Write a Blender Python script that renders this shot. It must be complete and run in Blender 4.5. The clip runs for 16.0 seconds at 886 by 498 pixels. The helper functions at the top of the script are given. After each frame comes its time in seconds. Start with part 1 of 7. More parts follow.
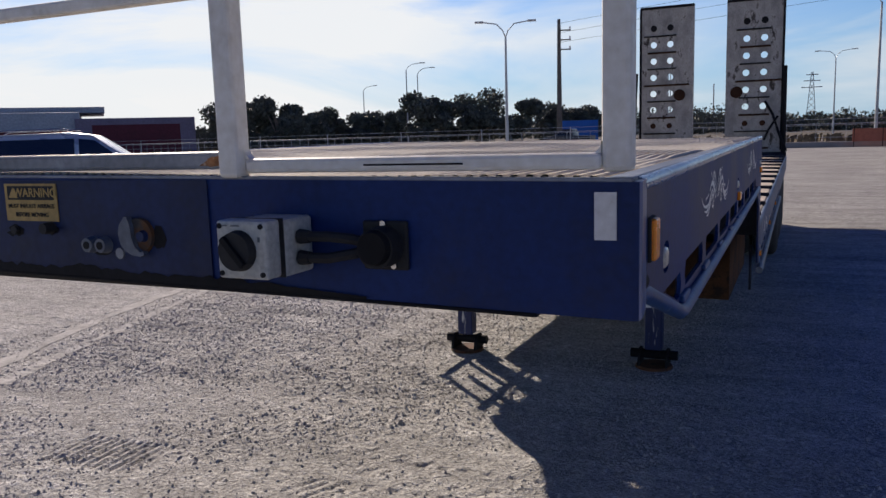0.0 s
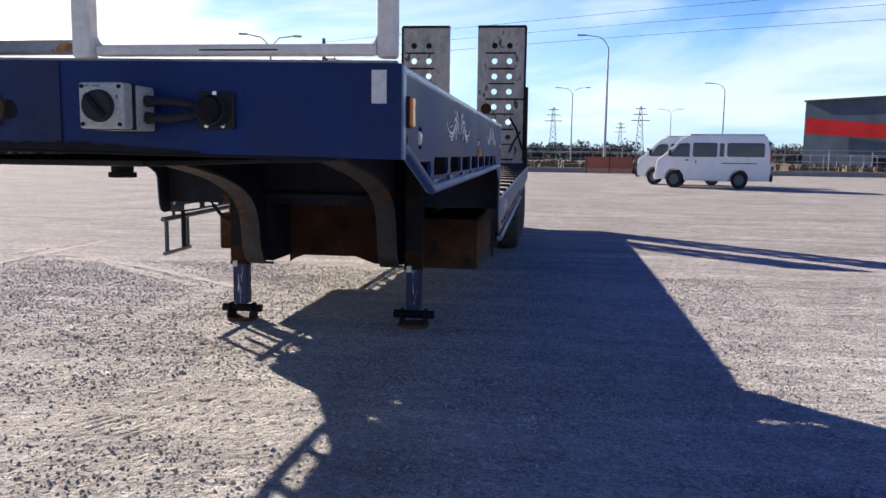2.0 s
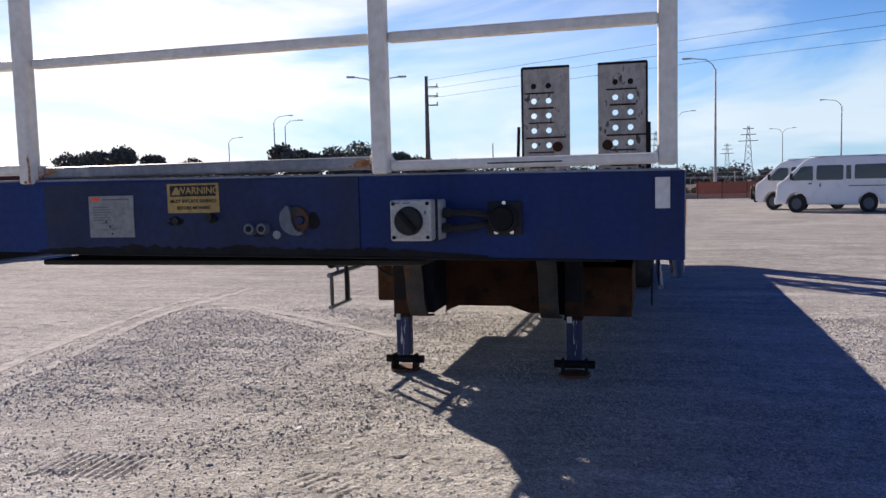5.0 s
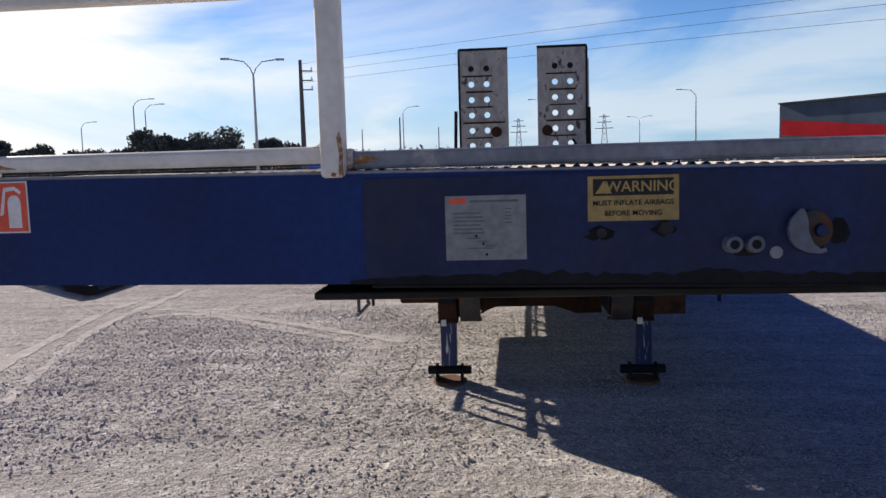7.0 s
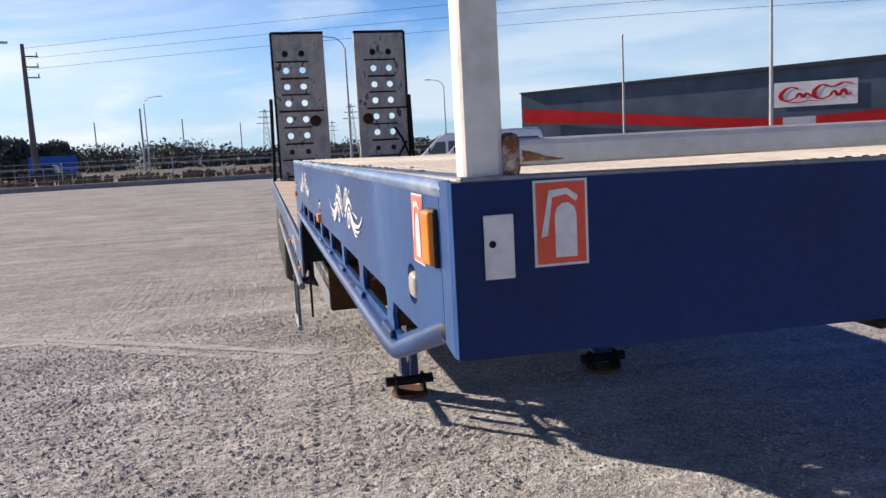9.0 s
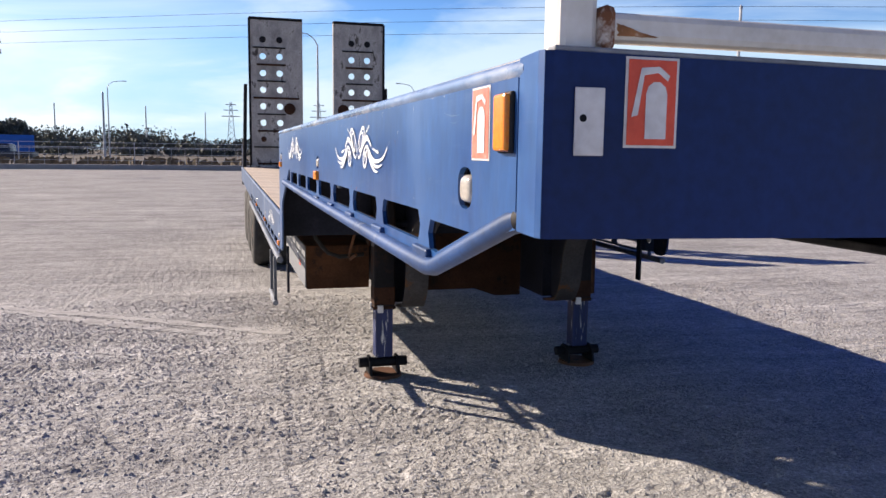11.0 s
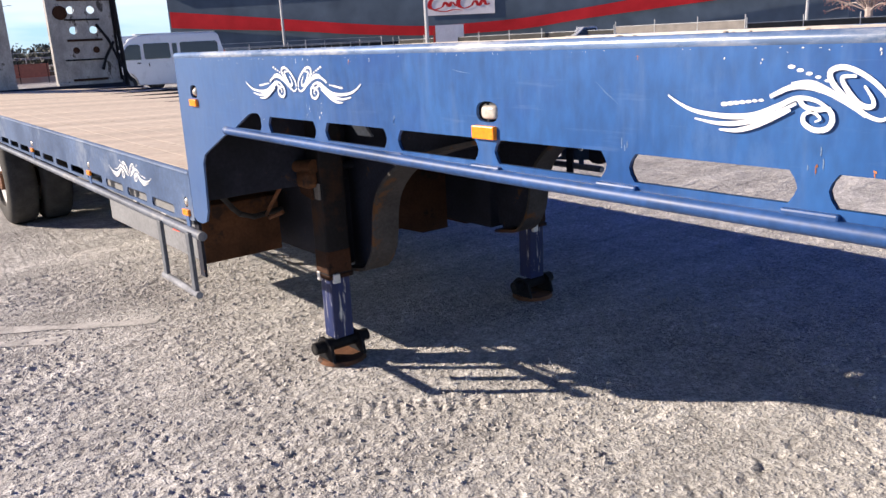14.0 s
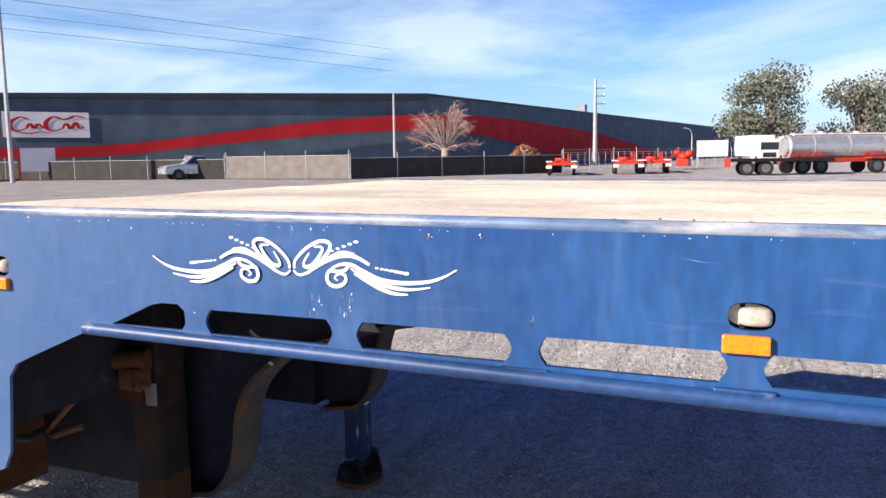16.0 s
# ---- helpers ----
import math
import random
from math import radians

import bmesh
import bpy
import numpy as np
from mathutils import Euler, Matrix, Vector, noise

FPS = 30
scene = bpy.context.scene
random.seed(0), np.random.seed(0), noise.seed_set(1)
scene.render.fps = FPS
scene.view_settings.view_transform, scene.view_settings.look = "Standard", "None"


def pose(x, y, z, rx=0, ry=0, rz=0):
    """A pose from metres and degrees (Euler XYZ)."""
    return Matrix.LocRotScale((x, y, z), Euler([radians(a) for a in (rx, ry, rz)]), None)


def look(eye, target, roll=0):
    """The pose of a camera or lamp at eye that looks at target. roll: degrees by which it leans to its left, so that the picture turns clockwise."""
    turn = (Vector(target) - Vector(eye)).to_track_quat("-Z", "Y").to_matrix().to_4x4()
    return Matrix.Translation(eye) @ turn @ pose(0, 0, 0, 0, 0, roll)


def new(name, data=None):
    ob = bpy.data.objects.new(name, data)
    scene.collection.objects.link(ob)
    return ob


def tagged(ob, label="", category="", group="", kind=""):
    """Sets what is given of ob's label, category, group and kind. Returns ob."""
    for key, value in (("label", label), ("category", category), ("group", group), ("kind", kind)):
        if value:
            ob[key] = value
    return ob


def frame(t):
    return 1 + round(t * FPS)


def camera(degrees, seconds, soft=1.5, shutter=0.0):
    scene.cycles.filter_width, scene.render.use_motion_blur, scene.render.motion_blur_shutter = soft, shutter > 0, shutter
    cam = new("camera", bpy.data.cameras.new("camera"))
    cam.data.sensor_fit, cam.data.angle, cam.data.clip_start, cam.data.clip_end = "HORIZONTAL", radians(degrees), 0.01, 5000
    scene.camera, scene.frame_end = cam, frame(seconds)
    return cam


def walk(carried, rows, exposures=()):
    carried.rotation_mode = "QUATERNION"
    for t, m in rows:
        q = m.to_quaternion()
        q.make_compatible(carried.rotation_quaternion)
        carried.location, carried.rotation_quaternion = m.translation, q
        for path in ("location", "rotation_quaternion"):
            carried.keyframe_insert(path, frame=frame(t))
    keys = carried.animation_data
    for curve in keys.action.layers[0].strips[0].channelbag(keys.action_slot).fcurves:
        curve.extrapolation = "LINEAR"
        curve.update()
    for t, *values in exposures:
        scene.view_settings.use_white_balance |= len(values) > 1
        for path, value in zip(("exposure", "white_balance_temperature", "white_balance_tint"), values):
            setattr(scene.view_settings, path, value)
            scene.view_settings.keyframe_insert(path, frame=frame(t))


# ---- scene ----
cam = camera(59.0, 16.0)
PATH = [
    (0, (1.464, -1.136, 1.513), (0.639, 0.663, 1.225), -1.7),
    (0.5, (1.558, -1.32, 1.527), (0.798, 0.507, 1.233), -1.3),
    (1, (1.508, -1.561, 1.511), (0.995, 0.35, 1.218), -0.8),
    (1.5, (1.522, -1.684, 1.487), (1.179, 0.266, 1.205), -0.1),
    (2, (1.565, -1.679, 1.249), (1.312, 0.29, 1.006), 0.8),
    (2.5, (1.542, -1.699, 0.964), (1.298, 0.284, 0.87), -2.1),
    (3, (1.533, -1.671, 0.934), (1.27, 0.311, 0.918), -1.5),
    (3.5, (1.505, -1.67, 0.969), (1.213, 0.308, 0.974), -1.0),
    (4, (1.424, -1.692, 1.152), (1.043, 0.271, 1.114), -0.7),
    (4.5, (1.357, -1.776, 1.356), (0.882, 0.162, 1.218), 0.4),
    (5, (1.175, -1.858, 1.419), (0.667, 0.07, 1.255), -1.4),
    (5.2, (1.062, -1.86, 1.431), (0.602, 0.079, 1.258), -0.6),
    (7.3, (-0.407, -1.29, 1.472), (-0.535, 0.693, 1.245), -0.7),
    (7.5, (-0.538, -1.244, 1.484), (-0.638, 0.737, 1.229), 0.8),
    (8, (-0.943, -1.208, 1.513), (-0.868, 0.772, 1.244), 1.1),
    (8.5, (-1.247, -1.016, 1.479), (-1.006, 0.952, 1.214), 1.0),
    (9, (-1.454, -0.815, 1.499), (-1.012, 1.119, 1.243), -3.0),
    (9.2, (-1.493, -0.772, 1.451), (-0.955, 1.141, 1.221), -3.1),
    (11.3, (-1.62, -0.762, 1.353), (-1.052, 1.139, 1.099), 1.8),
    (11.5, (-1.691, -0.775, 1.411), (-0.958, 1.057, 1.087), 2.3),
    (12, (-1.794, -0.625, 1.409), (-0.845, 1.079, 0.967), 1.6),
    (12.5, (-1.917, -0.314, 1.447), (-0.926, 1.344, 0.926), 0.5),
    (13, (-2.18, 0.034, 1.463), (-1.095, 1.638, 0.962), 1.4),
    (13.5, (-2.312, 0.329, 1.449), (-1.05, 1.803, 0.966), 1.0),
    (14, (-2.411, 0.71, 1.481), (-1.231, 2.239, 0.96), -2.9),
    (14.5, (-2.588, 0.997, 1.497), (-1.144, 2.298, 1.024), -1.3),
    (15, (-2.644, 1.294, 1.488), (-0.969, 2.301, 1.06), 0.1),
    (15.5, (-2.611, 1.645, 1.533), (-0.93, 2.664, 1.164), -1.0),
    (16, (-2.573, 1.997, 1.582), (-0.748, 2.78, 1.342), -0.8),
]
walk(cam, [(t, look(eye, target, roll)) for t, eye, target, roll in PATH], exposures=[(0.0, 0.22), (0.6, 0.36), (1.5, 0.70), (2.5, 1.02), (4.0, 0.97), (5.0, 0.62), (7.5, 0.44), (9.2, 0.6), (11.3, 0.85), (12.5, 0.97), (13.5, 0.99), (14.5, 0.97), (15.5, 0.94), (16.0, 0.88)])

# ---- world, sun, exposure ----
SHADE = (1.545, -1.47)          # shadow offset in metres for each metre of height
SUN_AZ = math.atan2(-SHADE[0], -SHADE[1])
SUN_EL = math.atan2(1.0, math.hypot(*SHADE))

world = bpy.data.worlds.new("sky")
world.use_nodes = True
scene.world = world
wt = world.node_tree
wt.nodes.clear()
w_out = wt.nodes.new("ShaderNodeOutputWorld")
w_bg = wt.nodes.new("ShaderNodeBackground")
w_sky = wt.nodes.new("ShaderNodeTexSky")
w_sky.sky_type, w_sky.sun_disc = "NISHITA", False
w_sky.sun_elevation, w_sky.sun_rotation = SUN_EL, SUN_AZ
w_sky.dust_density, w_sky.ozone_density, w_sky.air_density = 0.1, 1.5, 1.0
w_co = wt.nodes.new("ShaderNodeTexCoord")
w_map = wt.nodes.new("ShaderNodeMapping")
w_map.inputs["Scale"].default_value = (1.6, 1.6, 7.0)
w_map.inputs["Rotation"].default_value = (0.10, -0.16, 0.5)
w_noise = wt.nodes.new("ShaderNodeTexNoise")
w_noise.inputs["Scale"].default_value, w_noise.inputs["Detail"].default_value = 1.35, 9.0
w_noise.inputs["Roughness"].default_value, w_noise.inputs["Distortion"].default_value = 0.55, 0.5
w_ramp = wt.nodes.new("ShaderNodeValToRGB")
w_ramp.color_ramp.elements[0].position, w_ramp.color_ramp.elements[1].position = 0.405, 0.60
w_sep = wt.nodes.new("ShaderNodeSeparateXYZ")
w_low = wt.nodes.new("ShaderNodeMapRange")
w_low.inputs["From Min"].default_value, w_low.inputs["From Max"].default_value = 0.42, 0.05
w_mul = wt.nodes.new("ShaderNodeMath")
w_mul.operation = "MULTIPLY"
w_mix = wt.nodes.new("ShaderNodeMixRGB")
w_bg.inputs["Strength"].default_value = 0.050
wt.links.new(w_co.outputs["Generated"], w_map.inputs["Vector"])
wt.links.new(w_map.outputs["Vector"], w_noise.inputs["Vector"])
wt.links.new(w_noise.outputs["Fac"], w_ramp.inputs["Fac"])
wt.links.new(w_co.outputs["Generated"], w_sep.inputs["Vector"])
wt.links.new(w_sep.outputs["Z"], w_low.inputs["Value"])
wt.links.new(w_ramp.outputs["Color"], w_mul.inputs[0])
wt.links.new(w_low.outputs["Result"], w_mul.inputs[1])
# thin cloud lit up towards the sun
w_dot = wt.nodes.new("ShaderNodeVectorMath")
w_dot.operation = "DOT_PRODUCT"
w_dot.inputs[1].default_value = (math.sin(SUN_AZ) * math.cos(SUN_EL), math.cos(SUN_AZ) * math.cos(SUN_EL), math.sin(SUN_EL))
w_near = wt.nodes.new("ShaderNodeMapRange")
w_near.inputs["From Min"].default_value, w_near.inputs["From Max"].default_value = 0.55, 0.90
w_near.inputs["To Max"].default_value = 0.95
w_soft = wt.nodes.new("ShaderNodeMapRange")
w_soft.inputs["From Min"].default_value, w_soft.inputs["From Max"].default_value = 0.30, 0.54
w_veil = wt.nodes.new("ShaderNodeMath")
w_veil.operation = "MULTIPLY"
w_max = wt.nodes.new("ShaderNodeMath")
w_max.operation = "MAXIMUM"
wt.links.new(w_co.outputs["Generated"], w_dot.inputs[0])
wt.links.new(w_dot.outputs["Value"], w_near.inputs["Value"])
w_white = wt.nodes.new("ShaderNodeMixRGB")
w_white.inputs["Color1"].default_value, w_white.inputs["Color2"].default_value = (9.4, 11.1, 12.8, 1), (15.6, 15.6, 15.6, 1)
wt.links.new(w_near.outputs["Result"], w_white.inputs["Fac"])
wt.links.new(w_white.outputs["Color"], w_mix.inputs["Color2"])
wt.links.new(w_noise.outputs["Fac"], w_soft.inputs["Value"])
wt.links.new(w_near.outputs["Result"], w_veil.inputs[0])
w_keep = wt.nodes.new("ShaderNodeMapRange")
w_keep.inputs["From Min"].default_value, w_keep.inputs["From Max"].default_value = 0.46, 0.22
w_part = wt.nodes.new("ShaderNodeMath")
w_part.operation = "MULTIPLY"
wt.links.new(w_sep.outputs["Z"], w_keep.inputs["Value"])
wt.links.new(w_soft.outputs["Result"], w_part.inputs[0])
wt.links.new(w_keep.outputs["Result"], w_part.inputs[1])
wt.links.new(w_part.outputs["Value"], w_veil.inputs[1])
wt.links.new(w_mul.outputs["Value"], w_max.inputs[0])
wt.links.new(w_veil.outputs["Value"], w_max.inputs[1])
wt.links.new(w_max.outputs["Value"], w_mix.inputs["Fac"])
w_haze = wt.nodes.new("ShaderNodeMapRange")
w_haze.inputs["From Min"].default_value, w_haze.inputs["From Max"].default_value = 0.16, 0.0
w_haze.inputs["To Max"].default_value = 0.75
w_hmix = wt.nodes.new("ShaderNodeMixRGB")
w_hmix.inputs["Color2"].default_value = (5.7, 8.7, 12.0, 1)
wt.links.new(w_sep.outputs["Z"], w_haze.inputs["Value"])
wt.links.new(w_haze.outputs["Result"], w_hmix.inputs["Fac"])
w_tint = wt.nodes.new("ShaderNodeMixRGB")
w_tint.blend_type = "MULTIPLY"
w_tint.inputs["Fac"].default_value = 1.0
w_tint.inputs["Color2"].default_value = (0.66, 0.95, 1.42, 1)
wt.links.new(w_sky.outputs["Color"], w_tint.inputs["Color1"])
# clear air overhead is deeper and bluer than near the horizon
w_deep = wt.nodes.new("ShaderNodeMapRange")
w_deep.inputs["From Min"].default_value, w_deep.inputs["From Max"].default_value = 0.15, 0.52
w_pure = wt.nodes.new("ShaderNodeMixRGB")
w_pure.inputs["Color1"].default_value, w_pure.inputs["Color2"].default_value = (1.22, 1.24, 1.28, 1), (0.004, 0.150, 0.590, 1)
w_zen = wt.nodes.new("ShaderNodeVectorMath")
w_zen.operation = "MULTIPLY"
wt.links.new(w_sep.outputs["Z"], w_deep.inputs["Value"])
wt.links.new(w_deep.outputs["Result"], w_pure.inputs["Fac"])
wt.links.new(w_pure.outputs["Color"], w_zen.inputs[1])
wt.links.new(w_tint.outputs["Color"], w_zen.inputs[0])
wt.links.new(w_zen.outputs["Vector"], w_hmix.inputs["Color1"])
wt.links.new(w_hmix.outputs["Color"], w_mix.inputs["Color1"])
wt.links.new(w_mix.outputs["Color"], w_bg.inputs["Color"])
wt.links.new(w_bg.outputs["Background"], w_out.inputs["Surface"])

sun = new("sun", bpy.data.lights.new("sun", "SUN"))
sun.data.energy, sun.data.angle, sun.data.color = 5.0, radians(0.53), (1.0, 0.86, 0.735)
sun.matrix_world = look((0, 0, 0), (SHADE[0], SHADE[1], -1.0))


# ---- materials ----
def material(name, colour, rough=0.6, metal=0.0, spread=0.25, scale=8.0, fine=90.0, bump=0.15, second=None,
             stain=None, stain_scale=3.0, stain_at=0.6, spec=0.4, per_object=0.0, stretch=(1, 1, 1), stain_soft=0.06):
    """Painted, bare or weathered surface: two scales of variation, optional stains, fine relief."""
    m = bpy.data.materials.new(name)
    m.use_nodes = True
    t = m.node_tree
    b = t.nodes["Principled BSDF"]
    co = t.nodes.new("ShaderNodeTexCoord")
    mp = t.nodes.new("ShaderNodeMapping")
    mp.inputs["Scale"].default_value = stretch
    t.links.new(co.outputs["Object"], mp.inputs["Vector"])
    n1 = t.nodes.new("ShaderNodeTexNoise")
    n1.inputs["Scale"].default_value, n1.inputs["Detail"].default_value = scale, 6.0
    n2 = t.nodes.new("ShaderNodeTexNoise")
    n2.inputs["Scale"].default_value, n2.inputs["Detail"].default_value = fine, 4.0
    for n in (n1, n2):
        t.links.new(mp.outputs["Vector"], n.inputs["Vector"])
    r = t.nodes.new("ShaderNodeValToRGB")
    e = r.color_ramp.elements
    lo = tuple(c * (1 - spread) for c in colour)
    hi = second if second else tuple(min(1, c * (1 + spread)) for c in colour)
    e[0].position, e[1].position = 0.3, 0.72
    e[0].color, e[1].color = (*lo, 1), (*hi, 1)
    t.links.new(n1.outputs["Fac"], r.inputs["Fac"])
    mx = t.nodes.new("ShaderNodeMixRGB")
    mx.blend_type = "OVERLAY"
    mx.inputs["Fac"].default_value = 0.45
    t.links.new(r.outputs["Color"], mx.inputs["Color1"])
    t.links.new(n2.outputs["Fac"], mx.inputs["Color2"])
    last = mx.outputs["Color"]
    if stain:
        n3 = t.nodes.new("ShaderNodeTexNoise")
        n3.inputs["Scale"].default_value, n3.inputs["Detail"].default_value = stain_scale, 8.0
        n3.inputs["Roughness"].default_value = 0.7
        t.links.new(mp.outputs["Vector"], n3.inputs["Vector"])
        r3 = t.nodes.new("ShaderNodeValToRGB")
        r3.color_ramp.elements[0].position, r3.color_ramp.elements[1].position = stain_at, stain_at + stain_soft
        t.links.new(n3.outputs["Fac"], r3.inputs["Fac"])
        m3 = t.nodes.new("ShaderNodeMixRGB")
        m3.inputs["Color2"].default_value = (*stain, 1)
        t.links.new(r3.outputs["Color"], m3.inputs["Fac"])
        t.links.new(last, m3.inputs["Color1"])
        last = m3.outputs["Color"]
    if per_object:
        oi = t.nodes.new("ShaderNodeObjectInfo")
        mr = t.nodes.new("ShaderNodeMapRange")
        mr.inputs["To Min"].default_value, mr.inputs["To Max"].default_value = 1 - per_object, 1 + per_object
        t.links.new(oi.outputs["Random"], mr.inputs["Value"])
        hs = t.nodes.new("ShaderNodeHueSaturation")
        t.links.new(mr.outputs["Result"], hs.inputs["Value"])
        t.links.new(last, hs.inputs["Color"])
        last = hs.outputs["Color"]
    t.links.new(last, b.inputs["Base Color"])
    rr = t.nodes.new("ShaderNodeMapRange")
    rr.inputs["To Min"].default_value, rr.inputs["To Max"].default_value = max(0.03, rough - 0.12), min(1, rough + 0.12)
    t.links.new(n1.outputs["Fac"], rr.inputs["Value"])
    t.links.new(rr.outputs["Result"], b.inputs["Roughness"])
    b.inputs["Metallic"].default_value = metal
    b.inputs["Specular IOR Level"].default_value = spec
    bp = t.nodes.new("ShaderNodeBump")
    bp.inputs["Strength"].default_value, bp.inputs["Distance"].default_value = bump, 0.004
    t.links.new(n2.outputs["Fac"], bp.inputs["Height"])
    t.links.new(bp.outputs["Normal"], b.inputs["Normal"])
    return m


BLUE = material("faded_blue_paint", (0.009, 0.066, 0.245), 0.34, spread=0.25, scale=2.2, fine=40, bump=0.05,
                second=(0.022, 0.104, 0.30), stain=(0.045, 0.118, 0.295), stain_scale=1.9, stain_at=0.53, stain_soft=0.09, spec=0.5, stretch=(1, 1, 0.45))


def weather_blue(m):
    """Rubbed upright smears, fine wiping marks and a chalky bleached end towards the step."""
    t = m.node_tree
    b = t.nodes["Principled BSDF"]
    colour = b.inputs["Base Color"].links[0].from_socket
    co = t.nodes.new("ShaderNodeTexCoord")

    def noise(stretch, detail, rough=0.6):
        mp = t.nodes.new("ShaderNodeMapping")
        mp.inputs["Scale"].default_value = stretch
        t.links.new(co.outputs["Object"], mp.inputs["Vector"])
        n = t.nodes.new("ShaderNodeTexNoise")
        n.inputs["Scale"].default_value, n.inputs["Detail"].default_value, n.inputs["Roughness"].default_value = 1.0, detail, rough
        t.links.new(mp.outputs["Vector"], n.inputs["Vector"])
        return n.outputs["Fac"]

    def layer(value, lo, hi, most, tone):
        nonlocal colour
        mr = t.nodes.new("ShaderNodeMapRange")
        mr.inputs["From Min"].default_value, mr.inputs["From Max"].default_value, mr.inputs["To Max"].default_value = lo, hi, most
        t.links.new(value, mr.inputs["Value"])
        mx = t.nodes.new("ShaderNodeMixRGB")
        mx.inputs["Color2"].default_value = (*tone, 1)
        t.links.new(mr.outputs["Result"], mx.inputs["Fac"])
        t.links.new(colour, mx.inputs["Color1"])
        colour = mx.outputs["Color"]

    layer(noise((1, 3.1, 5.0), 5.0), 0.52, 0.70, 0.5, (0.006, 0.050, 0.215))
    layer(noise((1, 22.0, 3.6), 6.0), 0.54, 0.82, 0.38, (0.10, 0.170, 0.325))
    layer(noise((1, 5.0, 60.0), 4.0), 0.60, 0.76, 0.30, (0.10, 0.17, 0.33))
    sep = t.nodes.new("ShaderNodeSeparateXYZ")
    t.links.new(co.outputs["Object"], sep.inputs["Vector"])
    add = t.nodes.new("ShaderNodeMath")
    add.operation = "MULTIPLY_ADD"
    add.inputs[1].default_value = 2.6
    t.links.new(noise((1, 2.0, 4.0), 6.0, 0.65), add.inputs[0])
    t.links.new(sep.outputs["Y"], add.inputs[2])
    layer(add.outputs["Value"], 3.7, 5.2, 0.62, (0.088, 0.150, 0.285))
    t.links.new(colour, b.inputs["Base Color"])


weather_blue(BLUE)
BLUE_FADED = material("chalky_grey_blue_paint", (0.040, 0.085, 0.190), 0.5, spread=0.35, scale=3.0, fine=50, bump=0.08,
                      second=(0.075, 0.125, 0.235), stain=(0.145, 0.185, 0.260), stain_scale=2.4, stain_at=0.54, stain_soft=0.08, spec=0.4)
# darker copy of the blue for faces turned from the sun, shade in its colour
BLUE_SHADED = material("shaded_blue_paint", (0.0055, 0.023, 0.112), 0.5, spread=0.35, scale=3.0, fine=60, bump=0.05, spec=0.22,
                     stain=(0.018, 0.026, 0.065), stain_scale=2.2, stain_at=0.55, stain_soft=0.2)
RUST_DARK = material("dark_brown_rusty_steel", (0.045, 0.020, 0.011), 0.85, spread=0.5, scale=5, fine=70, bump=0.35,
                     stain=(0.014, 0.010, 0.009), stain_scale=4, stain_at=0.55, spec=0.2)
BOX_RUST = material("brown_rusted_box_steel", (0.085, 0.038, 0.018), 0.85, spread=0.45, scale=5, fine=70, bump=0.35,
                    stain=(0.035, 0.022, 0.017), stain_scale=4, stain_at=0.57, spec=0.2)
BLUE_GREASY = material("greasy_navy_paint", (0.010, 0.020, 0.070), 0.5, spread=0.4, scale=4, fine=60, bump=0.08, spec=0.25,
                       stain=(0.022, 0.026, 0.045), stain_scale=3, stain_at=0.5, stain_soft=0.2)
PIPE_BLUE = material("rubbed_blue_pipe_paint", (0.018, 0.060, 0.18), 0.45, spread=0.35, scale=5, fine=60, bump=0.06, spec=0.4,
                     stain=(0.21, 0.235, 0.28), stain_scale=6, stain_at=0.61, stain_soft=0.07)
PIPE_GREY = material("chalky_grey_pipe_paint", (0.115, 0.130, 0.160), 0.5, spread=0.35, scale=5, fine=60, bump=0.08, spec=0.4,
                     stain=(0.22, 0.22, 0.22), stain_scale=6, stain_at=0.55, stain_soft=0.1)
NAVY_RUST = material("dusty_navy_steel_with_rust", (0.050, 0.046, 0.045), 0.75, spread=0.4, scale=6, fine=70, bump=0.2,
                     stain=(0.12, 0.055, 0.022), stain_scale=4, stain_at=0.54, spec=0.25)
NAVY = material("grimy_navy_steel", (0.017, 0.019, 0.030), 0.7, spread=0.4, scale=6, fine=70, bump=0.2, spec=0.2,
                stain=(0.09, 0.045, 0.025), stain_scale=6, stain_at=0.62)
LEG_GRIME = material("brown_black_leg_grime", (0.014, 0.013, 0.015), 0.75, spread=0.4, scale=6, fine=70, bump=0.2, spec=0.2,
                     stain=(0.045, 0.022, 0.012), stain_scale=4, stain_at=0.52, stain_soft=0.15)
LEG_BLUE = material("scratched_blue_leg_paint", (0.010, 0.020, 0.085), 0.45, spread=0.3, scale=5, fine=60, bump=0.1,
                    stain=(0.62, 0.62, 0.60), stain_scale=11, stain_at=0.60, stretch=(3.2, 3.2, 0.30))
RUST = material("rusty_steel", (0.12, 0.05, 0.022), 0.85, spread=0.45, scale=7, fine=80, bump=0.4,
                stain=(0.03, 0.02, 0.016), stain_scale=5, stain_at=0.58)
WHITE_FRAME = material("chipped_white_paint", (0.70, 0.67, 0.61), 0.5, spread=0.10, scale=9, fine=55, bump=0.12,
                       stain=(0.30, 0.25, 0.20), stain_scale=13, stain_at=0.69)
RAIL_GREY = material("dull_grey_blue_rail", (0.22, 0.23, 0.25), 0.5, spread=0.3, scale=6, fine=60, bump=0.1,
                     stain=(0.40, 0.37, 0.33), stain_scale=7, stain_at=0.6)
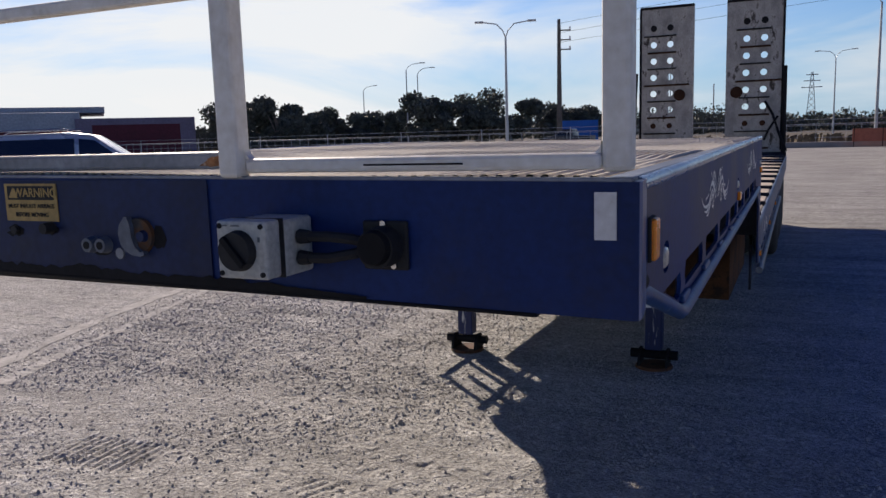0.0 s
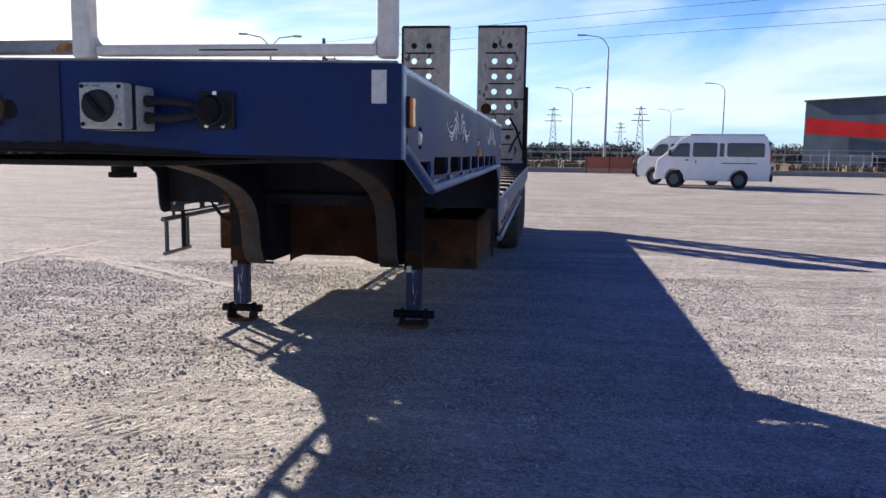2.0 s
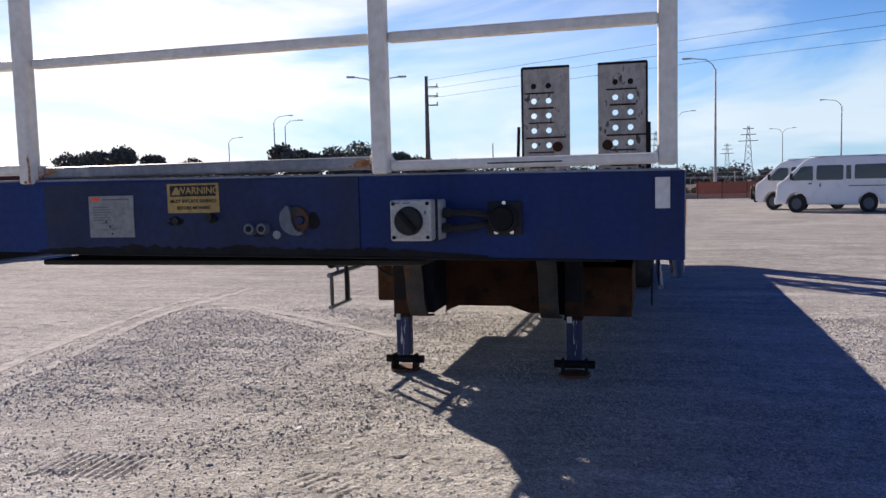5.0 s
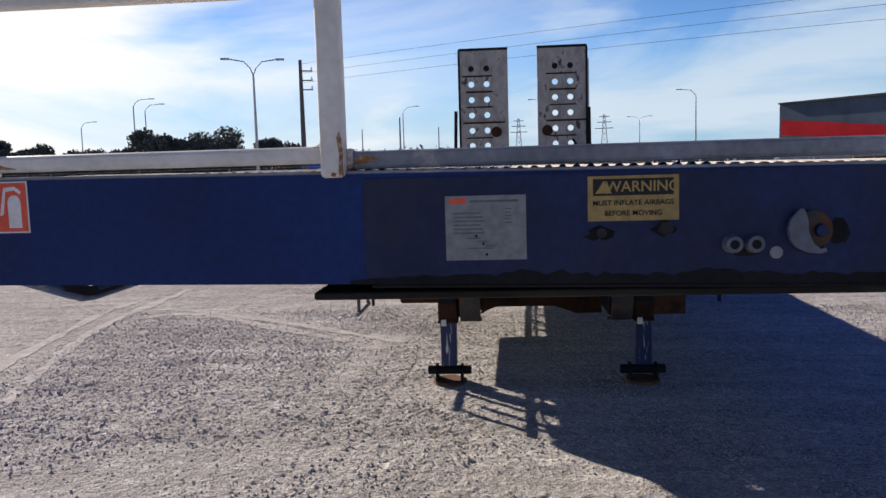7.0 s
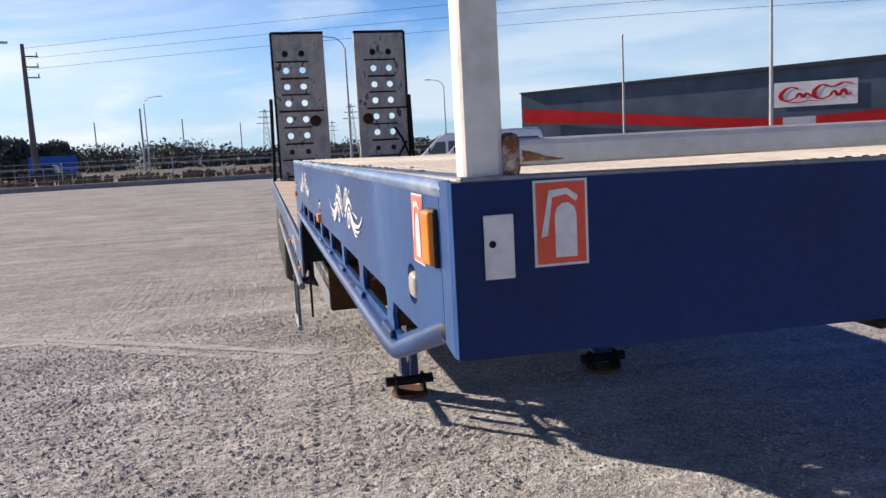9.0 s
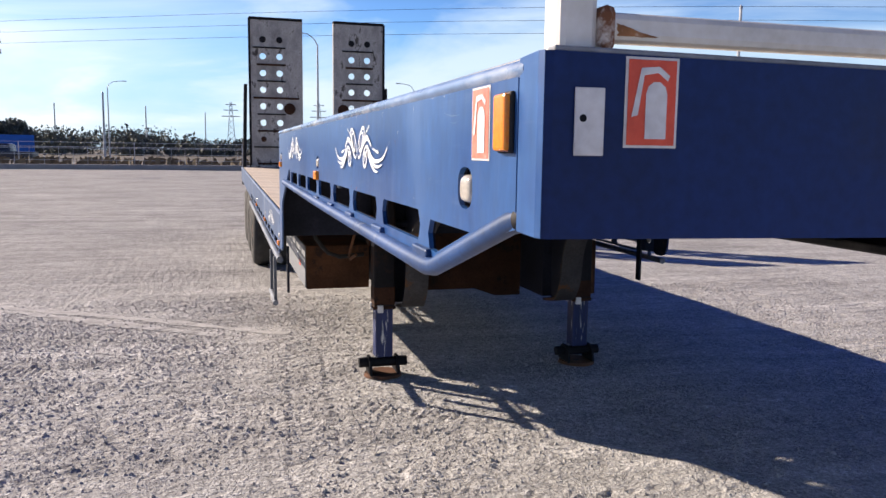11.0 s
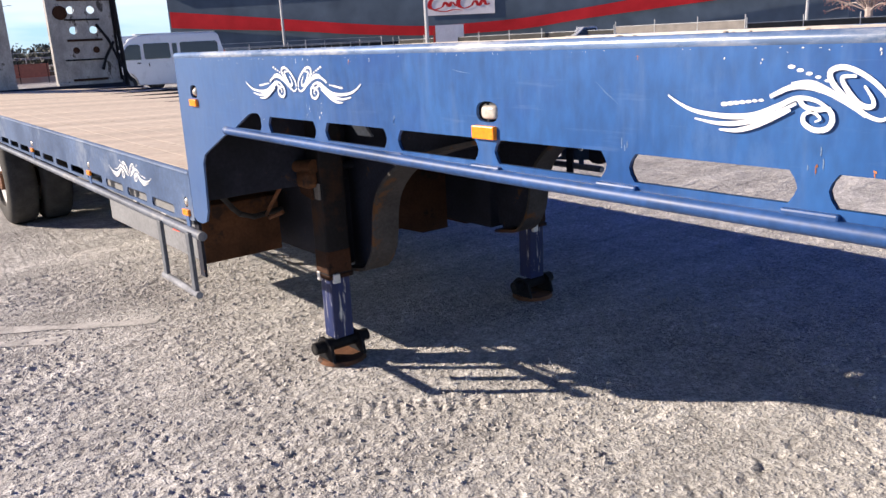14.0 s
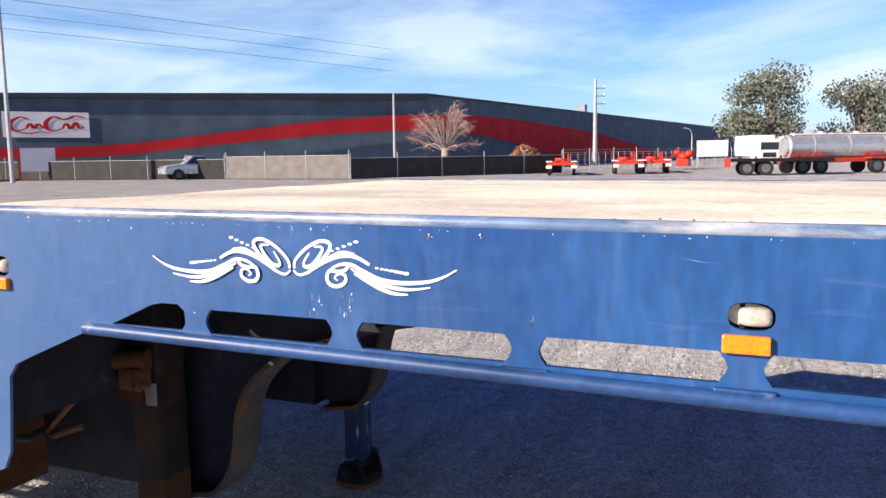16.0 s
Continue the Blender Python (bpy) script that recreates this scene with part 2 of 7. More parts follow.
DECK_LOW = material("dusty_brown_deck_boards", (0.60, 0.51, 0.41), 0.9, spread=0.2, scale=2.0, fine=40, bump=0.3, spec=0.2,
                    stain=(0.33, 0.24, 0.17), stain_scale=5, stain_at=0.60, stain_soft=0.07, stretch=(0.7, 1.5, 1))
DECK = material("dusty_deck_boards", (0.56, 0.515, 0.445), 0.9, spread=0.22, scale=1.6, fine=60, bump=0.3, spec=0.2,
                stain=(0.40, 0.31, 0.23), stain_scale=4.5, stain_at=0.60, stain_soft=0.09, stretch=(1.5, 0.8, 1))
DECK_DIRT = material("brown_groove_dirt", (0.30, 0.25, 0.19), 0.95, spread=0.35, scale=4, fine=60, bump=0.3, spec=0.1)
RAMP = material("weathered_ramp_steel", (0.31, 0.30, 0.28), 0.6, metal=0.0, spread=0.3, scale=4, fine=50, bump=0.25, second=(0.46, 0.44, 0.41),
                stain=(0.05, 0.042, 0.036), stain_scale=4, stain_at=0.57, stretch=(1.6, 1, 0.8))
GREASE = material("dusty_rubbed_grease", (0.010, 0.010, 0.010), 0.6, spread=0.6, scale=5, fine=60, bump=0.3, spec=0.25,
                  stain=(0.034, 0.031, 0.028), stain_scale=3, stain_at=0.52, stain_soft=0.12, stretch=(0.5, 1.6, 1))
BLACK = material("black_rubber", (0.018, 0.018, 0.019), 0.75, spread=0.3, scale=20, fine=120, bump=0.3)
TYRE = material("dusty_tyre_rubber", (0.05, 0.047, 0.043), 0.85, spread=0.35, scale=12, fine=80, bump=0.4)
DARK = material("grimy_black_steel", (0.012, 0.012, 0.014), 0.7, spread=0.4, scale=9, fine=80, bump=0.2, spec=0.15)
GREY_PLASTIC = material("grey_plastic", (0.43, 0.43, 0.40), 0.5, spread=0.08, scale=12, fine=120, bump=0.05)
PALE_SHEET = material("pale_grey_sheet_steel", (0.20, 0.205, 0.215), 0.6, spread=0.15, scale=3, fine=60, bump=0.1, stain=(0.20, 0.17, 0.14), stain_scale=4, stain_at=0.62)
GREY_BOARD = material("dusty_grey_board", (0.105, 0.115, 0.13), 0.6, spread=0.2, scale=5, fine=60, bump=0.1)
AMBER = material("amber_lens", (0.95, 0.27, 0.012), 0.25, spread=0.1, scale=20, fine=150, bump=0.03, spec=0.6)
LENS = material("cloudy_lamp_lens", (0.50, 0.46, 0.40), 0.2, spread=0.15, scale=25, fine=120, bump=0.02, spec=0.6)
DECAL = material("white_decal", (0.82, 0.82, 0.80), 0.5, spread=0.06, scale=30, fine=120, bump=0.02)
STICKER = material("faded_white_sticker", (0.66, 0.64, 0.62), 0.45, spread=0.12, scale=14, fine=70, bump=0.03,
                   stain=(0.45, 0.40, 0.36), stain_scale=9, stain_at=0.66)
RED_STICKER = material("faded_red_sticker", (0.72, 0.085, 0.04), 0.45, spread=0.12, scale=14, fine=80, bump=0.03)
PALE_RED = material("bleached_red_sticker", (0.74, 0.20, 0.135), 0.45, spread=0.12, scale=14, fine=80, bump=0.03, stain=(0.70, 0.42, 0.36), stain_scale=22, stain_at=0.58, stain_soft=0.12)
YELLOW = material("faded_yellow_sticker", (0.37, 0.25, 0.08), 0.5, spread=0.12, scale=14, fine=80, bump=0.03)
SILVER = material("grey_data_plate", (0.21, 0.22, 0.22), 0.45, spread=0.08, scale=14, fine=80, bump=0.03)
# rubbed paint, with the sun's glint on the rounded edge painted as silver patches
WORN_GLINT = material("rubbed_edge_with_glint", (0.12, 0.19, 0.33), 0.26, spread=0.3, scale=5, fine=60, bump=0.05, stain=(0.50, 0.52, 0.55), stain_scale=9, stain_at=0.50, spec=0.9, stretch=(1, 0.3, 1), stain_soft=0.2)
LEDGE = material("worn_grey_blue_ledge", (0.135, 0.165, 0.225), 0.5, spread=0.3, scale=5, fine=60, bump=0.1, stain=(0.42, 0.41, 0.38), stain_scale=14, stain_at=0.62, spec=0.4)
SCRATCH = material("scuffed_pale_blue", (0.16, 0.235, 0.36), 0.5, spread=0.2, scale=30, fine=100, bump=0.05)
WELD = material("rust_bled_white_paint", (0.58, 0.52, 0.45), 0.7, spread=0.2, scale=20, fine=90, bump=0.3,
                stain=(0.17, 0.065, 0.025), stain_scale=24, stain_at=0.47, stain_soft=0.12)
CHIP = material("chipped_primer", (0.72, 0.70, 0.66), 0.7, spread=0.15, scale=30, fine=100, bump=0.1)
RUST_CHIP = material("orange_rust", (0.42, 0.15, 0.05), 0.9, spread=0.4, scale=30, fine=100, bump=0.3)
WHITE_CAR = material("white_car_paint", (0.80, 0.81, 0.83), 0.3, spread=0.03, scale=3, fine=60, bump=0.01, spec=0.6)
SILVER_CAR = material("silver_car_paint", (0.50, 0.53, 0.56), 0.28, metal=0.5, spread=0.05, scale=3, fine=60, bump=0.01, spec=0.6)
DARK_CAR = material("dark_car_paint", (0.03, 0.035, 0.05), 0.3, spread=0.1, scale=3, fine=60, bump=0.01, spec=0.6)
GLASS_DARK = material("dark_window_glass", (0.012, 0.015, 0.02), 0.08, spread=0.2, scale=3, fine=20, bump=0.0, spec=0.8)
CHROME = material("dull_chrome", (0.6, 0.6, 0.6), 0.25, metal=1.0, spread=0.1, scale=10, fine=60, bump=0.02)
GALV = material("galvanised_pole", (0.46, 0.47, 0.48), 0.5, metal=0.3, spread=0.12, scale=3, fine=30, bump=0.05)
CONCRETE = material("pale_concrete", (0.30, 0.28, 0.26), 0.9, spread=0.15, scale=2, fine=30, bump=0.2)
WOOD_POLE = material("grey_timber_pole", (0.16, 0.14, 0.12), 0.9, spread=0.25, scale=3, fine=30, bump=0.3)
WALL_BLUE = material("slate_blue_cladding", (0.102, 0.135, 0.178), 0.7, spread=0.05, scale=0.15, fine=0.5, bump=0.0, spec=0.06)
WALL_RED = material("red_cladding", (0.50, 0.028, 0.035), 0.7, spread=0.05, scale=0.15, fine=0.5, bump=0.0, spec=0.04)
PANEL_WHITE = material("white_sign_panel", (0.78, 0.74, 0.76), 0.5, spread=0.06, scale=1, fine=8, bump=0.02)
ROOF = material("dark_roof_edge", (0.03, 0.035, 0.045), 0.6, spread=0.2, scale=1, fine=8, bump=0.05)
SHED_WALL = material("mauve_shed_cladding", (0.17, 0.15, 0.22), 0.7, spread=0.12, scale=0.5, fine=5, bump=0.05)
SHED_RED = material("dark_red_shed_cladding", (0.10, 0.015, 0.03), 0.7, spread=0.12, scale=0.5, fine=5, bump=0.05)
SHED_ROOF = material("pale_shed_roof", (0.30, 0.34, 0.40), 0.5, spread=0.1, scale=0.5, fine=5, bump=0.05)
LEAF = material("dark_foliage", (0.12, 0.125, 0.10), 0.7, spread=0.5, scale=0.7, fine=7, bump=0.2)
GUM_LEAF = material("grey_green_foliage", (0.14, 0.15, 0.11), 0.6, spread=0.5, scale=0.7, fine=7, bump=0.2)
RED_LEAF = material("coral_blossom", (0.42, 0.20, 0.16), 0.7, spread=0.4, scale=1.2, fine=9, bump=0.2)
ORANGE_LEAF = material("russet_shrub_foliage", (0.40, 0.20, 0.12), 0.7, spread=0.4, scale=1.2, fine=9, bump=0.2)
PALE_BARK = material("pale_bark", (0.38, 0.31, 0.28), 0.9, spread=0.25, scale=3, fine=20, bump=0.3)
BARK = material("grey_bark", (0.22, 0.18, 0.15), 0.9, spread=0.3, scale=3, fine=20, bump=0.4)
GRASS = material("dry_grass", (0.16, 0.125, 0.08), 0.9, spread=0.4, scale=2, fine=20, bump=0.3)
ORANGE_MESH = material("orange_barrier_mesh", (0.34, 0.11, 0.07), 0.7, spread=0.15, scale=4, fine=20, bump=0.1)
CONTAINER = material("bright_blue_container", (0.01, 0.13, 0.50), 0.5, spread=0.12, scale=1, fine=10, bump=0.05)
SHADECLOTH = material("tan_shade_cloth", (0.19, 0.175, 0.16), 0.9, spread=0.2, scale=1.5, fine=40, bump=0.2)
MESH_DARK = material("dark_fence_mesh", (0.042, 0.041, 0.038), 0.9, spread=0.3, scale=1.5, fine=40, bump=0.2)
RED_MACHINE = material("red_machine_paint", (0.55, 0.04, 0.02), 0.5, spread=0.2, scale=3, fine=20, bump=0.1)
TANK = material("polished_tank_steel", (0.62, 0.63, 0.64), 0.3, metal=0.6, spread=0.08, scale=2, fine=20, bump=0.02)
VERGE = material("dry_verge_earth", (0.16, 0.12, 0.09), 0.95, spread=0.35, scale=0.6, fine=8, bump=0.4)
SCRUB = material("brown_scrub_earth", (0.085, 0.068, 0.05), 0.95, spread=0.4, scale=0.15, fine=2, bump=0.3)
ROAD = material("grey_asphalt_road", (0.20, 0.19, 0.185), 0.9, spread=0.12, scale=0.8, fine=30, bump=0.2)


def gravel_material():
    m = material("pale_gravel", (0.575, 0.558, 0.535), 0.95, spread=0.12, scale=0.55, fine=70, bump=0.9, spec=0.04,
                 second=(0.675, 0.658, 0.630))
    t = m.node_tree
    b = t.nodes["Principled BSDF"]
    colour = b.inputs["Base Color"].links[0].from_socket
    normal = b.inputs["Normal"].links[0].from_socket
    co = t.nodes.new("ShaderNodeTexCoord")

    def tint(factor, lo, hi, amount):
        nonlocal colour
        mr = t.nodes.new("ShaderNodeMapRange")
        mr.inputs["From Min"].default_value, mr.inputs["From Max"].default_value = 0.25, 0.75
        mr.inputs["To Min"].default_value, mr.inputs["To Max"].default_value = lo, hi
        t.links.new(factor, mr.inputs["Value"])
        mx = t.nodes.new("ShaderNodeMixRGB")
        mx.blend_type = "MULTIPLY"
        mx.inputs["Fac"].default_value = amount
        t.links.new(colour, mx.inputs["Color1"])
        t.links.new(mr.outputs["Result"], mx.inputs["Color2"])
        colour = mx.outputs["Color"]

    def relief(height, strength, distance):
        nonlocal normal
        bp = t.nodes.new("ShaderNodeBump")
        bp.inputs["Strength"].default_value, bp.inputs["Distance"].default_value = strength, distance
        t.links.new(height, bp.inputs["Height"])
        t.links.new(normal, bp.inputs["Normal"])
        normal = bp.outputs["Normal"]

    # single grains
    v = t.nodes.new("ShaderNodeTexVoronoi")
    v.inputs["Scale"].default_value = 85.0
    t.links.new(co.outputs["Object"], v.inputs["Vector"])
    sp = t.nodes.new("ShaderNodeSeparateColor")
    t.links.new(v.outputs["Color"], sp.inputs["Color"])
    tint(sp.outputs["Red"], 0.62, 1.18, 0.6)
    relief(v.outputs["Distance"], 0.5, 0.006)
    # clods and scuffs; hollows are tinted darker, their small shadows put into the colour
    n = t.nodes.new("ShaderNodeTexNoise")
    n.inputs["Scale"].default_value, n.inputs["Detail"].default_value, n.inputs["Roughness"].default_value = 36.0, 5.0, 0.6
    t.links.new(co.outputs["Object"], n.inputs["Vector"])
    tint(n.outputs["Fac"], 0.70, 1.20, 0.85)
    relief(n.outputs["Fac"], 0.9, 0.016)
    # faint wheel streaks across the yard
    for turn, seed in ((0.35, 3.0), (-1.2, 11.0)):
        mp = t.nodes.new("ShaderNodeMapping")
        mp.inputs["Rotation"].default_value = (0, 0, turn)
        mp.inputs["Location"].default_value = (seed, seed * 0.7, 0)
        mp.inputs["Scale"].default_value = (0.16, 1.7, 1.0)
        t.links.new(co.outputs["Object"], mp.inputs["Vector"])
        st = t.nodes.new("ShaderNodeTexNoise")
        st.inputs["Scale"].default_value, st.inputs["Detail"].default_value = 1.6, 5.0
        t.links.new(mp.outputs["Vector"], st.inputs["Vector"])
        tint(st.outputs["Fac"], 0.80, 1.15, 0.7)
    # dark grit, and short scuffs that cross one another
    for stretch, turn, lo, hi in (((13.0, 13.0, 13.0), 0.0, 0.72, 1.20), ((0.6, 7.0, 1.0), 0.9, 0.80, 1.14), ((0.5, 6.0, 1.0), -0.55, 0.80, 1.14)):
        mp = t.nodes.new("ShaderNodeMapping")
        mp.inputs["Rotation"].default_value = (0, 0, turn)
        mp.inputs["Scale"].default_value = stretch
        t.links.new(co.outputs["Object"], mp.inputs["Vector"])
        st = t.nodes.new("ShaderNodeTexNoise")
        st.inputs["Scale"].default_value, st.inputs["Detail"].default_value, st.inputs["Roughness"].default_value = 1.0, 6.0, 0.65
        t.links.new(mp.outputs["Vector"], st.inputs["Vector"])
        tint(st.outputs["Fac"], lo, hi, 0.85)
    lump = t.nodes.new("ShaderNodeTexNoise")
    lump.inputs["Scale"].default_value, lump.inputs["Detail"].default_value, lump.inputs["Roughness"].default_value = 6.5, 7.0, 0.65
    t.links.new(co.outputs["Object"], lump.inputs["Vector"])
    tint(lump.outputs["Fac"], 0.80, 1.15, 0.85)
    relief(lump.outputs["Fac"], 0.35, 0.03)
    mid = t.nodes.new("ShaderNodeTexNoise")
    mid.inputs["Scale"].default_value, mid.inputs["Detail"].default_value = 2.6, 8.0
    t.links.new(co.outputs["Object"], mid.inputs["Vector"])
    tint(mid.outputs["Fac"], 0.82, 1.15, 0.85)
    relief(mid.outputs["Fac"], 0.45, 0.06)
    # the yard's far middle is darker: shade between backlit grains, put into its colour
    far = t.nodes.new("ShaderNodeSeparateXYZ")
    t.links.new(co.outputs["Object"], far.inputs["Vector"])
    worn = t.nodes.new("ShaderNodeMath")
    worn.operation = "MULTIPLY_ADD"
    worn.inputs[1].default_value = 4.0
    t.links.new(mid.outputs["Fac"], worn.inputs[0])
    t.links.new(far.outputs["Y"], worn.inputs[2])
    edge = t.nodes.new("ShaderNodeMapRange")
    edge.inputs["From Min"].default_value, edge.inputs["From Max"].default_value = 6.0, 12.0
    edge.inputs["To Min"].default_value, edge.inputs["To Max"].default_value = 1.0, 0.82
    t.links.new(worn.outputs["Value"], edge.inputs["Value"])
    far_shade = t.nodes.new("ShaderNodeVectorMath")
    far_shade.operation = "SCALE"
    t.links.new(colour, far_shade.inputs[0])
    t.links.new(edge.outputs["Result"], far_shade.inputs["Scale"])
    t.links.new(far_shade.outputs["Vector"], b.inputs["Base Color"])
    t.links.new(normal, b.inputs["Normal"])
    return m


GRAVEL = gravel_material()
DUST = material("pale_rolled_dust", (0.485, 0.470, 0.448), 0.95, spread=0.25, scale=6, fine=70, bump=0.6, spec=0.05)
STONE = material("pale_pebble", (0.41, 0.39, 0.365), 0.9, spread=0.2, scale=3.0, fine=60, bump=0.3, second=(0.53, 0.50, 0.47))


# ---- mesh helpers ----
def thing(name, loc=(0, 0, 0), turn=0.0, **tags):
    ob = new(name)
    ob.matrix_world = pose(*loc, 0, 0, turn)
    return tagged(ob, **tags)


def part(name, bm, mat, parent=None, label="", smooth=False):
    me = bpy.data.meshes.new(name)
    bmesh.ops.recalc_face_normals(bm, faces=bm.faces)
    bm.to_mesh(me)
    bm.free()
    me.materials.append(mat)
    if smooth:
        me.shade_smooth()
        me.set_sharp_from_angle(angle=radians(35))
    ob = new(name, me)
    ob.parent = parent
    if label:
        ob["label"] = label
    return ob


def lean_x(ob, k):
    """The whole gooseneck leans a little: higher towards -x."""
    for v in ob.data.vertices:
        v.co.z -= k * v.co.x
    return ob


def struct(name, bm, mat, label="", smooth=False):
    return tagged(part(name, bm, mat, None, label, smooth), kind="structure")


def add_box(bm, x0, x1, y0, y1, z0, z1, bevel=0.0):
    m = Matrix.LocRotScale(((x0 + x1) / 2, (y0 + y1) / 2, (z0 + z1) / 2), None, (abs(x1 - x0), abs(y1 - y0), abs(z1 - z0)))
    r = bmesh.ops.create_cube(bm, size=1.0, matrix=m)
    if bevel:
        es = {e for v in r["verts"] for e in v.link_edges}
        bmesh.ops.bevel(bm, geom=list(es), offset=bevel, segments=2, affect="EDGES", profile=0.5)
    return bm


def box(x0, x1, y0, y1, z0, z1, bevel=0.0):
    return add_box(bmesh.new(), x0, x1, y0, y1, z0, z1, bevel)


def add_cyl(bm, a, b, r, r2=None, seg=20):
    a, b = Vector(a), Vector(b)
    d = b - a
    m = Matrix.Translation((a + b) / 2) @ d.to_track_quat("Z", "Y").to_matrix().to_4x4()
    bmesh.ops.create_cone(bm, cap_ends=True, segments=seg, radius1=r, radius2=r if r2 is None else r2, depth=d.length, matrix=m)
    return bm


def cyl(a, b, r, r2=None, seg=20):
    return add_cyl(bmesh.new(), a, b, r, r2, seg)


def add_tube(bm, pts, r, seg=10):
    """A pipe bent along points."""
    pts = [Vector(p) for p in pts]
    rings = []
    for i, p in enumerate(pts):
        d = (pts[min(i + 1, len(pts) - 1)] - pts[max(i - 1, 0)]).normalized()
        q = d.to_track_quat("Z", "Y")
        rings.append([bm.verts.new(p + q @ Vector((r * math.cos(2 * math.pi * k / seg), r * math.sin(2 * math.pi * k / seg), 0)))
                      for k in range(seg)])
    for a, b in zip(rings, rings[1:]):
        off = min(range(seg), key=lambda o: (a[0].co - b[o].co).length)
        for k in range(seg):
            bm.faces.new((a[k], a[(k + 1) % seg], b[(k + 1 + off) % seg], b[(k + off) % seg]))
    bm.faces.new(rings[0])
    bm.faces.new(rings[-1][::-1])
    return bm


def tube(pts, r, seg=10):
    return add_tube(bmesh.new(), pts, r, seg)


def plate(outline, holes, thick, put):
    """A flat plate with holes. put(u, v, w) turns plate coordinates into a place; w runs from 0 to thick."""
    bm = bmesh.new()
    edges = []
    for loop in (outline, *holes):
        vs = [bm.verts.new((u, v, 0)) for u, v in loop]
        edges += [bm.edges.new((vs[i], vs[(i + 1) % len(vs)])) for i in range(len(vs))]
    bmesh.ops.triangle_fill(bm, use_beauty=True, edges=edges)
    r = bmesh.ops.extrude_face_region(bm, geom=list(bm.faces))
    for v in r["geom"]:
        if isinstance(v, bmesh.types.BMVert):
            v.co.z = thick
    for v in bm.verts:
        v.co = put(*v.co)
    return bm


def oval(u, v, a, b, n=20, power=2.0):
    out = []
    for i in range(n):
        c, s = math.cos(2 * math.pi * i / n), math.sin(2 * math.pi * i / n)
        k = (abs(c) ** power + abs(s) ** power) ** (-1 / power)
        out.append((u + a * k * c, v + b * k * s))
    return out


def smooth_line(pts, steps=7):
    out = []
    p = [Vector((*q, 0)) for q in pts]
    for i in range(len(p) - 1):
        a, b, c, d = p[max(i - 1, 0)], p[i], p[i + 1], p[min(i + 2, len(p) - 1)]
        for k in range(steps):
            t = k / steps
            out.append(0.5 * ((2 * b) + (c - a) * t + (2 * a - 5 * b + 4 * c - d) * t * t + (3 * b - a - 3 * c + d) * t ** 3))
    out.append(p[-1])
    return out


def add_ribbon(bm, pts, width, put, taper=(0.35, 1.0, 0.15), steps=7):
    line = smooth_line(pts, steps)
    n = len(line) - 1
    prev = None
    for i, p in enumerate(line):
        d = (line[min(i + 1, n)] - line[max(i - 1, 0)])
        d = Vector((-d.y, d.x, 0)).normalized() if d.length > 1e-9 else Vector((0, 1, 0))
        t = i / n
        w = width * (taper[0] + (taper[1] - taper[0]) * min(1, t * 2.5)) if t < 0.5 else width * (taper[2] + (taper[1] - taper[2]) * min(1, (1 - t) * 2.5))
        cur = [bm.verts.new(put(*(p + d * w / 2).xy, 0)), bm.verts.new(put(*(p - d * w / 2).xy, 0))]
        if prev:
            bm.faces.new((prev[0], prev[1], cur[1], cur[0]))
        prev = cur
    return bm


def lettering(body, size, mat, parent, m, name="lettering"):
    cu = bpy.data.curves.new(name, "FONT")
    cu.body, cu.size, cu.align_x, cu.align_y, cu.extrude, cu.offset = body, size, "CENTER", "CENTER", 0.0004, size * 0.012
    tmp = new("lettering_tmp", cu)
    me = bpy.data.meshes.new_from_object(tmp.evaluated_get(bpy.context.evaluated_depsgraph_get()))
    bpy.data.objects.remove(tmp)
    me.transform(m)
    me.materials.clear()
    me.materials.append(mat)
    ob = new(name, me)
    ob.parent = parent
    return ob


# ---- ground ----
def lattice(n, seed):
    return np.random.RandomState(seed).rand(n, n)


def value_noise(x, y, cell, seed):
    g = lattice(256, seed)
    u, v = x / cell, y / cell
    i, j = np.floor(u).astype(int), np.floor(v).astype(int)
    a, b = u - i, v - j
    a, b = a * a * (3 - 2 * a), b * b * (3 - 2 * b)
    i, j, i1, j1 = i % 256, j % 256, (i + 1) % 256, (j + 1) % 256
    return (g[i, j] * (1 - a) + g[i1, j] * a) * (1 - b) + (g[i, j1] * (1 - a) + g[i1, j1] * a) * b


def along(x, y, x0, y0, x1, y1, bow):
    """Distance along and across a line that bows sideways, and a fade at its ends."""
    L = math.hypot(x1 - x0, y1 - y0)
    ux, uy = (x1 - x0) / L, (y1 - y0) / L
    s = (x - x0) * ux + (y - y0) * uy
    c = (-(x - x0) * uy + (y - y0) * ux) - bow * (1 - (2 * s / L - 1) ** 2)
    return s, c, np.clip(s / 0.12, 0, 1) * np.clip((L - s) / 0.12, 0, 1)


def saw(s, pitch, share):
    return np.clip((share - np.abs((s / pitch) % 1.0 - 0.5)) * 8.0, 0, 1)


def print_bars(x, y, line, width, pitch, depth):
    """A block of crosswise tread bars."""
    s, c, ends = along(x, y, *line)
    return -depth * saw(s, pitch, 0.26) * ends * np.clip((width / 2 - np.abs(c)) / 0.02, 0, 1)


def print_pits(x, y, line, width, pitch, depth):
    """Rows of shoulder pits on both sides of a wheel track."""
    s, c, ends = along(x, y, *line)
    edge = np.clip(1.3 - np.abs(np.abs(c) - width / 2) / 0.018, 0, 1)
    inner = 0.45 * np.clip(1.2 - np.abs(c) / (width * 0.36), 0, 1) * saw(s + np.abs(c) * 0.8, pitch * 1.3, 0.2)
    return -depth * ends * (edge * saw(s, pitch, 0.27) + inner)


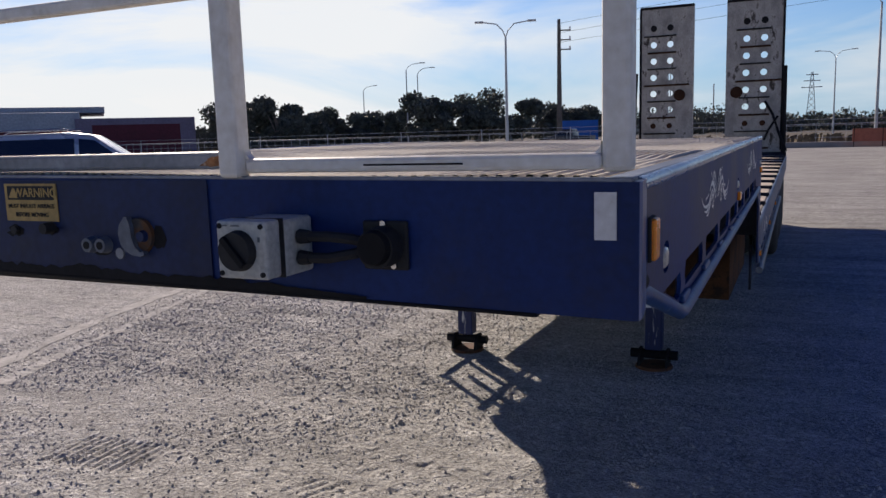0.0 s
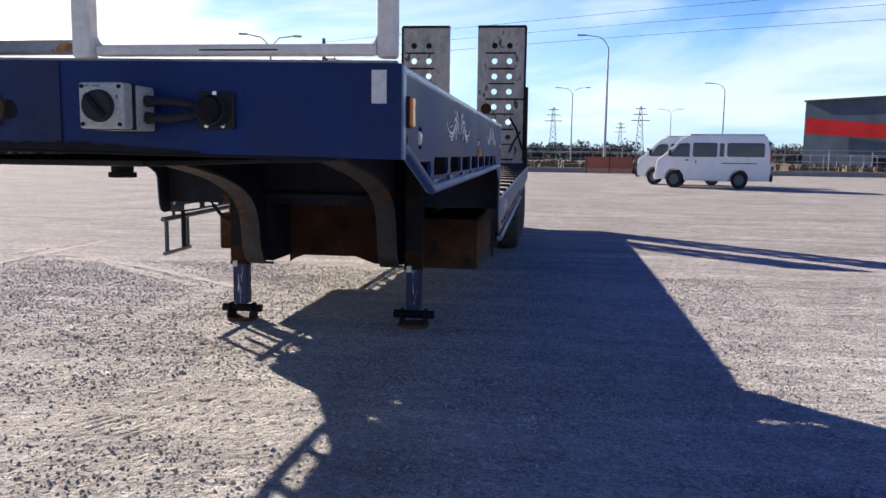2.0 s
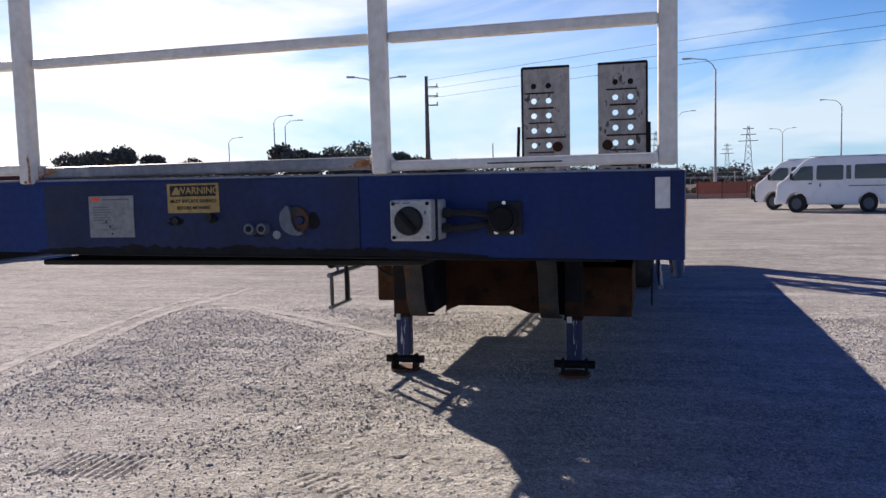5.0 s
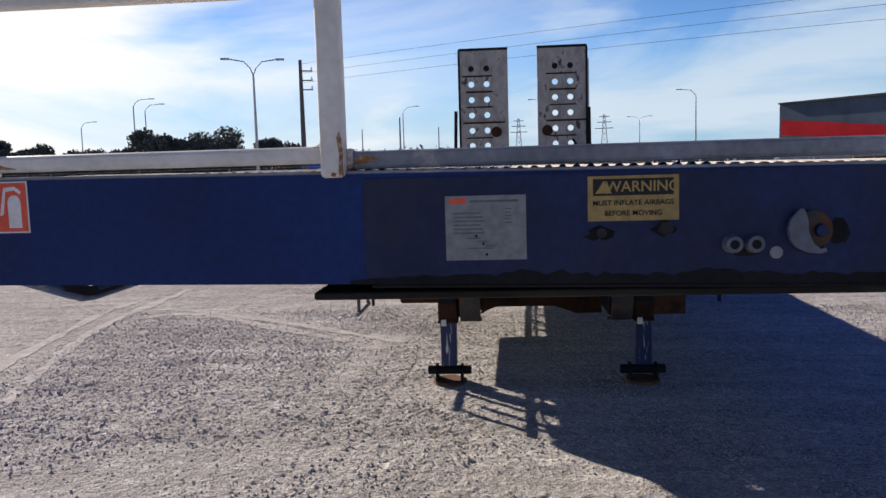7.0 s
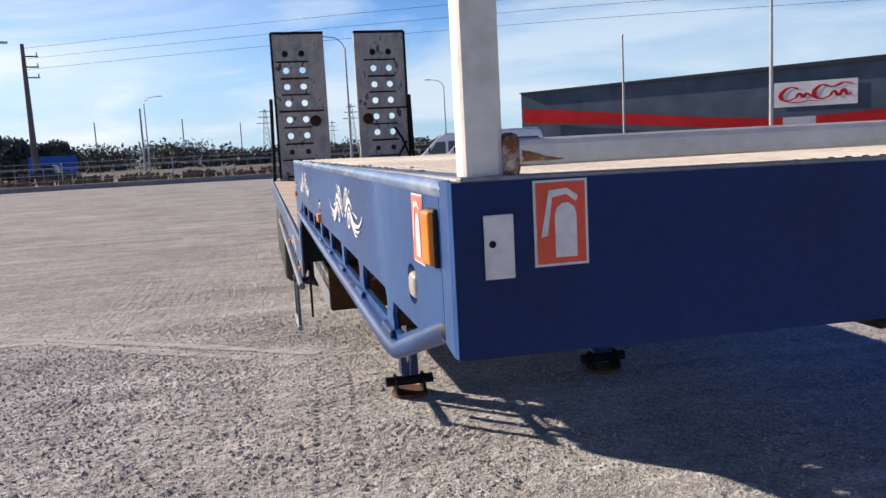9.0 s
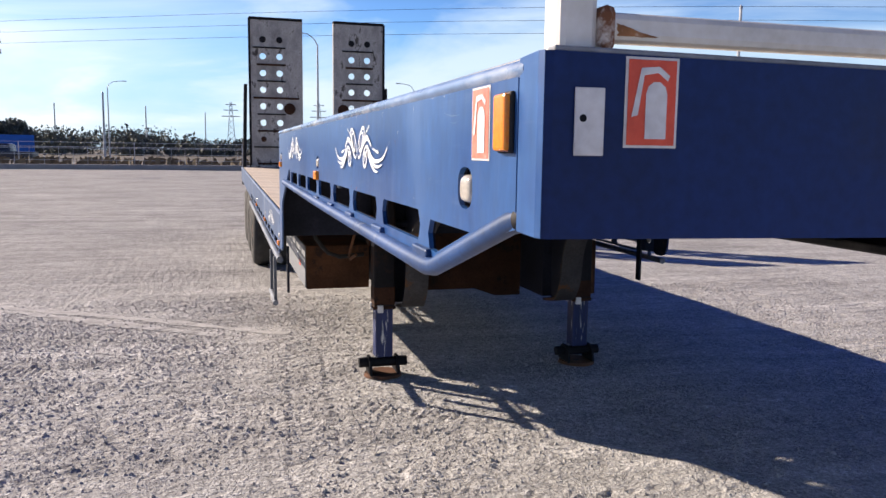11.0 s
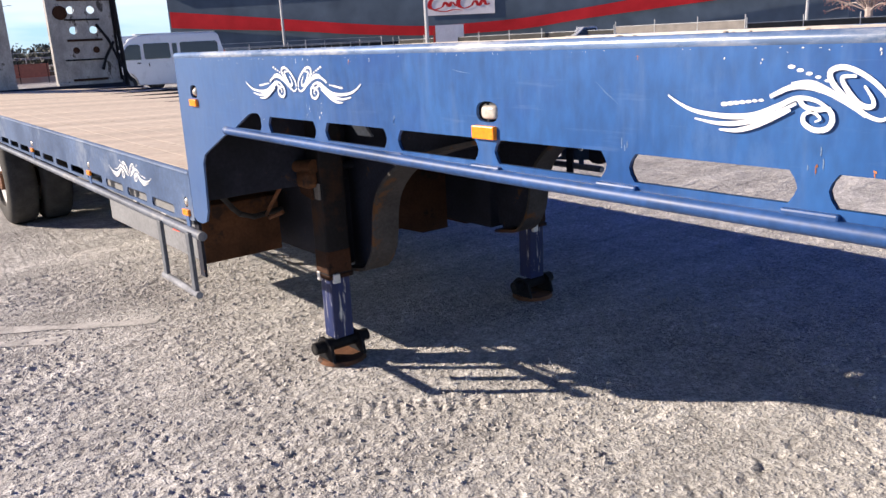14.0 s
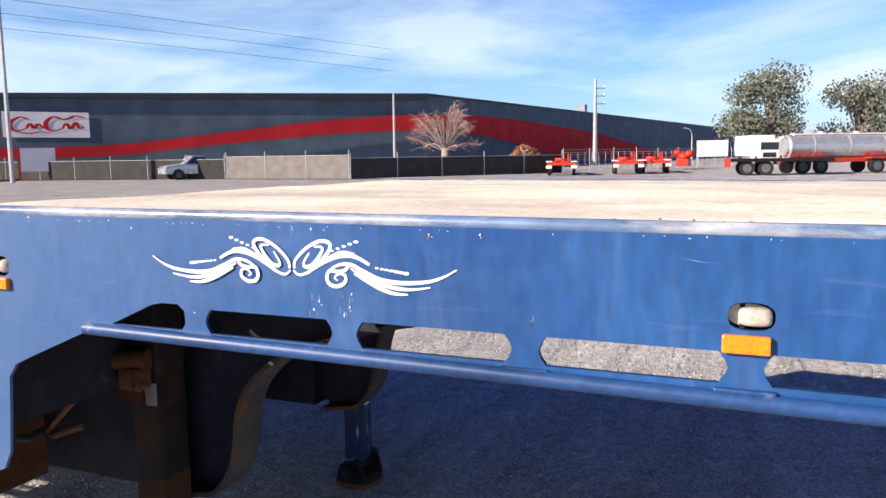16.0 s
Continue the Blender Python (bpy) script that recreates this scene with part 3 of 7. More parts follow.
def print_smooth(x, y, line, width):
    """Share of a rolled smooth band, 0 to 1."""
    s, c, ends = along(x, y, *line)
    return ends * np.clip(1.4 - np.abs(c) / (width / 2), 0, 1).clip(0, 1)


def print_groove(x, y, line, width, depth):
    s, c, ends = along(x, y, *line)
    return depth * ends * (np.exp(-((c - width) / width) ** 2) - 1.3 * np.exp(-(c / width) ** 2))


def print_stroke(x, y, x0, y0, x1, y1, width, depth):
    """One pressed tread edge: a short groove with a raised rim along one side."""
    s, c, ends = along(x, y, x0, y0, x1, y1, 0.0)
    return depth * np.clip(ends * 3, 0, 1) * (0.6 * np.exp(-((c - 1.7 * width) / width) ** 2) - np.exp(-(c / width) ** 2))


def tread_edges(x, y):
    z = 0.0
    for k in range(7):
        u, v = 0.055 * k, -0.020 * k
        z = z + print_stroke(x, y, -0.55 + u, 1.47 + v, -0.44 + u, 1.69 + v, 0.010, 0.0062)
    for k in range(5):
        u, v = 0.145 * k, -0.013 * k
        z = z + print_stroke(x, y, -0.105 + u, 1.678 + v, -0.018 + u, 1.703 + v, 0.010, 0.0062)
        z = z + print_stroke(x, y, -0.150 + u, 1.612 + v, -0.105 + u, 1.682 + v, 0.010, 0.0066)
    for k in range(4):
        u, v = -0.165 * k, 0.020 * k
        z = z + print_stroke(x, y, 0.068 + u, 1.935 + v, 0.145 + u, 2.035 + v, 0.010, 0.0066)
        z = z + print_stroke(x, y, 0.145 + u, 2.035 + v, 0.225 + u, 2.005 + v, 0.010, 0.0045)
    return z * (0.35 + 0.9 * value_noise(x, y, 0.07, 17))


def roughness_field(x, y):
    r = np.clip(value_noise(x, y, 0.9, 9) * 0.7 + 0.28 + 0.7 * (value_noise(x, y, 0.25, 12) - 0.5), 0.40, 0.80)
    bands = [((-3.55, 2.2, -4.35, 5.2, 0.12), 0.45), ((-4.4, 7.0, -0.9, 5.0, 0.15), 0.5), ((-3.3, 1.6, -1.0, 2.6, 0.1), 0.5), ((-1.25, 1.2, 0.4, 2.25, 0.1), 0.5),
             ((-1.45, 3.7, -1.32, 5.2, 0.0), 0.22), ((3.0, 0.5, 4.4, 7.0, 0.3), 0.4), ((2.2, 4.6, 4.6, 3.2, 0.1), 0.45), ((-1.0, 1.1, -2.3, 2.2, 0.1), 0.4), ((-0.7, 1.55, 0.7, 1.60, 0.0), 0.42), ((-0.6, 2.05, 0.4, 1.98, 0.0), 0.3)]
    for line, w in bands:
        r = r * (1 - 0.85 * print_smooth(x, y, line, w))
    return r


def ground_height(x, y):
    rough = roughness_field(x, y)
    z = 0.022 * (value_noise(x, y, 1.3, 1) - 0.5) + 0.008 * (value_noise(x, y, 0.35, 2) - 0.5)
    z += rough * (0.005 * (value_noise(x, y, 0.11, 3) - 0.5) + 0.009 * (value_noise(x + 0.3 * y, y, 0.045, 4) - 0.5) + 0.011 * (value_noise(x, y, 0.026, 6) - 0.5) + 0.006 * (value_noise(x, y, 0.036, 7) ** 4 - 0.1))
    z += 0.0026 * (value_noise(x, y, 0.021, 8) - 0.5)
    z += print_bars(x, y, (-1.95, 1.52, -1.30, 1.55, 0.0), 0.36, 0.052, 0.014)
    z += tread_edges(x, y)
    z += print_pits(x, y, (-0.50, 1.80, 0.62, 1.84, 0.0), 0.29, 0.115, 0.010)
    z += print_bars(x, y, (-3.05, 4.45, -2.55, 4.35, 0.0), 0.25, 0.05, 0.009)
    z += print_bars(x, y, (-0.95, 3.35, -0.35, 2.95, 0.0), 0.16, 0.055, 0.006)
    z += print_pits(x, y, (-3.9, 3.84, -1.95, 3.70, 0.05), 0.38, 0.062, 0.010)
    z += print_pits(x, y, (-2.05, 3.66, -1.15, 3.05, 0.04), 0.40, 0.062, 0.009)
    z += print_pits(x, y, (-1.22, 2.3, -1.05, 4.6, 0.0), 0.22, 0.07, 0.009)
    z += print_pits(x, y, (-3.9, 2.95, -2.1, 2.72, 0.05), 0.30, 0.06, 0.009)
    z += print_pits(x, y, (-3.6, 5.4, -1.5, 4.45, 0.08), 0.32, 0.07, 0.010)
    z += print_pits(x, y, (-5.2, 1.6, -4.6, 8.2, 0.1), 0.34, 0.075, 0.012)
    z += print_pits(x, y, (3.3, 0.8, 4.6, 6.8, 0.3), 0.34, 0.075, 0.012)
    near_scuffs = (((-2.13, 2.92, -1.85, 4.18, 0.0), 0.007), ((-1.90, 3.0, -1.72, 5.2, 0.03), 0.006), ((-1.25, 1.30, -0.90, 1.75, 0.03), 0.009), ((-1.30, 1.70, -0.75, 1.82, 0.05), 0.008),
                    ((-0.95, 1.55, -0.25, 1.72, 0.04), 0.009), ((-0.40, 1.70, 0.05, 2.02, 0.05), 0.008), ((-0.85, 1.72, -0.42, 1.99, 0.04), 0.008), ((-0.70, 1.25, 0.1, 1.45, 0.06), 0.009))
    far_ruts = (((-3.3, 2.9, -4.2, 4.9, 0.05), 0.008), ((-3.9, 2.7, -4.55, 4.9, 0.05), 0.008), ((-4.0, 6.55, -1.1, 4.90, 0.1), 0.008), ((-4.1, 7.0, -1.2, 5.30, 0.1), 0.008),
                    ((-1.0, 2.0, 0.3, 2.5, 0.12), 0.006), ((-2.4, 1.9, -1.4, 2.1, 0.06), 0.006), ((-1.6, 2.2, -0.8, 2.9, 0.06), 0.006), ((2.4, 3.6, 4.3, 2.9, 0.1), 0.007))
    for line, d in near_scuffs + far_ruts:
        z += print_groove(x, y, line, 0.011 + 0.010 * value_noise(x, y, 0.2, 15), d * 0.5 * value_noise(x, y, 0.11, 16))
    near = np.exp(-np.clip(np.hypot(x, y - 2) - 7.0, 0, None) / 6.0)
    far = 0.05 * (value_noise(x, y, 6.0, 5) - 0.5) * np.clip((np.hypot(x, y - 2) - 5) / 6, 0, 1)
    pads = 1 - np.exp(-((np.abs(x) - 0.65) ** 2 + (y - 3.85) ** 2) / 0.03)
    return z * near * pads + far


def spread_axis(lo, hi, step, reach, grow):
    a = list(np.arange(lo, hi, step))
    d, p, m = step, a[-1], []
    while p < reach:
        d *= grow
        p += d
        m.append(p)
    d, p, k = step, a[0], []
    while p > -reach:
        d *= grow
        p -= d
        k.append(p)
    return np.array(k[::-1] + a + m)


gx, gy = spread_axis(-3.7, 2.4, 0.0115, 2600, 1.045), spread_axis(0.0, 6.2, 0.0115, 2600, 1.045)
X, Y = np.meshgrid(gx, gy, indexing="ij")
Z = ground_height(X, Y)
nx, ny = len(gx), len(gy)
idx = np.arange(nx * ny).reshape(nx, ny)
quads = np.stack((idx[:-1, :-1], idx[1:, :-1], idx[1:, 1:], idx[:-1, 1:]), -1).reshape(-1, 4)
gm = bpy.data.meshes.new("ground")
gm.vertices.add(nx * ny)
gm.vertices.foreach_set("co", np.stack((X, Y, Z), -1).astype(np.float32).ravel())
gm.loops.add(quads.size)
gm.loops.foreach_set("vertex_index", quads.ravel().astype(np.int32))
gm.polygons.add(len(quads))
gm.polygons.foreach_set("loop_start", np.arange(0, quads.size, 4, dtype=np.int32))
gm.update(calc_edges=True)
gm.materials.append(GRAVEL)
yard = tagged(new("ground", gm), "pale compacted gravel yard with tyre prints", "ground", kind="structure")


def scatter_pebbles(n):
    rs = np.random.RandomState(7)
    bv = np.array([(1, 0, 0), (0, 1, 0), (-1, 0, 0), (0, -1, 0), (0, 0, 1), (0, 0, -0.6)], float)
    bf = np.array([(0, 1, 4), (1, 2, 4), (2, 3, 4), (3, 0, 4), (1, 0, 5), (2, 1, 5), (3, 2, 5), (0, 3, 5)])
    px, py = rs.uniform(-4.2, 3.6, n), rs.uniform(-0.6, 6.6, n)
    keep = rs.rand(n) < 0.15 + 0.85 * roughness_field(px, py)
    px, py = px[keep], py[keep]
    n = len(px)
    size = 0.0030 + 0.0080 * rs.rand(n) ** 4
    pz = ground_height(px, py) + size * 0.15
    a = rs.rand(n) * 6.28
    shape = bv[None] * (0.7 + 0.6 * rs.rand(n, 6, 1)) * (size[:, None] * (0.7 + 0.7 * rs.rand(n, 3)) * (1, 1, 0.75))[:, None, :]
    ca, sa = np.cos(a)[:, None], np.sin(a)[:, None]
    verts = np.stack((shape[..., 0] * ca - shape[..., 1] * sa + px[:, None], shape[..., 0] * sa + shape[..., 1] * ca + py[:, None], shape[..., 2] + pz[:, None]), -1)
    faces = (bf[None] + 6 * np.arange(n)[:, None, None]).reshape(-1, 3)
    me = bpy.data.meshes.new("gravel_stones")
    me.from_pydata(verts.reshape(-1, 3).tolist(), [], faces.tolist())
    me.materials.append(STONE)
    tagged(new("gravel_stones", me), "loose small pale stones on the gravel yard", "gravel", kind="stuff")


scatter_pebbles(150000)


def tyre_track(pts, width, seed):
    """Pale dust rolled flat by a tyre, broken where the gravel stands through it."""
    line = smooth_line(pts, 24)
    xs, ys = np.array([p.x for p in line]), np.array([p.y for p in line])
    dx, dy = np.gradient(xs), np.gradient(ys)
    L = np.hypot(dx, dy)
    wide = width * (0.35 + 1.1 * value_noise(xs, ys, 0.16, seed))
    rows = []
    for k in (-0.5, -0.17, 0.17, 0.5):
        u, v = xs - dy / L * wide * k, ys + dx / L * wide * k
        rows.append(np.stack((u, v, ground_height(u, v) + 0.0035), -1))
    grid = np.stack(rows, 1)
    n = len(xs)
    ids = np.arange(n * 4).reshape(n, 4)
    faces = np.stack((ids[:-1, :-1], ids[1:, :-1], ids[1:, 1:], ids[:-1, 1:]), -1).reshape(-1, 4)
    me = bpy.data.meshes.new("tyre_track")
    me.from_pydata(grid.reshape(-1, 3).tolist(), [], faces.tolist())
    me.materials.append(DUST)
    ob = new("tyre_track", me)
    ob.parent = yard


for seed, pts in enumerate(([(-3.6, 2.3), (-3.95, 3.3), (-4.12, 3.93), (-4.29, 4.64), (-4.45, 5.55), (-4.63, 6.67), (-4.52, 7.69)], [(-3.2, 2.1), (-3.45, 2.84), (-3.59, 3.46), (-3.84, 4.29), (-4.16, 5.44), (-4.27, 6.35), (-4.32, 8.28)],
                            [(-4.42, 6.47), (-3.89, 6.74), (-2.86, 6.22), (-1.93, 5.61), (-1.13, 5.06)], [(-4.09, 6.21), (-3.48, 6.44), (-2.39, 5.66), (-1.61, 5.13)])):
    tyre_track(pts, 0.125, 50 + seed)


# ---- low loader trailer ----
trailer = thing("low_loader_trailer", label="faded blue step-deck low loader trailer standing on its landing legs", category="trailer")
HALF, TOP = 1.25, 1.455


def side(sx):
    """Plate coordinates (along y, up z, outward) on the left (-1) or right (1) flank."""
    return lambda u, v, w: Vector((sx * (HALF - 0.008 + w), u, v))


def notched(y0, y1, z0, z1, c=0.014):
    return [(y0 + c, z0), (y1 - c, z0), (y1 - c * 0.3, z0 + c), (y1, (z0 + z1) / 2), (y1 - c * 0.3, z1 - c), (y1 - c, z1), (y0 + c, z1),
            (y0 + c * 0.3, z1 - c), (y0, (z0 + z1) / 2), (y0 + c * 0.3, z0 + c)]


def scroll(bm, put, cy, cz, size):
    """Mirrored pinstripe scrollwork round a centre."""
    k = size / 370.0
    curls = [
        (8, (0.7, 1, 0.5), [(5, -15), (9, 3), (37, 29), (70, 44), (92, 39), (88, 22), (64, -2), (37, -22), (16, -28), (3, -19)]),
        (8, (0.5, 1, 0.4), [(55, 32), (75, 30), (66, 12), (48, -7), (31, -10), (30, 0), (43, 19)]),
        (10, (0.5, 1, 0.6), [(37, -24), (59, -9), (93, 9), (126, 17), (153, 14), (183, 0)]),
        (7, (0.2, 1, 0.3), [(81, 8), (118, 22), (150, 21)]),
        (8, (0.9, 1, 0.3), [(137, -2), (127, -13), (110, -17), (91, -16), (84, -31), (91, -44), (109, -47), (126, -38), (127, -25), (114, -21), (102, -30), (110, -35)]),
    ]
    tails = [
        (9, (0.5, 1, 0.3), [(87, -18), (110, -4), (140, -1), (169, -14), (208, -29), (255, -33), (309, -28), (343, -17), (370, -2)]),
        (8, (0.5, 1, 0.3), [(140, -9), (183, -29), (227, -42), (270, -45), (315, -39)]),
        (8, (0.5, 1, 0.3), [(148, -19), (193, -41), (233, -54), (268, -55)]),
    ]
    rows = curls + tails
    for sgn in (1, -1):
        for i, (w, tp, pts) in enumerate(rows):
            lift = 0.00025 * (i + 9 * (sgn < 0))
            add_ribbon(bm, [(cy - sgn * u * k, cz + v * k) for u, v in pts], w * k, lambda a, b, c: put(a, b, lift), tp)
        for n, a, b in ((7, (199, -6), (263, -14)), (5, (97, 25), (153, 45))):
            for i in range(n):
                u, v = (a[j] + (b[j] - a[j]) * i / (n - 1) for j in (0, 1))
                ring = [bm.verts.new(put(cy - sgn * p * k, cz + q * k, 0)) for p, q in oval(u, v, 4.5 + 0.4 * i, 2.2 + 0.25 * i, 8)]
                bm.faces.new(ring)
    return bm


SLOTS = [(3.125, 2.808), (2.754, 2.432), (2.382, 2.063), (2.009, 1.689), (1.636, 1.312), (1.263, 0.935), (0.872, 0.543)]
LAMPS = [(2.03, 1.317, 0.036, 0.023), (3.752, 1.325, 0.034, 0.025), (0.288, 1.306, 0.034, 0.029)]


def deck_top(y):
    return 0.985 + 0.0115 * (y - 3.93)


for sx in (-1, 1):
    put = side(sx)
    lean = -0.07 if sx > 0 else 0.0
    outline = [(0.090, 1.266), (0.090, TOP), (3.918, TOP + 0.012), (3.928, 0.802), (3.900, 0.785), (3.840, 0.783), (3.795, 0.798), (3.768, 0.845),
               (3.756, 0.95), (3.748, 1.045), (3.722, 1.080), (3.672, 1.102), (3.472, 1.184), (0.452, 1.172), (0.42, 1.175), (0.11, 1.262)]
    outline = [(u, v + (lean if v < 1.0 else 0.0)) for u, v in outline]
    holes = [notched(a, b, 1.204, 1.257) for b, a in SLOTS]
    holes.append([(3.395, 1.206), (3.275, 1.258), (3.245, 1.264), (3.20, 1.264), (3.182, 1.25), (3.18, 1.222), (3.192, 1.206)])
    holes.append([(0.488, 1.222), (0.478, 1.198), (0.438, 1.196), (0.262, 1.246), (0.475, 1.246)])
    holes += [oval(y, z, a, b, 20, 2.8) for y, z, a, b in LAMPS]
    # the flank away from the sun has its shade painted in as darker blue
    gooseneck = part("gooseneck_side_panel", plate(outline, holes, 0.008, put), BLUE if sx < 0 else BLUE_SHADED, trailer, "%s blue steel side panel with notched slots" % ("faded" if sx < 0 else "dark"))
    # thin sheet that makes the panel's inner side darker than its outer side
    part("panel_inner_face", plate(outline, holes, 0.002, lambda u, v, w: Vector((sx * (HALF - 0.0115 + w), u, v))), NAVY, gooseneck, "dark inner face of the side panel")
    gooseneck.location.z = -0.020 if sx > 0 else 0.0
    part("rolled_top_edge", tube([(sx * (HALF - 0.010), 0.07, TOP - 0.006), (sx * (HALF - 0.010), 3.918, TOP + 0.006)], 0.013, 12), WORN_GLINT, gooseneck, smooth=True)
    part("lower_pipe_rail", tube([(sx * (HALF + 0.006 - 0.022 * max(0.0, (0.20 - y) / 0.125)), y, z) for y, z in ((0.089, 1.278), (0.12, 1.272), (0.38, 1.188), (0.42, 1.176), (0.47, 1.170), (0.6, 1.171),
         (2.0, 1.178), (3.47, 1.192))], 0.0148, 14), PIPE_BLUE, trailer, "blue tubular rail under the side panel", smooth=True).location.z = -0.020 if sx > 0 else 0.0
    for a, b in [(0.543, 0.488)] + [(SLOTS[i + 1][0], SLOTS[i][1]) for i in range(len(SLOTS) - 1)] + [(3.125, 3.18)]:
        part("weld_tab", box(sx * (HALF - 0.012), sx * (HALF + 0.010), min(a, b) - 0.022, max(a, b) + 0.022, 1.178, 1.198, 0.004), PIPE_BLUE, gooseneck)
    # marker lamps
    for y, z, a, b in LAMPS:
        rear = y > 3
        bm = bmesh.new()
        bmesh.ops.create_uvsphere(bm, u_segments=24, v_segments=14, radius=1.0)
        for v in bm.verts:
            v.co = Vector([math.copysign(abs(c) ** (1.0 if rear else 0.55), c) for c in v.co])
        bm.transform(Matrix.LocRotScale((sx * (HALF - (0.010 if rear else 0.012)), y - (0.010 if rear else 0.006), z - 0.001), None, (0.017, a * (0.6 if rear else 0.74), b * (0.7 if rear else 0.68))))
        part("clear_marker_lamp", bm, LENS, gooseneck, "cloudy clear marker lamp lens", smooth=True)
        if not rear:
            part("lamp_pocket", plate(oval(y, z, a + 0.012, b + 0.012, 20), [], 0.004, lambda u, v, w: Vector((sx * (HALF - 0.035 + w), u, v))), DARK, gooseneck)
            part("lamp_base", plate(oval(y + 0.003, z, a * 0.96, b * 0.80, 24, 2.4), [], 0.004, lambda u, v, w: Vector((sx * (HALF - 0.020 + w), u, v))), LENS, gooseneck)
    for y, z, w, h in ((2.036, 1.272, 0.037, 0.015), (3.752, 1.283, 0.034, 0.014)):
        part("amber_reflector", box(sx * (HALF - 0.002), sx * (HALF + 0.012), y - w, y + w, z - h, z + h, 0.003), AMBER, gooseneck, "orange rectangular reflector")
    drop = 0.0 if sx < 0 else 0.030
    part("amber_side_lamp", box(sx * (HALF + 0.001), sx * (HALF + 0.013), 0.101, 0.141, 1.357 - drop, 1.424 - drop, 0.004), AMBER, gooseneck, "orange upright side marker lamp")
    part("lamp_base", box(sx * (HALF - 0.002), sx * (HALF + 0.006), 0.0985, 0.1435, 1.3545 - drop, 1.4265 - drop, 0.003), BLACK, gooseneck)
    for cy, cz, size in ((2.897, 1.372, 0.360), (1.180, 1.368, 0.370)):
        part("scroll_decal", scroll(bmesh.new(), lambda u, v, w: Vector((sx * (HALF + 0.0012 + w), u, v)), cy, cz, size), DECAL, gooseneck, "white pinstripe scrollwork decal")
    # lower deck flank
    low = [(3.93, 0.78), (3.93, 0.985), (12.72, deck_top(12.72)), (12.72, deck_top(12.72) - 0.2), (7.9, deck_top(7.9) - 0.23), (4.2, 0.76)]
    lowholes = []
    y = 4.16
    while y < 8.3:
        o = deck_top(y) - 0.985
        lowholes.append(notched(y, y + 0.3, 0.775 + o, 0.818 + o, 0.012))
        y += 0.373
    lowholes += [oval(yy, 0.853 + deck_top(yy) - 0.985, 0.024, 0.024, 16) for yy in (4.0, 5.52, 7.0)]
    flank = part("deck_side_rail", plate([(u, v + lean) for u, v in low], [[(u, v + lean) for u, v in h] for h in lowholes], 0.008, put), BLUE_FADED, trailer, "faded blue lower deck side rail")
    part("deck_edge_angle", tube([(sx * (HALF - 0.012), 3.94, 0.98 + lean), (sx * (HALF - 0.012), 12.72, deck_top(12.72) - 0.005 + lean)], 0.014, 10), BLUE_FADED, flank, smooth=True)
    part("deck_pipe_rail", tube([(sx * (HALF + 0.008), 3.84, 0.728 + lean), (sx * (HALF + 0.008), 4.0, 0.730 + lean), (sx * (HALF + 0.008), 8.4, 0.780 + lean)], 0.020, 12), PIPE_GREY, trailer, "blue tubular rail along the lower deck", smooth=True)
    for yy in (4.0, 5.52, 7.0):
        o = deck_top(yy) - 0.985 + lean
        bm = bmesh.new()
        bmesh.ops.create_uvsphere(bm, u_segments=14, v_segments=8, radius=1.0, matrix=Matrix.LocRotScale((sx * (HALF - 0.008), yy, 0.853 + o), None, (0.014, 0.020, 0.020)))
        part("clear_marker_lamp", bm, LENS, flank, smooth=True)
        part("amber_reflector", box(sx * (HALF - 0.002), sx * (HALF + 0.012), yy - 0.034, yy + 0.034, 0.795 + o, 0.822 + o, 0.003), AMBER, flank)
        part("reflector_strap", box(sx * (HALF - 0.004), sx * (HALF + 0.004), yy - 0.02, yy + 0.02, 0.745 + o, 0.795 + o, 0.002), BLUE, flank)
    part("scroll_decal", scroll(bmesh.new(), lambda u, v, w: Vector((sx * (HALF + 0.0012 + w), u, v)), 4.75, 0.915 + lean, 0.33), DECAL, flank)
    # tool box under the step
    foot = 0.45 if sx < 0 else 0.345
    tool = part("tool_box", box(sx * 0.63, sx * 1.05, 4.40, 5.95, foot, 0.74, 0.008), BOX_RUST, trailer, "rusty steel tool box under the step")
    part("board_bracket", box(sx * 1.19, sx * 1.203, 4.02, 4.07, 0.50, 0.78), NAVY, trailer)
    if sx < 0:
        part("side_sheet", box(min(sx * 1.051, sx * 1.057), max(sx * 1.051, sx * 1.057), 4.41, 5.94, foot + 0.01, 0.735, 0.002), PALE_SHEET, tool, "pale grey sheet with worn script")
        for a, b, z, h in ((5.42, 5.36, 0.635, 0.050), (5.34, 5.27, 0.622, 0.028), (5.26, 5.20, 0.620, 0.028), (5.19, 5.12, 0.618, 0.030), (5.11, 5.06, 0.616, 0.026), (5.05, 4.97, 0.614, 0.026), (4.95, 4.88, 0.622, 0.050)):
            part("worn_script_bar", box(min(sx * 1.0575, sx * 1.0585), max(sx * 1.0575, sx * 1.0585), b, a, z - h / 2, z + h / 2), STICKER, tool)
        for z in (0.595, 0.575):
            part("worn_script_bar", box(min(sx * 1.0575, sx * 1.0585), max(sx * 1.0575, sx * 1.0585), 4.70, 4.80, z - 0.007, z + 0.007), RED_STICKER, tool)
part("air_hose", tube([(-1.03, 4.16, 0.86), (-1.011, 4.2, 0.814), (-0.965, 4.2, 0.752), (-0.93, 4.2, 0.715), (-0.86, 4.2, 0.690), (-0.70, 4.22, 0.70)], 0.014, 8), BLACK, trailer, "black air hose hanging under the step", smooth=True)

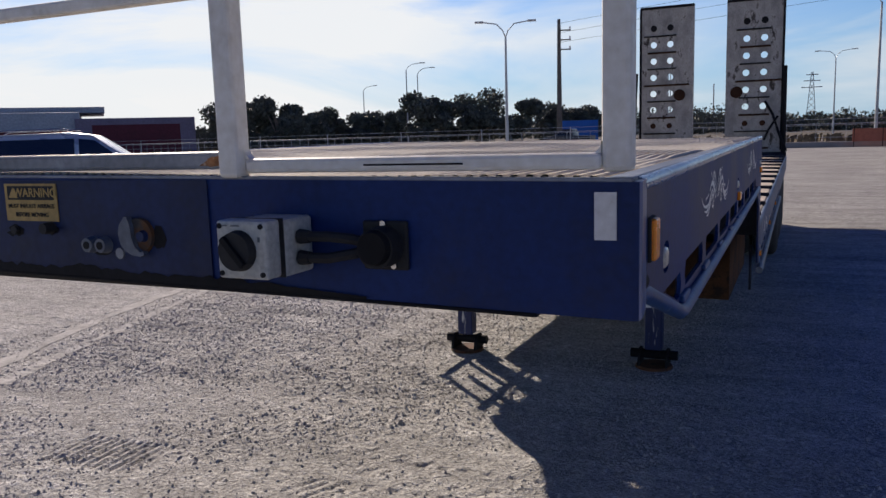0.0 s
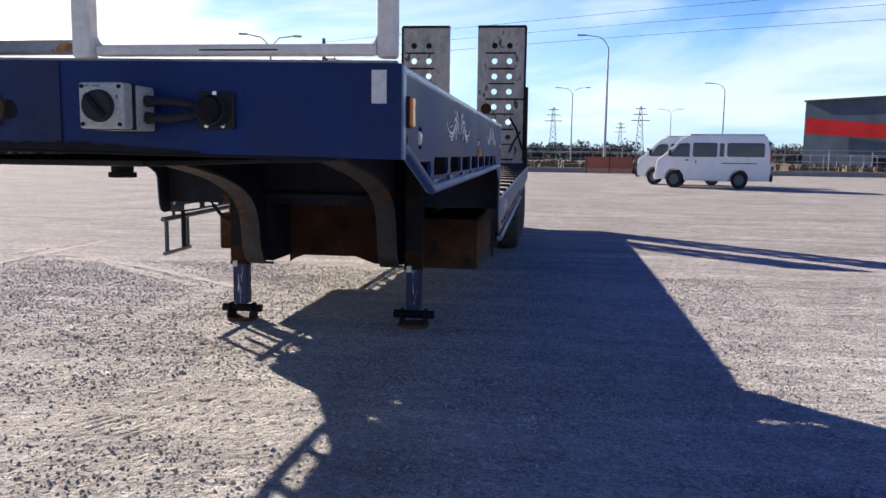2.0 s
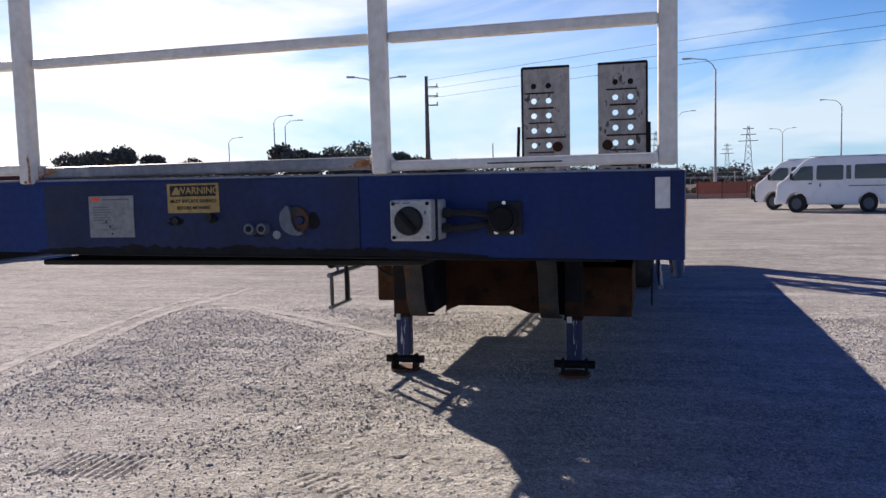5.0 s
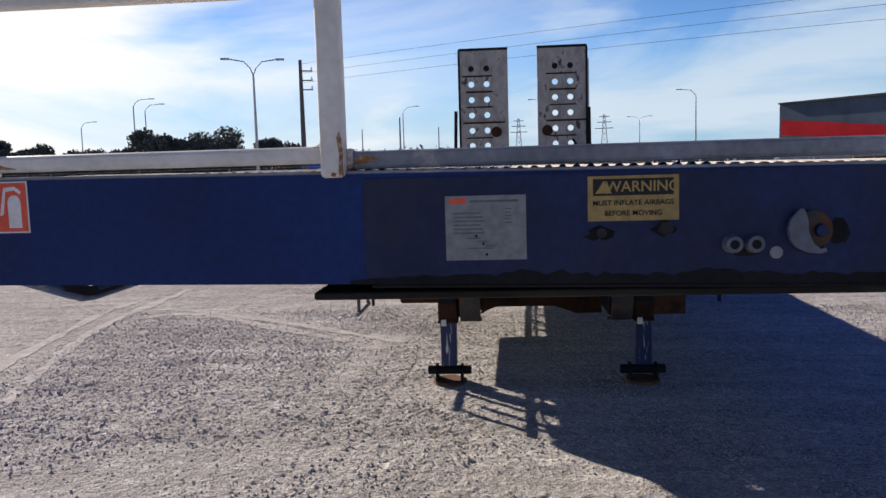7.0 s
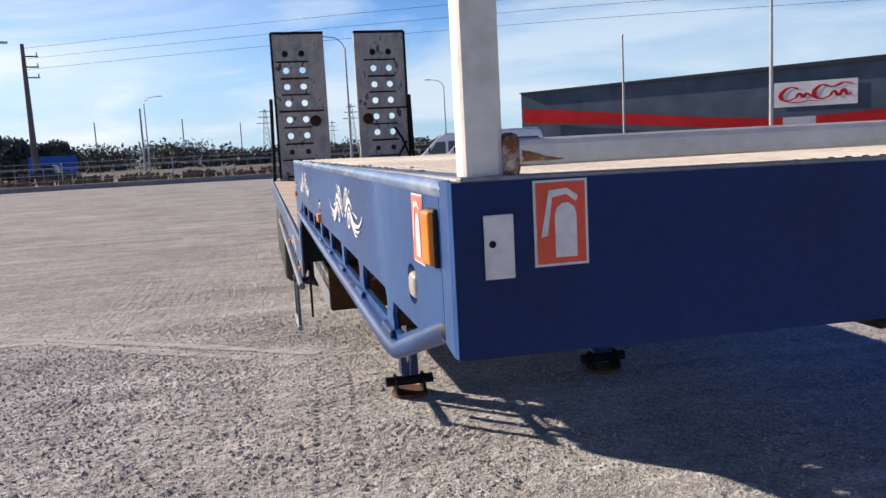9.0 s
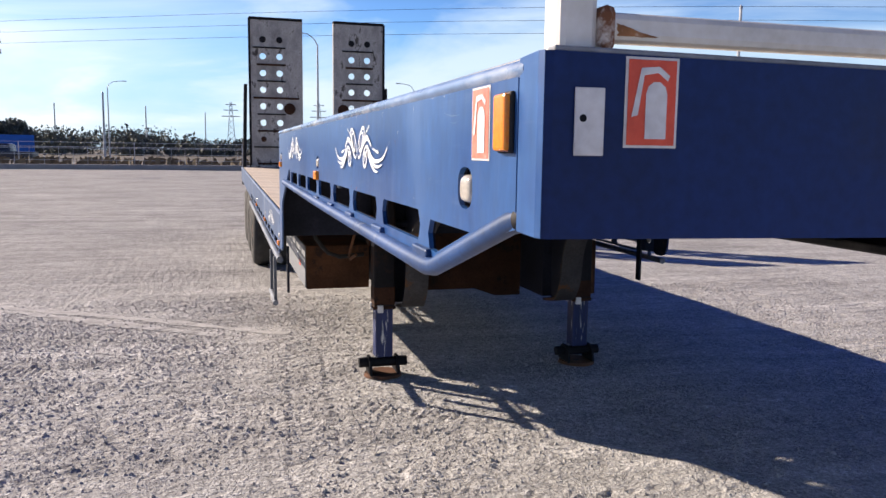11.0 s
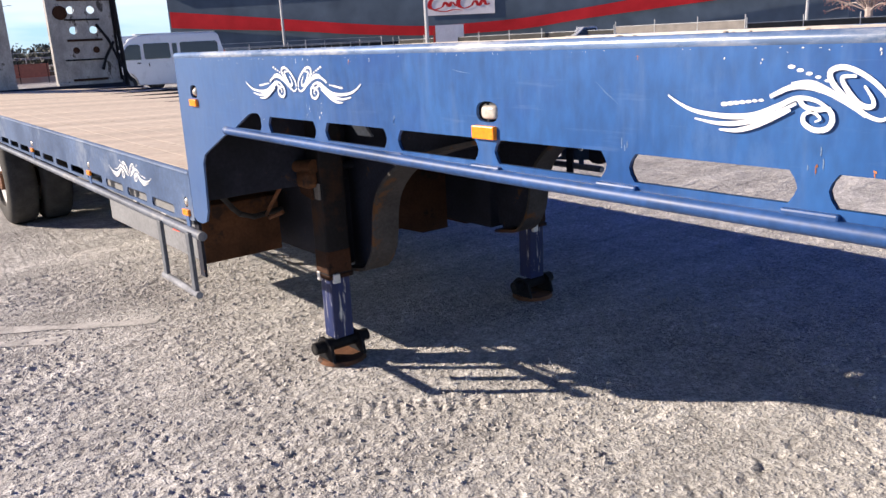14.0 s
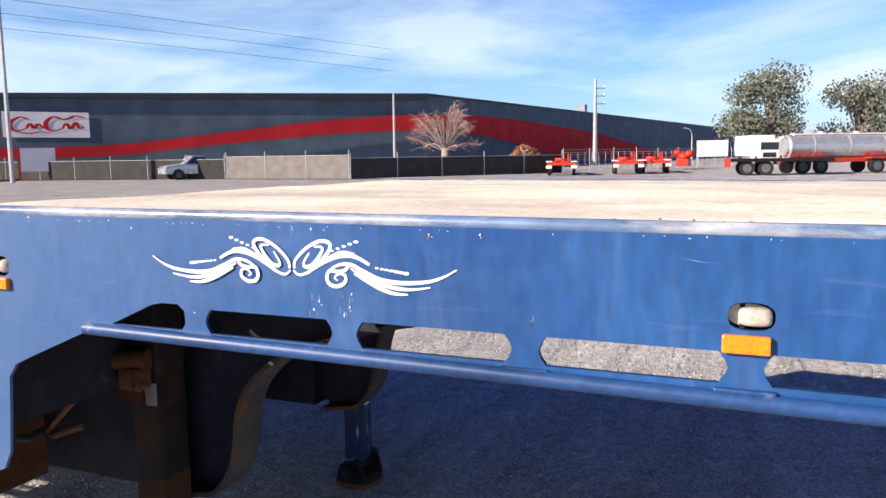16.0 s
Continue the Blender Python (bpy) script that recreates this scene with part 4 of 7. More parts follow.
# folding step on the near flank
step = part("folding_step", box(-1.29, -1.272, 4.27, 4.31, 0.47, 0.735, 0.003), GREY_BOARD, trailer, "dark steel folding side step")
part("step_stile", box(-1.29, -1.272, 3.92, 3.96, 0.47, 0.735, 0.003), GREY_BOARD, step)
part("step_tread", tube([(-1.282, 4.33, 0.468), (-1.282, 3.90, 0.462)], 0.016, 10), RAIL_GREY, step, smooth=True)

# front beam with chamfered corners
bm = bmesh.new()
ring = [(-1.250, 0.084), (-1.2565, 0.014), (-1.254, 0.004), (-1.246, 0.0), (1.246, 0.0), (1.254, 0.004), (1.2565, 0.014), (1.250, 0.084), (1.238, 0.088), (1.238, 0.10), (-1.238, 0.10), (-1.238, 0.088)]
lo = [bm.verts.new((x, y, 1.249 - 0.0125 * x)) for x, y in ring]
hi = [bm.verts.new((x, y, 1.4495 - 0.009 * x)) for x, y in ring]
bm.faces.new(lo[::-1])
bm.faces.new(hi)
for i in range(len(ring)):
    k = (i + 1) % len(ring)
    bm.faces.new((lo[i], lo[k], hi[k], hi[i]))
front = part("front_beam", bm, BLUE_SHADED, trailer, "dark blue front beam")
lean_x(part("front_beam_lip", box(-0.46, 1.10, -0.003, 0.05, 1.243, 1.2495, 0.002), DARK, front, "greasy dark lower lip"), 0.0125)
part("centre_plate", box(-0.47, 0.47, -0.004, -0.0005, 1.256, 1.444), BLUE_GREASY, front, "darker greasy centre plate")
for sx in (-1, 1):
    bm = bmesh.new()
    ring = [(sx * 1.2507, 0.0843), (sx * 1.2572, 0.0142), (sx * 1.2548, 0.0034), (sx * 1.2538, 0.0042), (sx * 1.2560, 0.0144), (sx * 1.2495, 0.0843)]
    lo = [bm.verts.new((x, y, 1.2495 - 0.0125 * x)) for x, y in ring]
    hi = [bm.verts.new((x, y, 1.4500 - 0.009 * x)) for x, y in ring]
    bm.faces.new(lo)
    bm.faces.new(hi[::-1])
    for i in range(6):
        bm.faces.new((lo[i], hi[i], hi[(i + 1) % 6], lo[(i + 1) % 6]))
    part("corner_plate", bm, BLUE, front, "faded blue folded corner plate")
    part("pipe_weld", cyl((sx * (HALF - 0.014), 0.086, 1.279), (sx * (HALF - 0.010), 0.098, 1.276), 0.0140, 0.0152, seg=14), NAVY_RUST, front, "dull weld at the pipe end", smooth=True)
# grease along the lower edge
rg = random.Random(21)
bm = bmesh.new()
prev = None
for i in range(90):
    x = -0.50 + 1.30 * i / 89
    fade = min(1.0, i / 8, (89 - i) / 14)
    h = 1.2535 + fade * (0.006 + 0.010 * abs(math.sin(x * 9.0)) * rg.random() + 0.009 * rg.random() * (1 - abs(x - 0.1)))
    cur = (bm.verts.new((x, -0.0052, 1.2500 - 0.0125 * x)), bm.verts.new((x, -0.0052, h + 0.002 - 0.0125 * x)))
    if prev:
        bm.faces.new((prev[0], cur[0], cur[1], prev[1]))
    prev = cur
part("grease_smear", bm, DARK, front, "black grease smeared along the lower edge")
for cx, cz, w, h in ((-0.055, 1.338, 0.030, 0.014), (0.055, 1.343, 0.026, 0.012), (0.345, 1.330, 0.020, 0.030), (0.19, 1.300, 0.03, 0.008)):
    bm = bmesh.new()
    bm.faces.new([bm.verts.new((cx + w * rg.uniform(0.5, 1.1) * math.cos(k * 0.52), -0.0049, cz + h * rg.uniform(0.5, 1.1) * math.sin(k * 0.52))) for k in range(12)])
    part("oil_stain", bm, DARK, front)

# front furniture
isolator = part("isolator_switch", box(0.598, 0.698, -0.088, -0.004, 1.288, 1.384, 0.006), GREY_PLASTIC, front, "grey plastic battery isolator switch box")
part("cover", box(0.594, 0.694, -0.131, -0.091, 1.290, 1.386, 0.006), GREY_PLASTIC, isolator)
for sxx in (0.603, 0.685):
    for szz in (1.299, 1.377):
        part("screw", cyl((sxx, -0.1305, szz), (sxx, -0.1335, szz), 0.0045, seg=10), DARK, isolator)
knob = part("knob", cyl((0.640, -0.131, 1.337), (0.640, -0.146, 1.337), 0.034, 0.031, 28), BLACK, isolator, "black round rotary knob", smooth=True)
bm = box(-0.030, 0.030, -0.153, -0.145, -0.006, 0.006, 0.002)
bm.transform(Matrix.Translation((0.640, 0, 1.337)) @ Matrix.Rotation(radians(48), 4, "Y"))
part("knob_grip", bm, DARK, isolator)
for k in range(2):
    part("print_mark", box(0.606 + 0.020 * k, 0.618 + 0.024 * k, -0.1320, -0.1312, 1.3765, 1.3790), GREY_BOARD, isolator)
part("print_mark", box(0.678, 0.682, -0.1320, -0.1312, 1.352, 1.360), GREY_BOARD, isolator)
part("lid_seam", box(0.5975, 0.6985, -0.0905, -0.0885, 1.2885, 1.3865), BLACK, isolator)
for z in (1.316, 1.352):
    part("cable_gland", cyl((0.702, -0.05, z), (0.722, -0.05, z), 0.013, 0.011, 8), BLACK, isolator)
part("cable", tube([(0.72, -0.05, 1.352), (0.755, -0.045, 1.352), (0.79, -0.035, 1.348), (0.82, -0.02, 1.340)], 0.009, 8), BLACK, front, "black cable", smooth=True)
part("cable", tube([(0.72, -0.05, 1.316), (0.755, -0.045, 1.316), (0.79, -0.035, 1.322), (0.82, -0.02, 1.328)], 0.009, 8), BLACK, front, smooth=True)
socket = part("trailer_socket", cyl((0.842, -0.001, 1.334), (0.842, -0.045, 1.334), 0.036, 0.033, 24), BLACK, front, "black round trailer electric socket", smooth=True)
part("socket_flange", box(0.80, 0.884, -0.010, -0.001, 1.294, 1.376, 0.004), BLACK, socket)
part("socket_cap", cyl((0.842, -0.045, 1.336), (0.842, -0.056, 1.336), 0.030, 0.026, 24), DARK, socket, smooth=True)
for x, z in ((0.842, 1.372), (0.822, 1.302), (0.860, 1.302)):
    part("bolt", cyl((x, -0.010, z), (x, -0.016, z), 0.0055, seg=6), CHROME, socket)
bm = plate([(0.262, 1.322), (0.258, 1.342), (0.262, 1.358), (0.272, 1.369), (0.277, 1.375), (0.283, 1.374), (0.286, 1.367), (0.290, 1.355), (0.291, 1.335), (0.300, 1.315), (0.312, 1.306), (0.318, 1.309),
            (0.322, 1.302), (0.310, 1.298), (0.290, 1.300), (0.272, 1.309)], [], 0.012, lambda u, v, w: Vector((u, -0.010 - w, v)))
disc = part("coupling_cover", bm, PIPE_GREY, front, "chalky half-moon air coupling cover")
part("coupling_body", cyl((0.300, -0.001, 1.337), (0.300, -0.012, 1.337), 0.036, 0.034, 24), NAVY_RUST, disc, smooth=True)
part("coupling_pin", cyl((0.314, -0.012, 1.337), (0.314, -0.022, 1.337), 0.012, 0.010, 12), BLUE_GREASY, disc, smooth=True)
for x in (0.170, 0.206):
    part("air_fitting", cyl((x, -0.001, 1.316), (x, -0.022, 1.316), 0.018, 0.014, 18), PIPE_GREY, front, "dull round air fitting", smooth=True)
    part("fitting_hole", cyl((x, -0.020, 1.316), (x, -0.0235, 1.316), 0.008, seg=12), DARK, front)
part("hose_stub", cyl((0.056, -0.001, 1.347), (0.056, -0.028, 1.347), 0.013, 0.011, 14), BLACK, front, smooth=True)
part("hose_stub", cyl((-0.052, -0.001, 1.340), (-0.052, -0.012, 1.340), 0.010, 0.009, 14), BLACK, front, smooth=True)
part("small_fitting", cyl((0.243, -0.001, 1.300), (0.243, -0.008, 1.300), 0.011, seg=12), RAIL_GREY, front)
# reflectors and stickers of the front face
for x0, x1 in ((1.190, 1.223), (-1.222, -1.188)):
    part("white_reflector", box(x0, x1, -0.0035, -0.0005, 1.353, 1.424, 0.001), STICKER, front, "scuffed white rectangular reflector")
part("reflector_hole", cyl((-1.213, -0.003, 1.392), (-1.213, -0.0045, 1.392), 0.004, seg=10), DARK, front)


def extinguisher_sign(put, y0, y1, z0, z1, parent, red, name="extinguisher_sticker"):
    w, h = y1 - y0, z1 - z0
    q = lambda d: (lambda u, v, k: put(y0 + u * w, z0 + v * h, d))
    s = part(name, flat([(0, 0), (1, 0), (1, 1), (0, 1)], q(0.0008)), STICKER, parent,
             "red and white fire extinguisher sticker")
    part("red_field", flat([(0.05, 0.03), (0.95, 0.03), (0.95, 0.97), (0.05, 0.97)], q(0.0016)), red, s)
    part("bottle_shape", flat([(0.38, 0.10), (0.78, 0.10), (0.78, 0.60), (0.74, 0.68), (0.64, 0.73), (0.52, 0.73), (0.42, 0.68), (0.38, 0.60)], q(0.0024)), STICKER, s)
    part("hose_shape", flat([(0.12, 0.34), (0.24, 0.36), (0.34, 0.80), (0.60, 0.83), (0.78, 0.74), (0.82, 0.80), (0.62, 0.90), (0.28, 0.88)], q(0.0024)), STICKER, s)
    return s


def flat(pts, q):
    bm = bmesh.new()
    bm.faces.new([bm.verts.new(q(u, v, 0)) for u, v in pts])
    return bm


extinguisher_sign(lambda u, v, d: Vector((u, -d, v)), -1.164, -1.100, 1.362, 1.458, front, RED_STICKER)
extinguisher_sign(lambda u, v, d: Vector((-HALF - d, 0.257 - u, v)), 0.0, 0.073, 1.345, 1.440, front, PALE_RED)
warn = part("warning_sticker", box(-0.075, 0.080, -0.0062, -0.0045, 1.360, 1.438), YELLOW, front, "yellow and black airbag warning sticker")
part("black_band", box(-0.066, 0.071, -0.0072, -0.0063, 1.404, 1.433), BLACK, warn)
FACE = Matrix.Rotation(radians(90), 4, "X")
lettering("WARNING", 0.026, YELLOW, warn, Matrix.Translation((0.018, -0.0078, 1.4185)) @ FACE)
lettering("MUST INFLATE AIRBAGS", 0.0128, BLACK, warn, Matrix.Translation((0.0025, -0.0068, 1.391)) @ FACE)
lettering("BEFORE MOVING", 0.0128, BLACK, warn, Matrix.Translation((0.0025, -0.0068, 1.373)) @ FACE)
part("hazard_triangle", flat([(-0.062, 1.408), (-0.034, 1.408), (-0.048, 1.430)], lambda u, v, k: Vector((u, -0.0078, v))), YELLOW, warn)
data_plate = part("data_plate", box(-0.324, -0.182, -0.0062, -0.0045, 1.296, 1.410), SILVER, front, "grey trailer data plate with faint print")
part("mark_bar", box(-0.316, -0.287, -0.0068, -0.0063, 1.396, 1.406), RED_STICKER, data_plate)
for i in range(6):
    part("print_bar", box(-0.310, -0.262 + 0.004 * (i % 3), -0.0068, -0.0063, 1.378 - 0.007 * i, 1.3805 - 0.007 * i), GREY_BOARD, data_plate)
part("print_bar", box(-0.281, -0.195, -0.0068, -0.0063, 1.398, 1.402), GREY_BOARD, data_plate)
for i in range(5):
    part("print_bar", box(-0.219, -0.207 - 0.002 * (i % 2), -0.0068, -0.0063, 1.385 - 0.006 * i, 1.387 - 0.006 * i), GREY_BOARD, data_plate)
for x0, x1, z0 in ((-0.285, -0.262, 1.334), (-0.268, -0.250, 1.328), (-0.254, -0.236, 1.320), (-0.286, -0.240, 1.316)):
    part("drawing_bar", box(x0, x1, -0.0068, -0.0063, z0, z0 + 0.0022), GREY_BOARD, data_plate)
for x, z in ((-0.270, 1.339), (-0.258, 1.325), (-0.252, 1.306)):
    part("rivet", cyl((x, -0.0062, z), (x, -0.0085, z), 0.0024, seg=8), DARK, data_plate)

# gooseneck deck: base sheet and raised tread bars
deck_bm = box(-1.24, 1.24, 0.02, 3.92, 1.425, 1.452)
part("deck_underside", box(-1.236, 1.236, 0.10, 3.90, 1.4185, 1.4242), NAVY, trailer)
deck = lean_x(part("gooseneck_deck", deck_bm, DECK, trailer, "dusty ridged deck"), 0.009)
# ridged boards run lengthwise, dust fills the grooves unevenly
rows = np.linspace(0.024, 3.915, 80)
ridges = 96
edges_x = np.linspace(-1.198, 1.198, ridges * 4 + 1)
RX, RY = np.meshgrid(edges_x, rows, indexing="ij")
crest = np.array([0.0, 1.0, 1.0, 0.0])[np.arange(ridges * 4 + 1) % 4][:, None]
dust = np.clip(1.25 - 1.3 * value_noise(RX, RY, 0.55, 31) + 0.5 * (value_noise(RX, RY, 0.12, 32) - 0.5), 0.25, 1.0)
RZ = 1.4528 - 0.009 * RX + crest * (0.0062 * dust) + 0.0012 * value_noise(RX, RY, 0.05, 33)
bm = bmesh.new()
grid = [[bm.verts.new((RX[i, j], RY[i, j], RZ[i, j])) for j in range(RX.shape[1])] for i in range(RX.shape[0])]
for i in range(RX.shape[0] - 1):
    for j in range(RX.shape[1] - 1):
        f = bm.faces.new((grid[i][j], grid[i + 1][j], grid[i + 1][j + 1], grid[i][j + 1]))
        f.material_index = int(i % 4 == 3 and dust[i, j] > 0.5)
sheet = tagged(part("ridged_sheet", bm, DECK, deck), kind="stuff")
sheet.data.materials.append(DECK_DIRT)
lean_x(part("deck_front_strip", box(-1.245, 1.245, 0.001, 0.021, 1.449, 1.4552, 0.002), RAIL_GREY, deck, "dull grey deck edge strip"), 0.009)
for sx in (-1, 1):
    lean_x(part("deck_side_strip", box(sx * 1.2005, sx * 1.239, 0.022, 3.918, 1.448, 1.4545, 0.003), LEDGE, deck, "worn grey-blue edge ledge"), 0.009)

# grit and rust flakes lying along the deck's edge
rs = random.Random(19)
bm = bmesh.new()
for k in range(150):
    x, y = -1.236 + abs(rs.gauss(0, 0.022)), rs.uniform(0.3, 3.85)
    size = 0.0012 + 0.0035 * rs.random() ** 3
    bmesh.ops.create_icosphere(bm, subdivisions=1, radius=size, matrix=Matrix.LocRotScale((x, y, 1.4545 + 0.0108 + size * 0.3), Euler((0, 0, rs.uniform(0, 3))), (1.0, rs.uniform(0.8, 2.6), 0.6)))
tagged(part("edge_grit", bm, DECK_DIRT, deck), kind="stuff")

# lower deck
bm = bmesh.new()
vs = [bm.verts.new((x, y, z - 0.028 * (x + 1.24))) for x in (-1.24, 1.24) for y, z in ((3.93, 0.95), (3.93, 0.978), (12.72, deck_top(12.72) - 0.008), (12.72, deck_top(12.72) - 0.036))]
for f in ((0, 1, 2, 3), (7, 6, 5, 4), (0, 4, 5, 1), (1, 5, 6, 2), (2, 6, 7, 3), (3, 7, 4, 0)):
    bm.faces.new([vs[i] for i in f])
lower = part("lower_deck", bm, DECK_LOW, trailer, "dusty stained lower deck floor")
board_me = None
for i in range(16):
    x = -1.14 + 2.28 * i / 15
    if board_me is None:
        bm = box(-0.0754, 0.0754, 0, 8.76, 0, 0.010, 0.0012)
        board_ob = part("deck_board", bm, DECK_LOW, lower)
        board_me = board_ob.data
    else:
        board_ob = new("deck_board", board_me)
        board_ob.parent = lower
    board_ob.matrix_world = pose(x, 3.945, 0.978 - 0.028 * (x + 1.24), math.degrees(math.atan(0.0115)), 1.6, 0)
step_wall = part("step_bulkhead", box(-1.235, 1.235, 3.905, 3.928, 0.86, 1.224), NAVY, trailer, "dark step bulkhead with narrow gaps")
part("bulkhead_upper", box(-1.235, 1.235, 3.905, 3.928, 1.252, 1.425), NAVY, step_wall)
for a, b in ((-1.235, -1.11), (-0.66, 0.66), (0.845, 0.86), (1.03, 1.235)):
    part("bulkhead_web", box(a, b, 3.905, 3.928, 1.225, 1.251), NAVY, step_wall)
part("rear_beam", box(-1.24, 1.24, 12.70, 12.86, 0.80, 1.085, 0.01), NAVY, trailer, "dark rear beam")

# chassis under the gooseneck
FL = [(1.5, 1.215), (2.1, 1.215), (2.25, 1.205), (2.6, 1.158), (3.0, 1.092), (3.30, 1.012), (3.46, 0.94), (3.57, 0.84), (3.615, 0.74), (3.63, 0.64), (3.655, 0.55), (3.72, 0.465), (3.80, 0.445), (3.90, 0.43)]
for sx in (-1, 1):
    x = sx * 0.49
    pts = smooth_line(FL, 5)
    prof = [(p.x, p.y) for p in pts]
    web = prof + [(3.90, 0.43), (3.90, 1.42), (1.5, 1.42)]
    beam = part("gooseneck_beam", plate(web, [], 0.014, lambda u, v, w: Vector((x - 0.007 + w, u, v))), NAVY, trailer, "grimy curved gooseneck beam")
    bm = bmesh.new()
    prev = None
    for i, (y, z) in enumerate(prof):
        a, b = prof[max(i - 1, 0)], prof[min(i + 1, len(prof) - 1)]
        d = Vector((b[0] - a[0], b[1] - a[1])).normalized()
        n = Vector((d.y, -d.x)) * 0.016
        cur = [bm.verts.new((x + dx, y + n.x * k, z + n.y * k)) for dx, k in ((-0.068, 0), (0.068, 0), (0.068, 1), (-0.068, 1))]
        if prev:
            for k in range(4):
                bm.faces.new((prev[k], prev[(k + 1) % 4], cur[(k + 1) % 4], cur[k]))
        else:
            bm.faces.new(cur)
        prev = cur
    bm.faces.new(prev[::-1])
    part("beam_flange", bm, NAVY_RUST, beam)
    part("closing_plate", box(min(sx * 0.499, sx * 0.60), max(sx * 0.499, sx * 0.60), 3.903, 3.949, 0.44, 0.858), NAVY, beam)
    # landing leg
    lx = sx * 0.648
    leg = part("landing_leg", box(lx - 0.064, lx + 0.064, 3.785, 3.900, 0.42, 1.25, 0.010), LEG_GRIME, trailer, "dark square landing leg housing")
    part("inner_leg", box(lx - 0.053, lx + 0.053, 3.795, 3.890, 0.12, 0.44, 0.008), LEG_BLUE, leg, "scratched blue inner leg tube")
    part("leg_skirt", box(lx - 0.0652, lx + 0.0652, 3.7838, 3.9012, 0.44, 0.56, 0.010), RUST_DARK, leg, "rust-streaked lower end of the housing")
    part("leg_collar", box(lx - 0.068, lx + 0.068, 3.780, 3.905, 0.418, 0.44, 0.006), RUST_DARK, leg)
    part("leg_ferrule", box(lx - 0.045, lx - 0.010, 3.772, 3.792, 0.400, 0.445, 0.004), STICKER, leg)
    part("leg_ferrule", box(lx - 0.072, lx - 0.058, 3.86, 3.885, 0.405, 0.450, 0.003), STICKER, leg)
    for side_x in (-0.148, 0.148):
        part("axle_bore", cyl((lx + side_x * 0.98, 3.84, 0.085), (lx + side_x * 1.005, 3.84, 0.085), 0.019, seg=16), GREASE, leg)
    part("foot_axle", cyl((lx - 0.147, 3.84, 0.085), (lx + 0.147, 3.84, 0.085), 0.030, seg=18), DARK, leg, "greasy foot axle", smooth=True)
    bm = bmesh.new()
    bmesh.ops.create_cone(bm, cap_ends=True, segments=28, radius1=0.118, radius2=0.110, depth=0.018, matrix=Matrix.Translation((lx, 3.84, 0.011)))
    foot = part("foot_plate", bm, RUST, leg, "rusty round foot plate", smooth=True)
    for dx in (-0.085, 0.085):
        part("foot_lug", plate([(3.76, 0.02), (3.92, 0.02), (3.90, 0.10), (3.87, 0.125), (3.81, 0.125), (3.78, 0.10)], [], 0.014,
                               lambda u, v, w: Vector((lx + dx - 0.007 + w, u, v))), DARK, leg)
# landing gear crank and cross shaft
crank = part("gearbox", box(-0.775, -0.713, 3.80, 3.90, 0.855, 0.935, 0.018), BOX_RUST, trailer, "rusty landing gear gearbox")
part("shaft_sleeve", cyl((-0.730, 3.80, 0.955), (-0.775, 3.985, 0.945), 0.032, 0.026, 16), BOX_RUST, crank, smooth=True)
part("sleeve_nut", cyl((-0.775, 3.985, 0.945), (-0.781, 4.010, 0.943), 0.018, seg=6), RUST_DARK, crank)
part("mounting_lug", plate([(3.83, 0.80), (3.93, 0.82), (3.95, 0.87), (3.84, 0.90)], [], 0.012, lambda u, v, w: Vector((-0.726 - w, u, v))), RUST_DARK, crank)
part("bracket_tab", box(-0.722, -0.712, 3.79, 3.835, 0.80, 0.875, 0.003), SHADECLOTH, crank, "tan bracket tab")
part("crank_handle", tube([(-0.775, 3.98, 0.935), (-0.790, 3.96, 0.905), (-0.800, 4.14, 0.735), (-0.800, 4.19, 0.690), (-0.795, 4.165, 0.678), (-0.780, 4.05, 0.720)], 0.0095, 8), RUST, crank, "bent steel crank handle", smooth=True)
part("cross_shaft", cyl((-0.57, 3.86, 0.93), (0.57, 3.86, 0.93), 0.02, seg=12), NAVY, trailer, smooth=True)
part("drop_bulkhead", plate([(-0.445, 0.372), (-0.40, 0.40), (-0.33, 0.427), (0.095, 0.427), (0.25, 0.372), (0.435, 0.372), (0.435, 0.94), (-0.445, 0.94)], [], 0.012,
                            lambda u, v, w: Vector((u, 4.34 + w, v))), RUST_DARK, trailer, "rust-brown cross plate behind the legs")
for y in (0.35, 0.78, 1.20, 1.62, 2.04, 2.46, 2.88, 3.30):
    for s0, s1 in ((-1.235, -0.50), (0.50, 1.235)):
        bm = add_box(box(s0, s1, y, y + 0.008, 1.275, 1.424), s0, s1, y, y + 0.055, 1.270, 1.277)
        part("cross_member", bm, NAVY, trailer, "dark channel cross member" if y < 0.4 and s0 < 0 else "")
skid = part("kingpin_plate", box(-0.60, 0.60, 0.12, 1.55, 1.206, 1.222, 0.004), GREASE, trailer, "greasy skid plate")
part("kingpin", cyl((0, 1.08, 1.206), (0, 1.08, 1.145), 0.040, 0.040, 20), DARK, skid, smooth=True)
part("kingpin_collar", cyl((0, 1.08, 1.162), (0, 1.08, 1.143), 0.050, seg=20), DARK, skid, smooth=True)
part("underfloor_channel", box(-0.48, 0.48, 1.55, 1.60, 1.20, 1.42), NAVY, trailer)
part("gusset", plate([(2.80, 1.19), (2.88, 1.19), (3.03, 1.33), (2.96, 1.33)], [], 0.010, lambda u, v, w: Vector((-1.06 + w, u, v))), RAIL_GREY, trailer, "dusty diagonal gusset")
part("gusset", plate([(3.02, 1.235), (3.06, 1.225), (3.07, 1.26), (3.05, 1.275)], [], 0.010, lambda u, v, w: Vector((-1.06 + w, u, v))), RAIL_GREY, trailer)
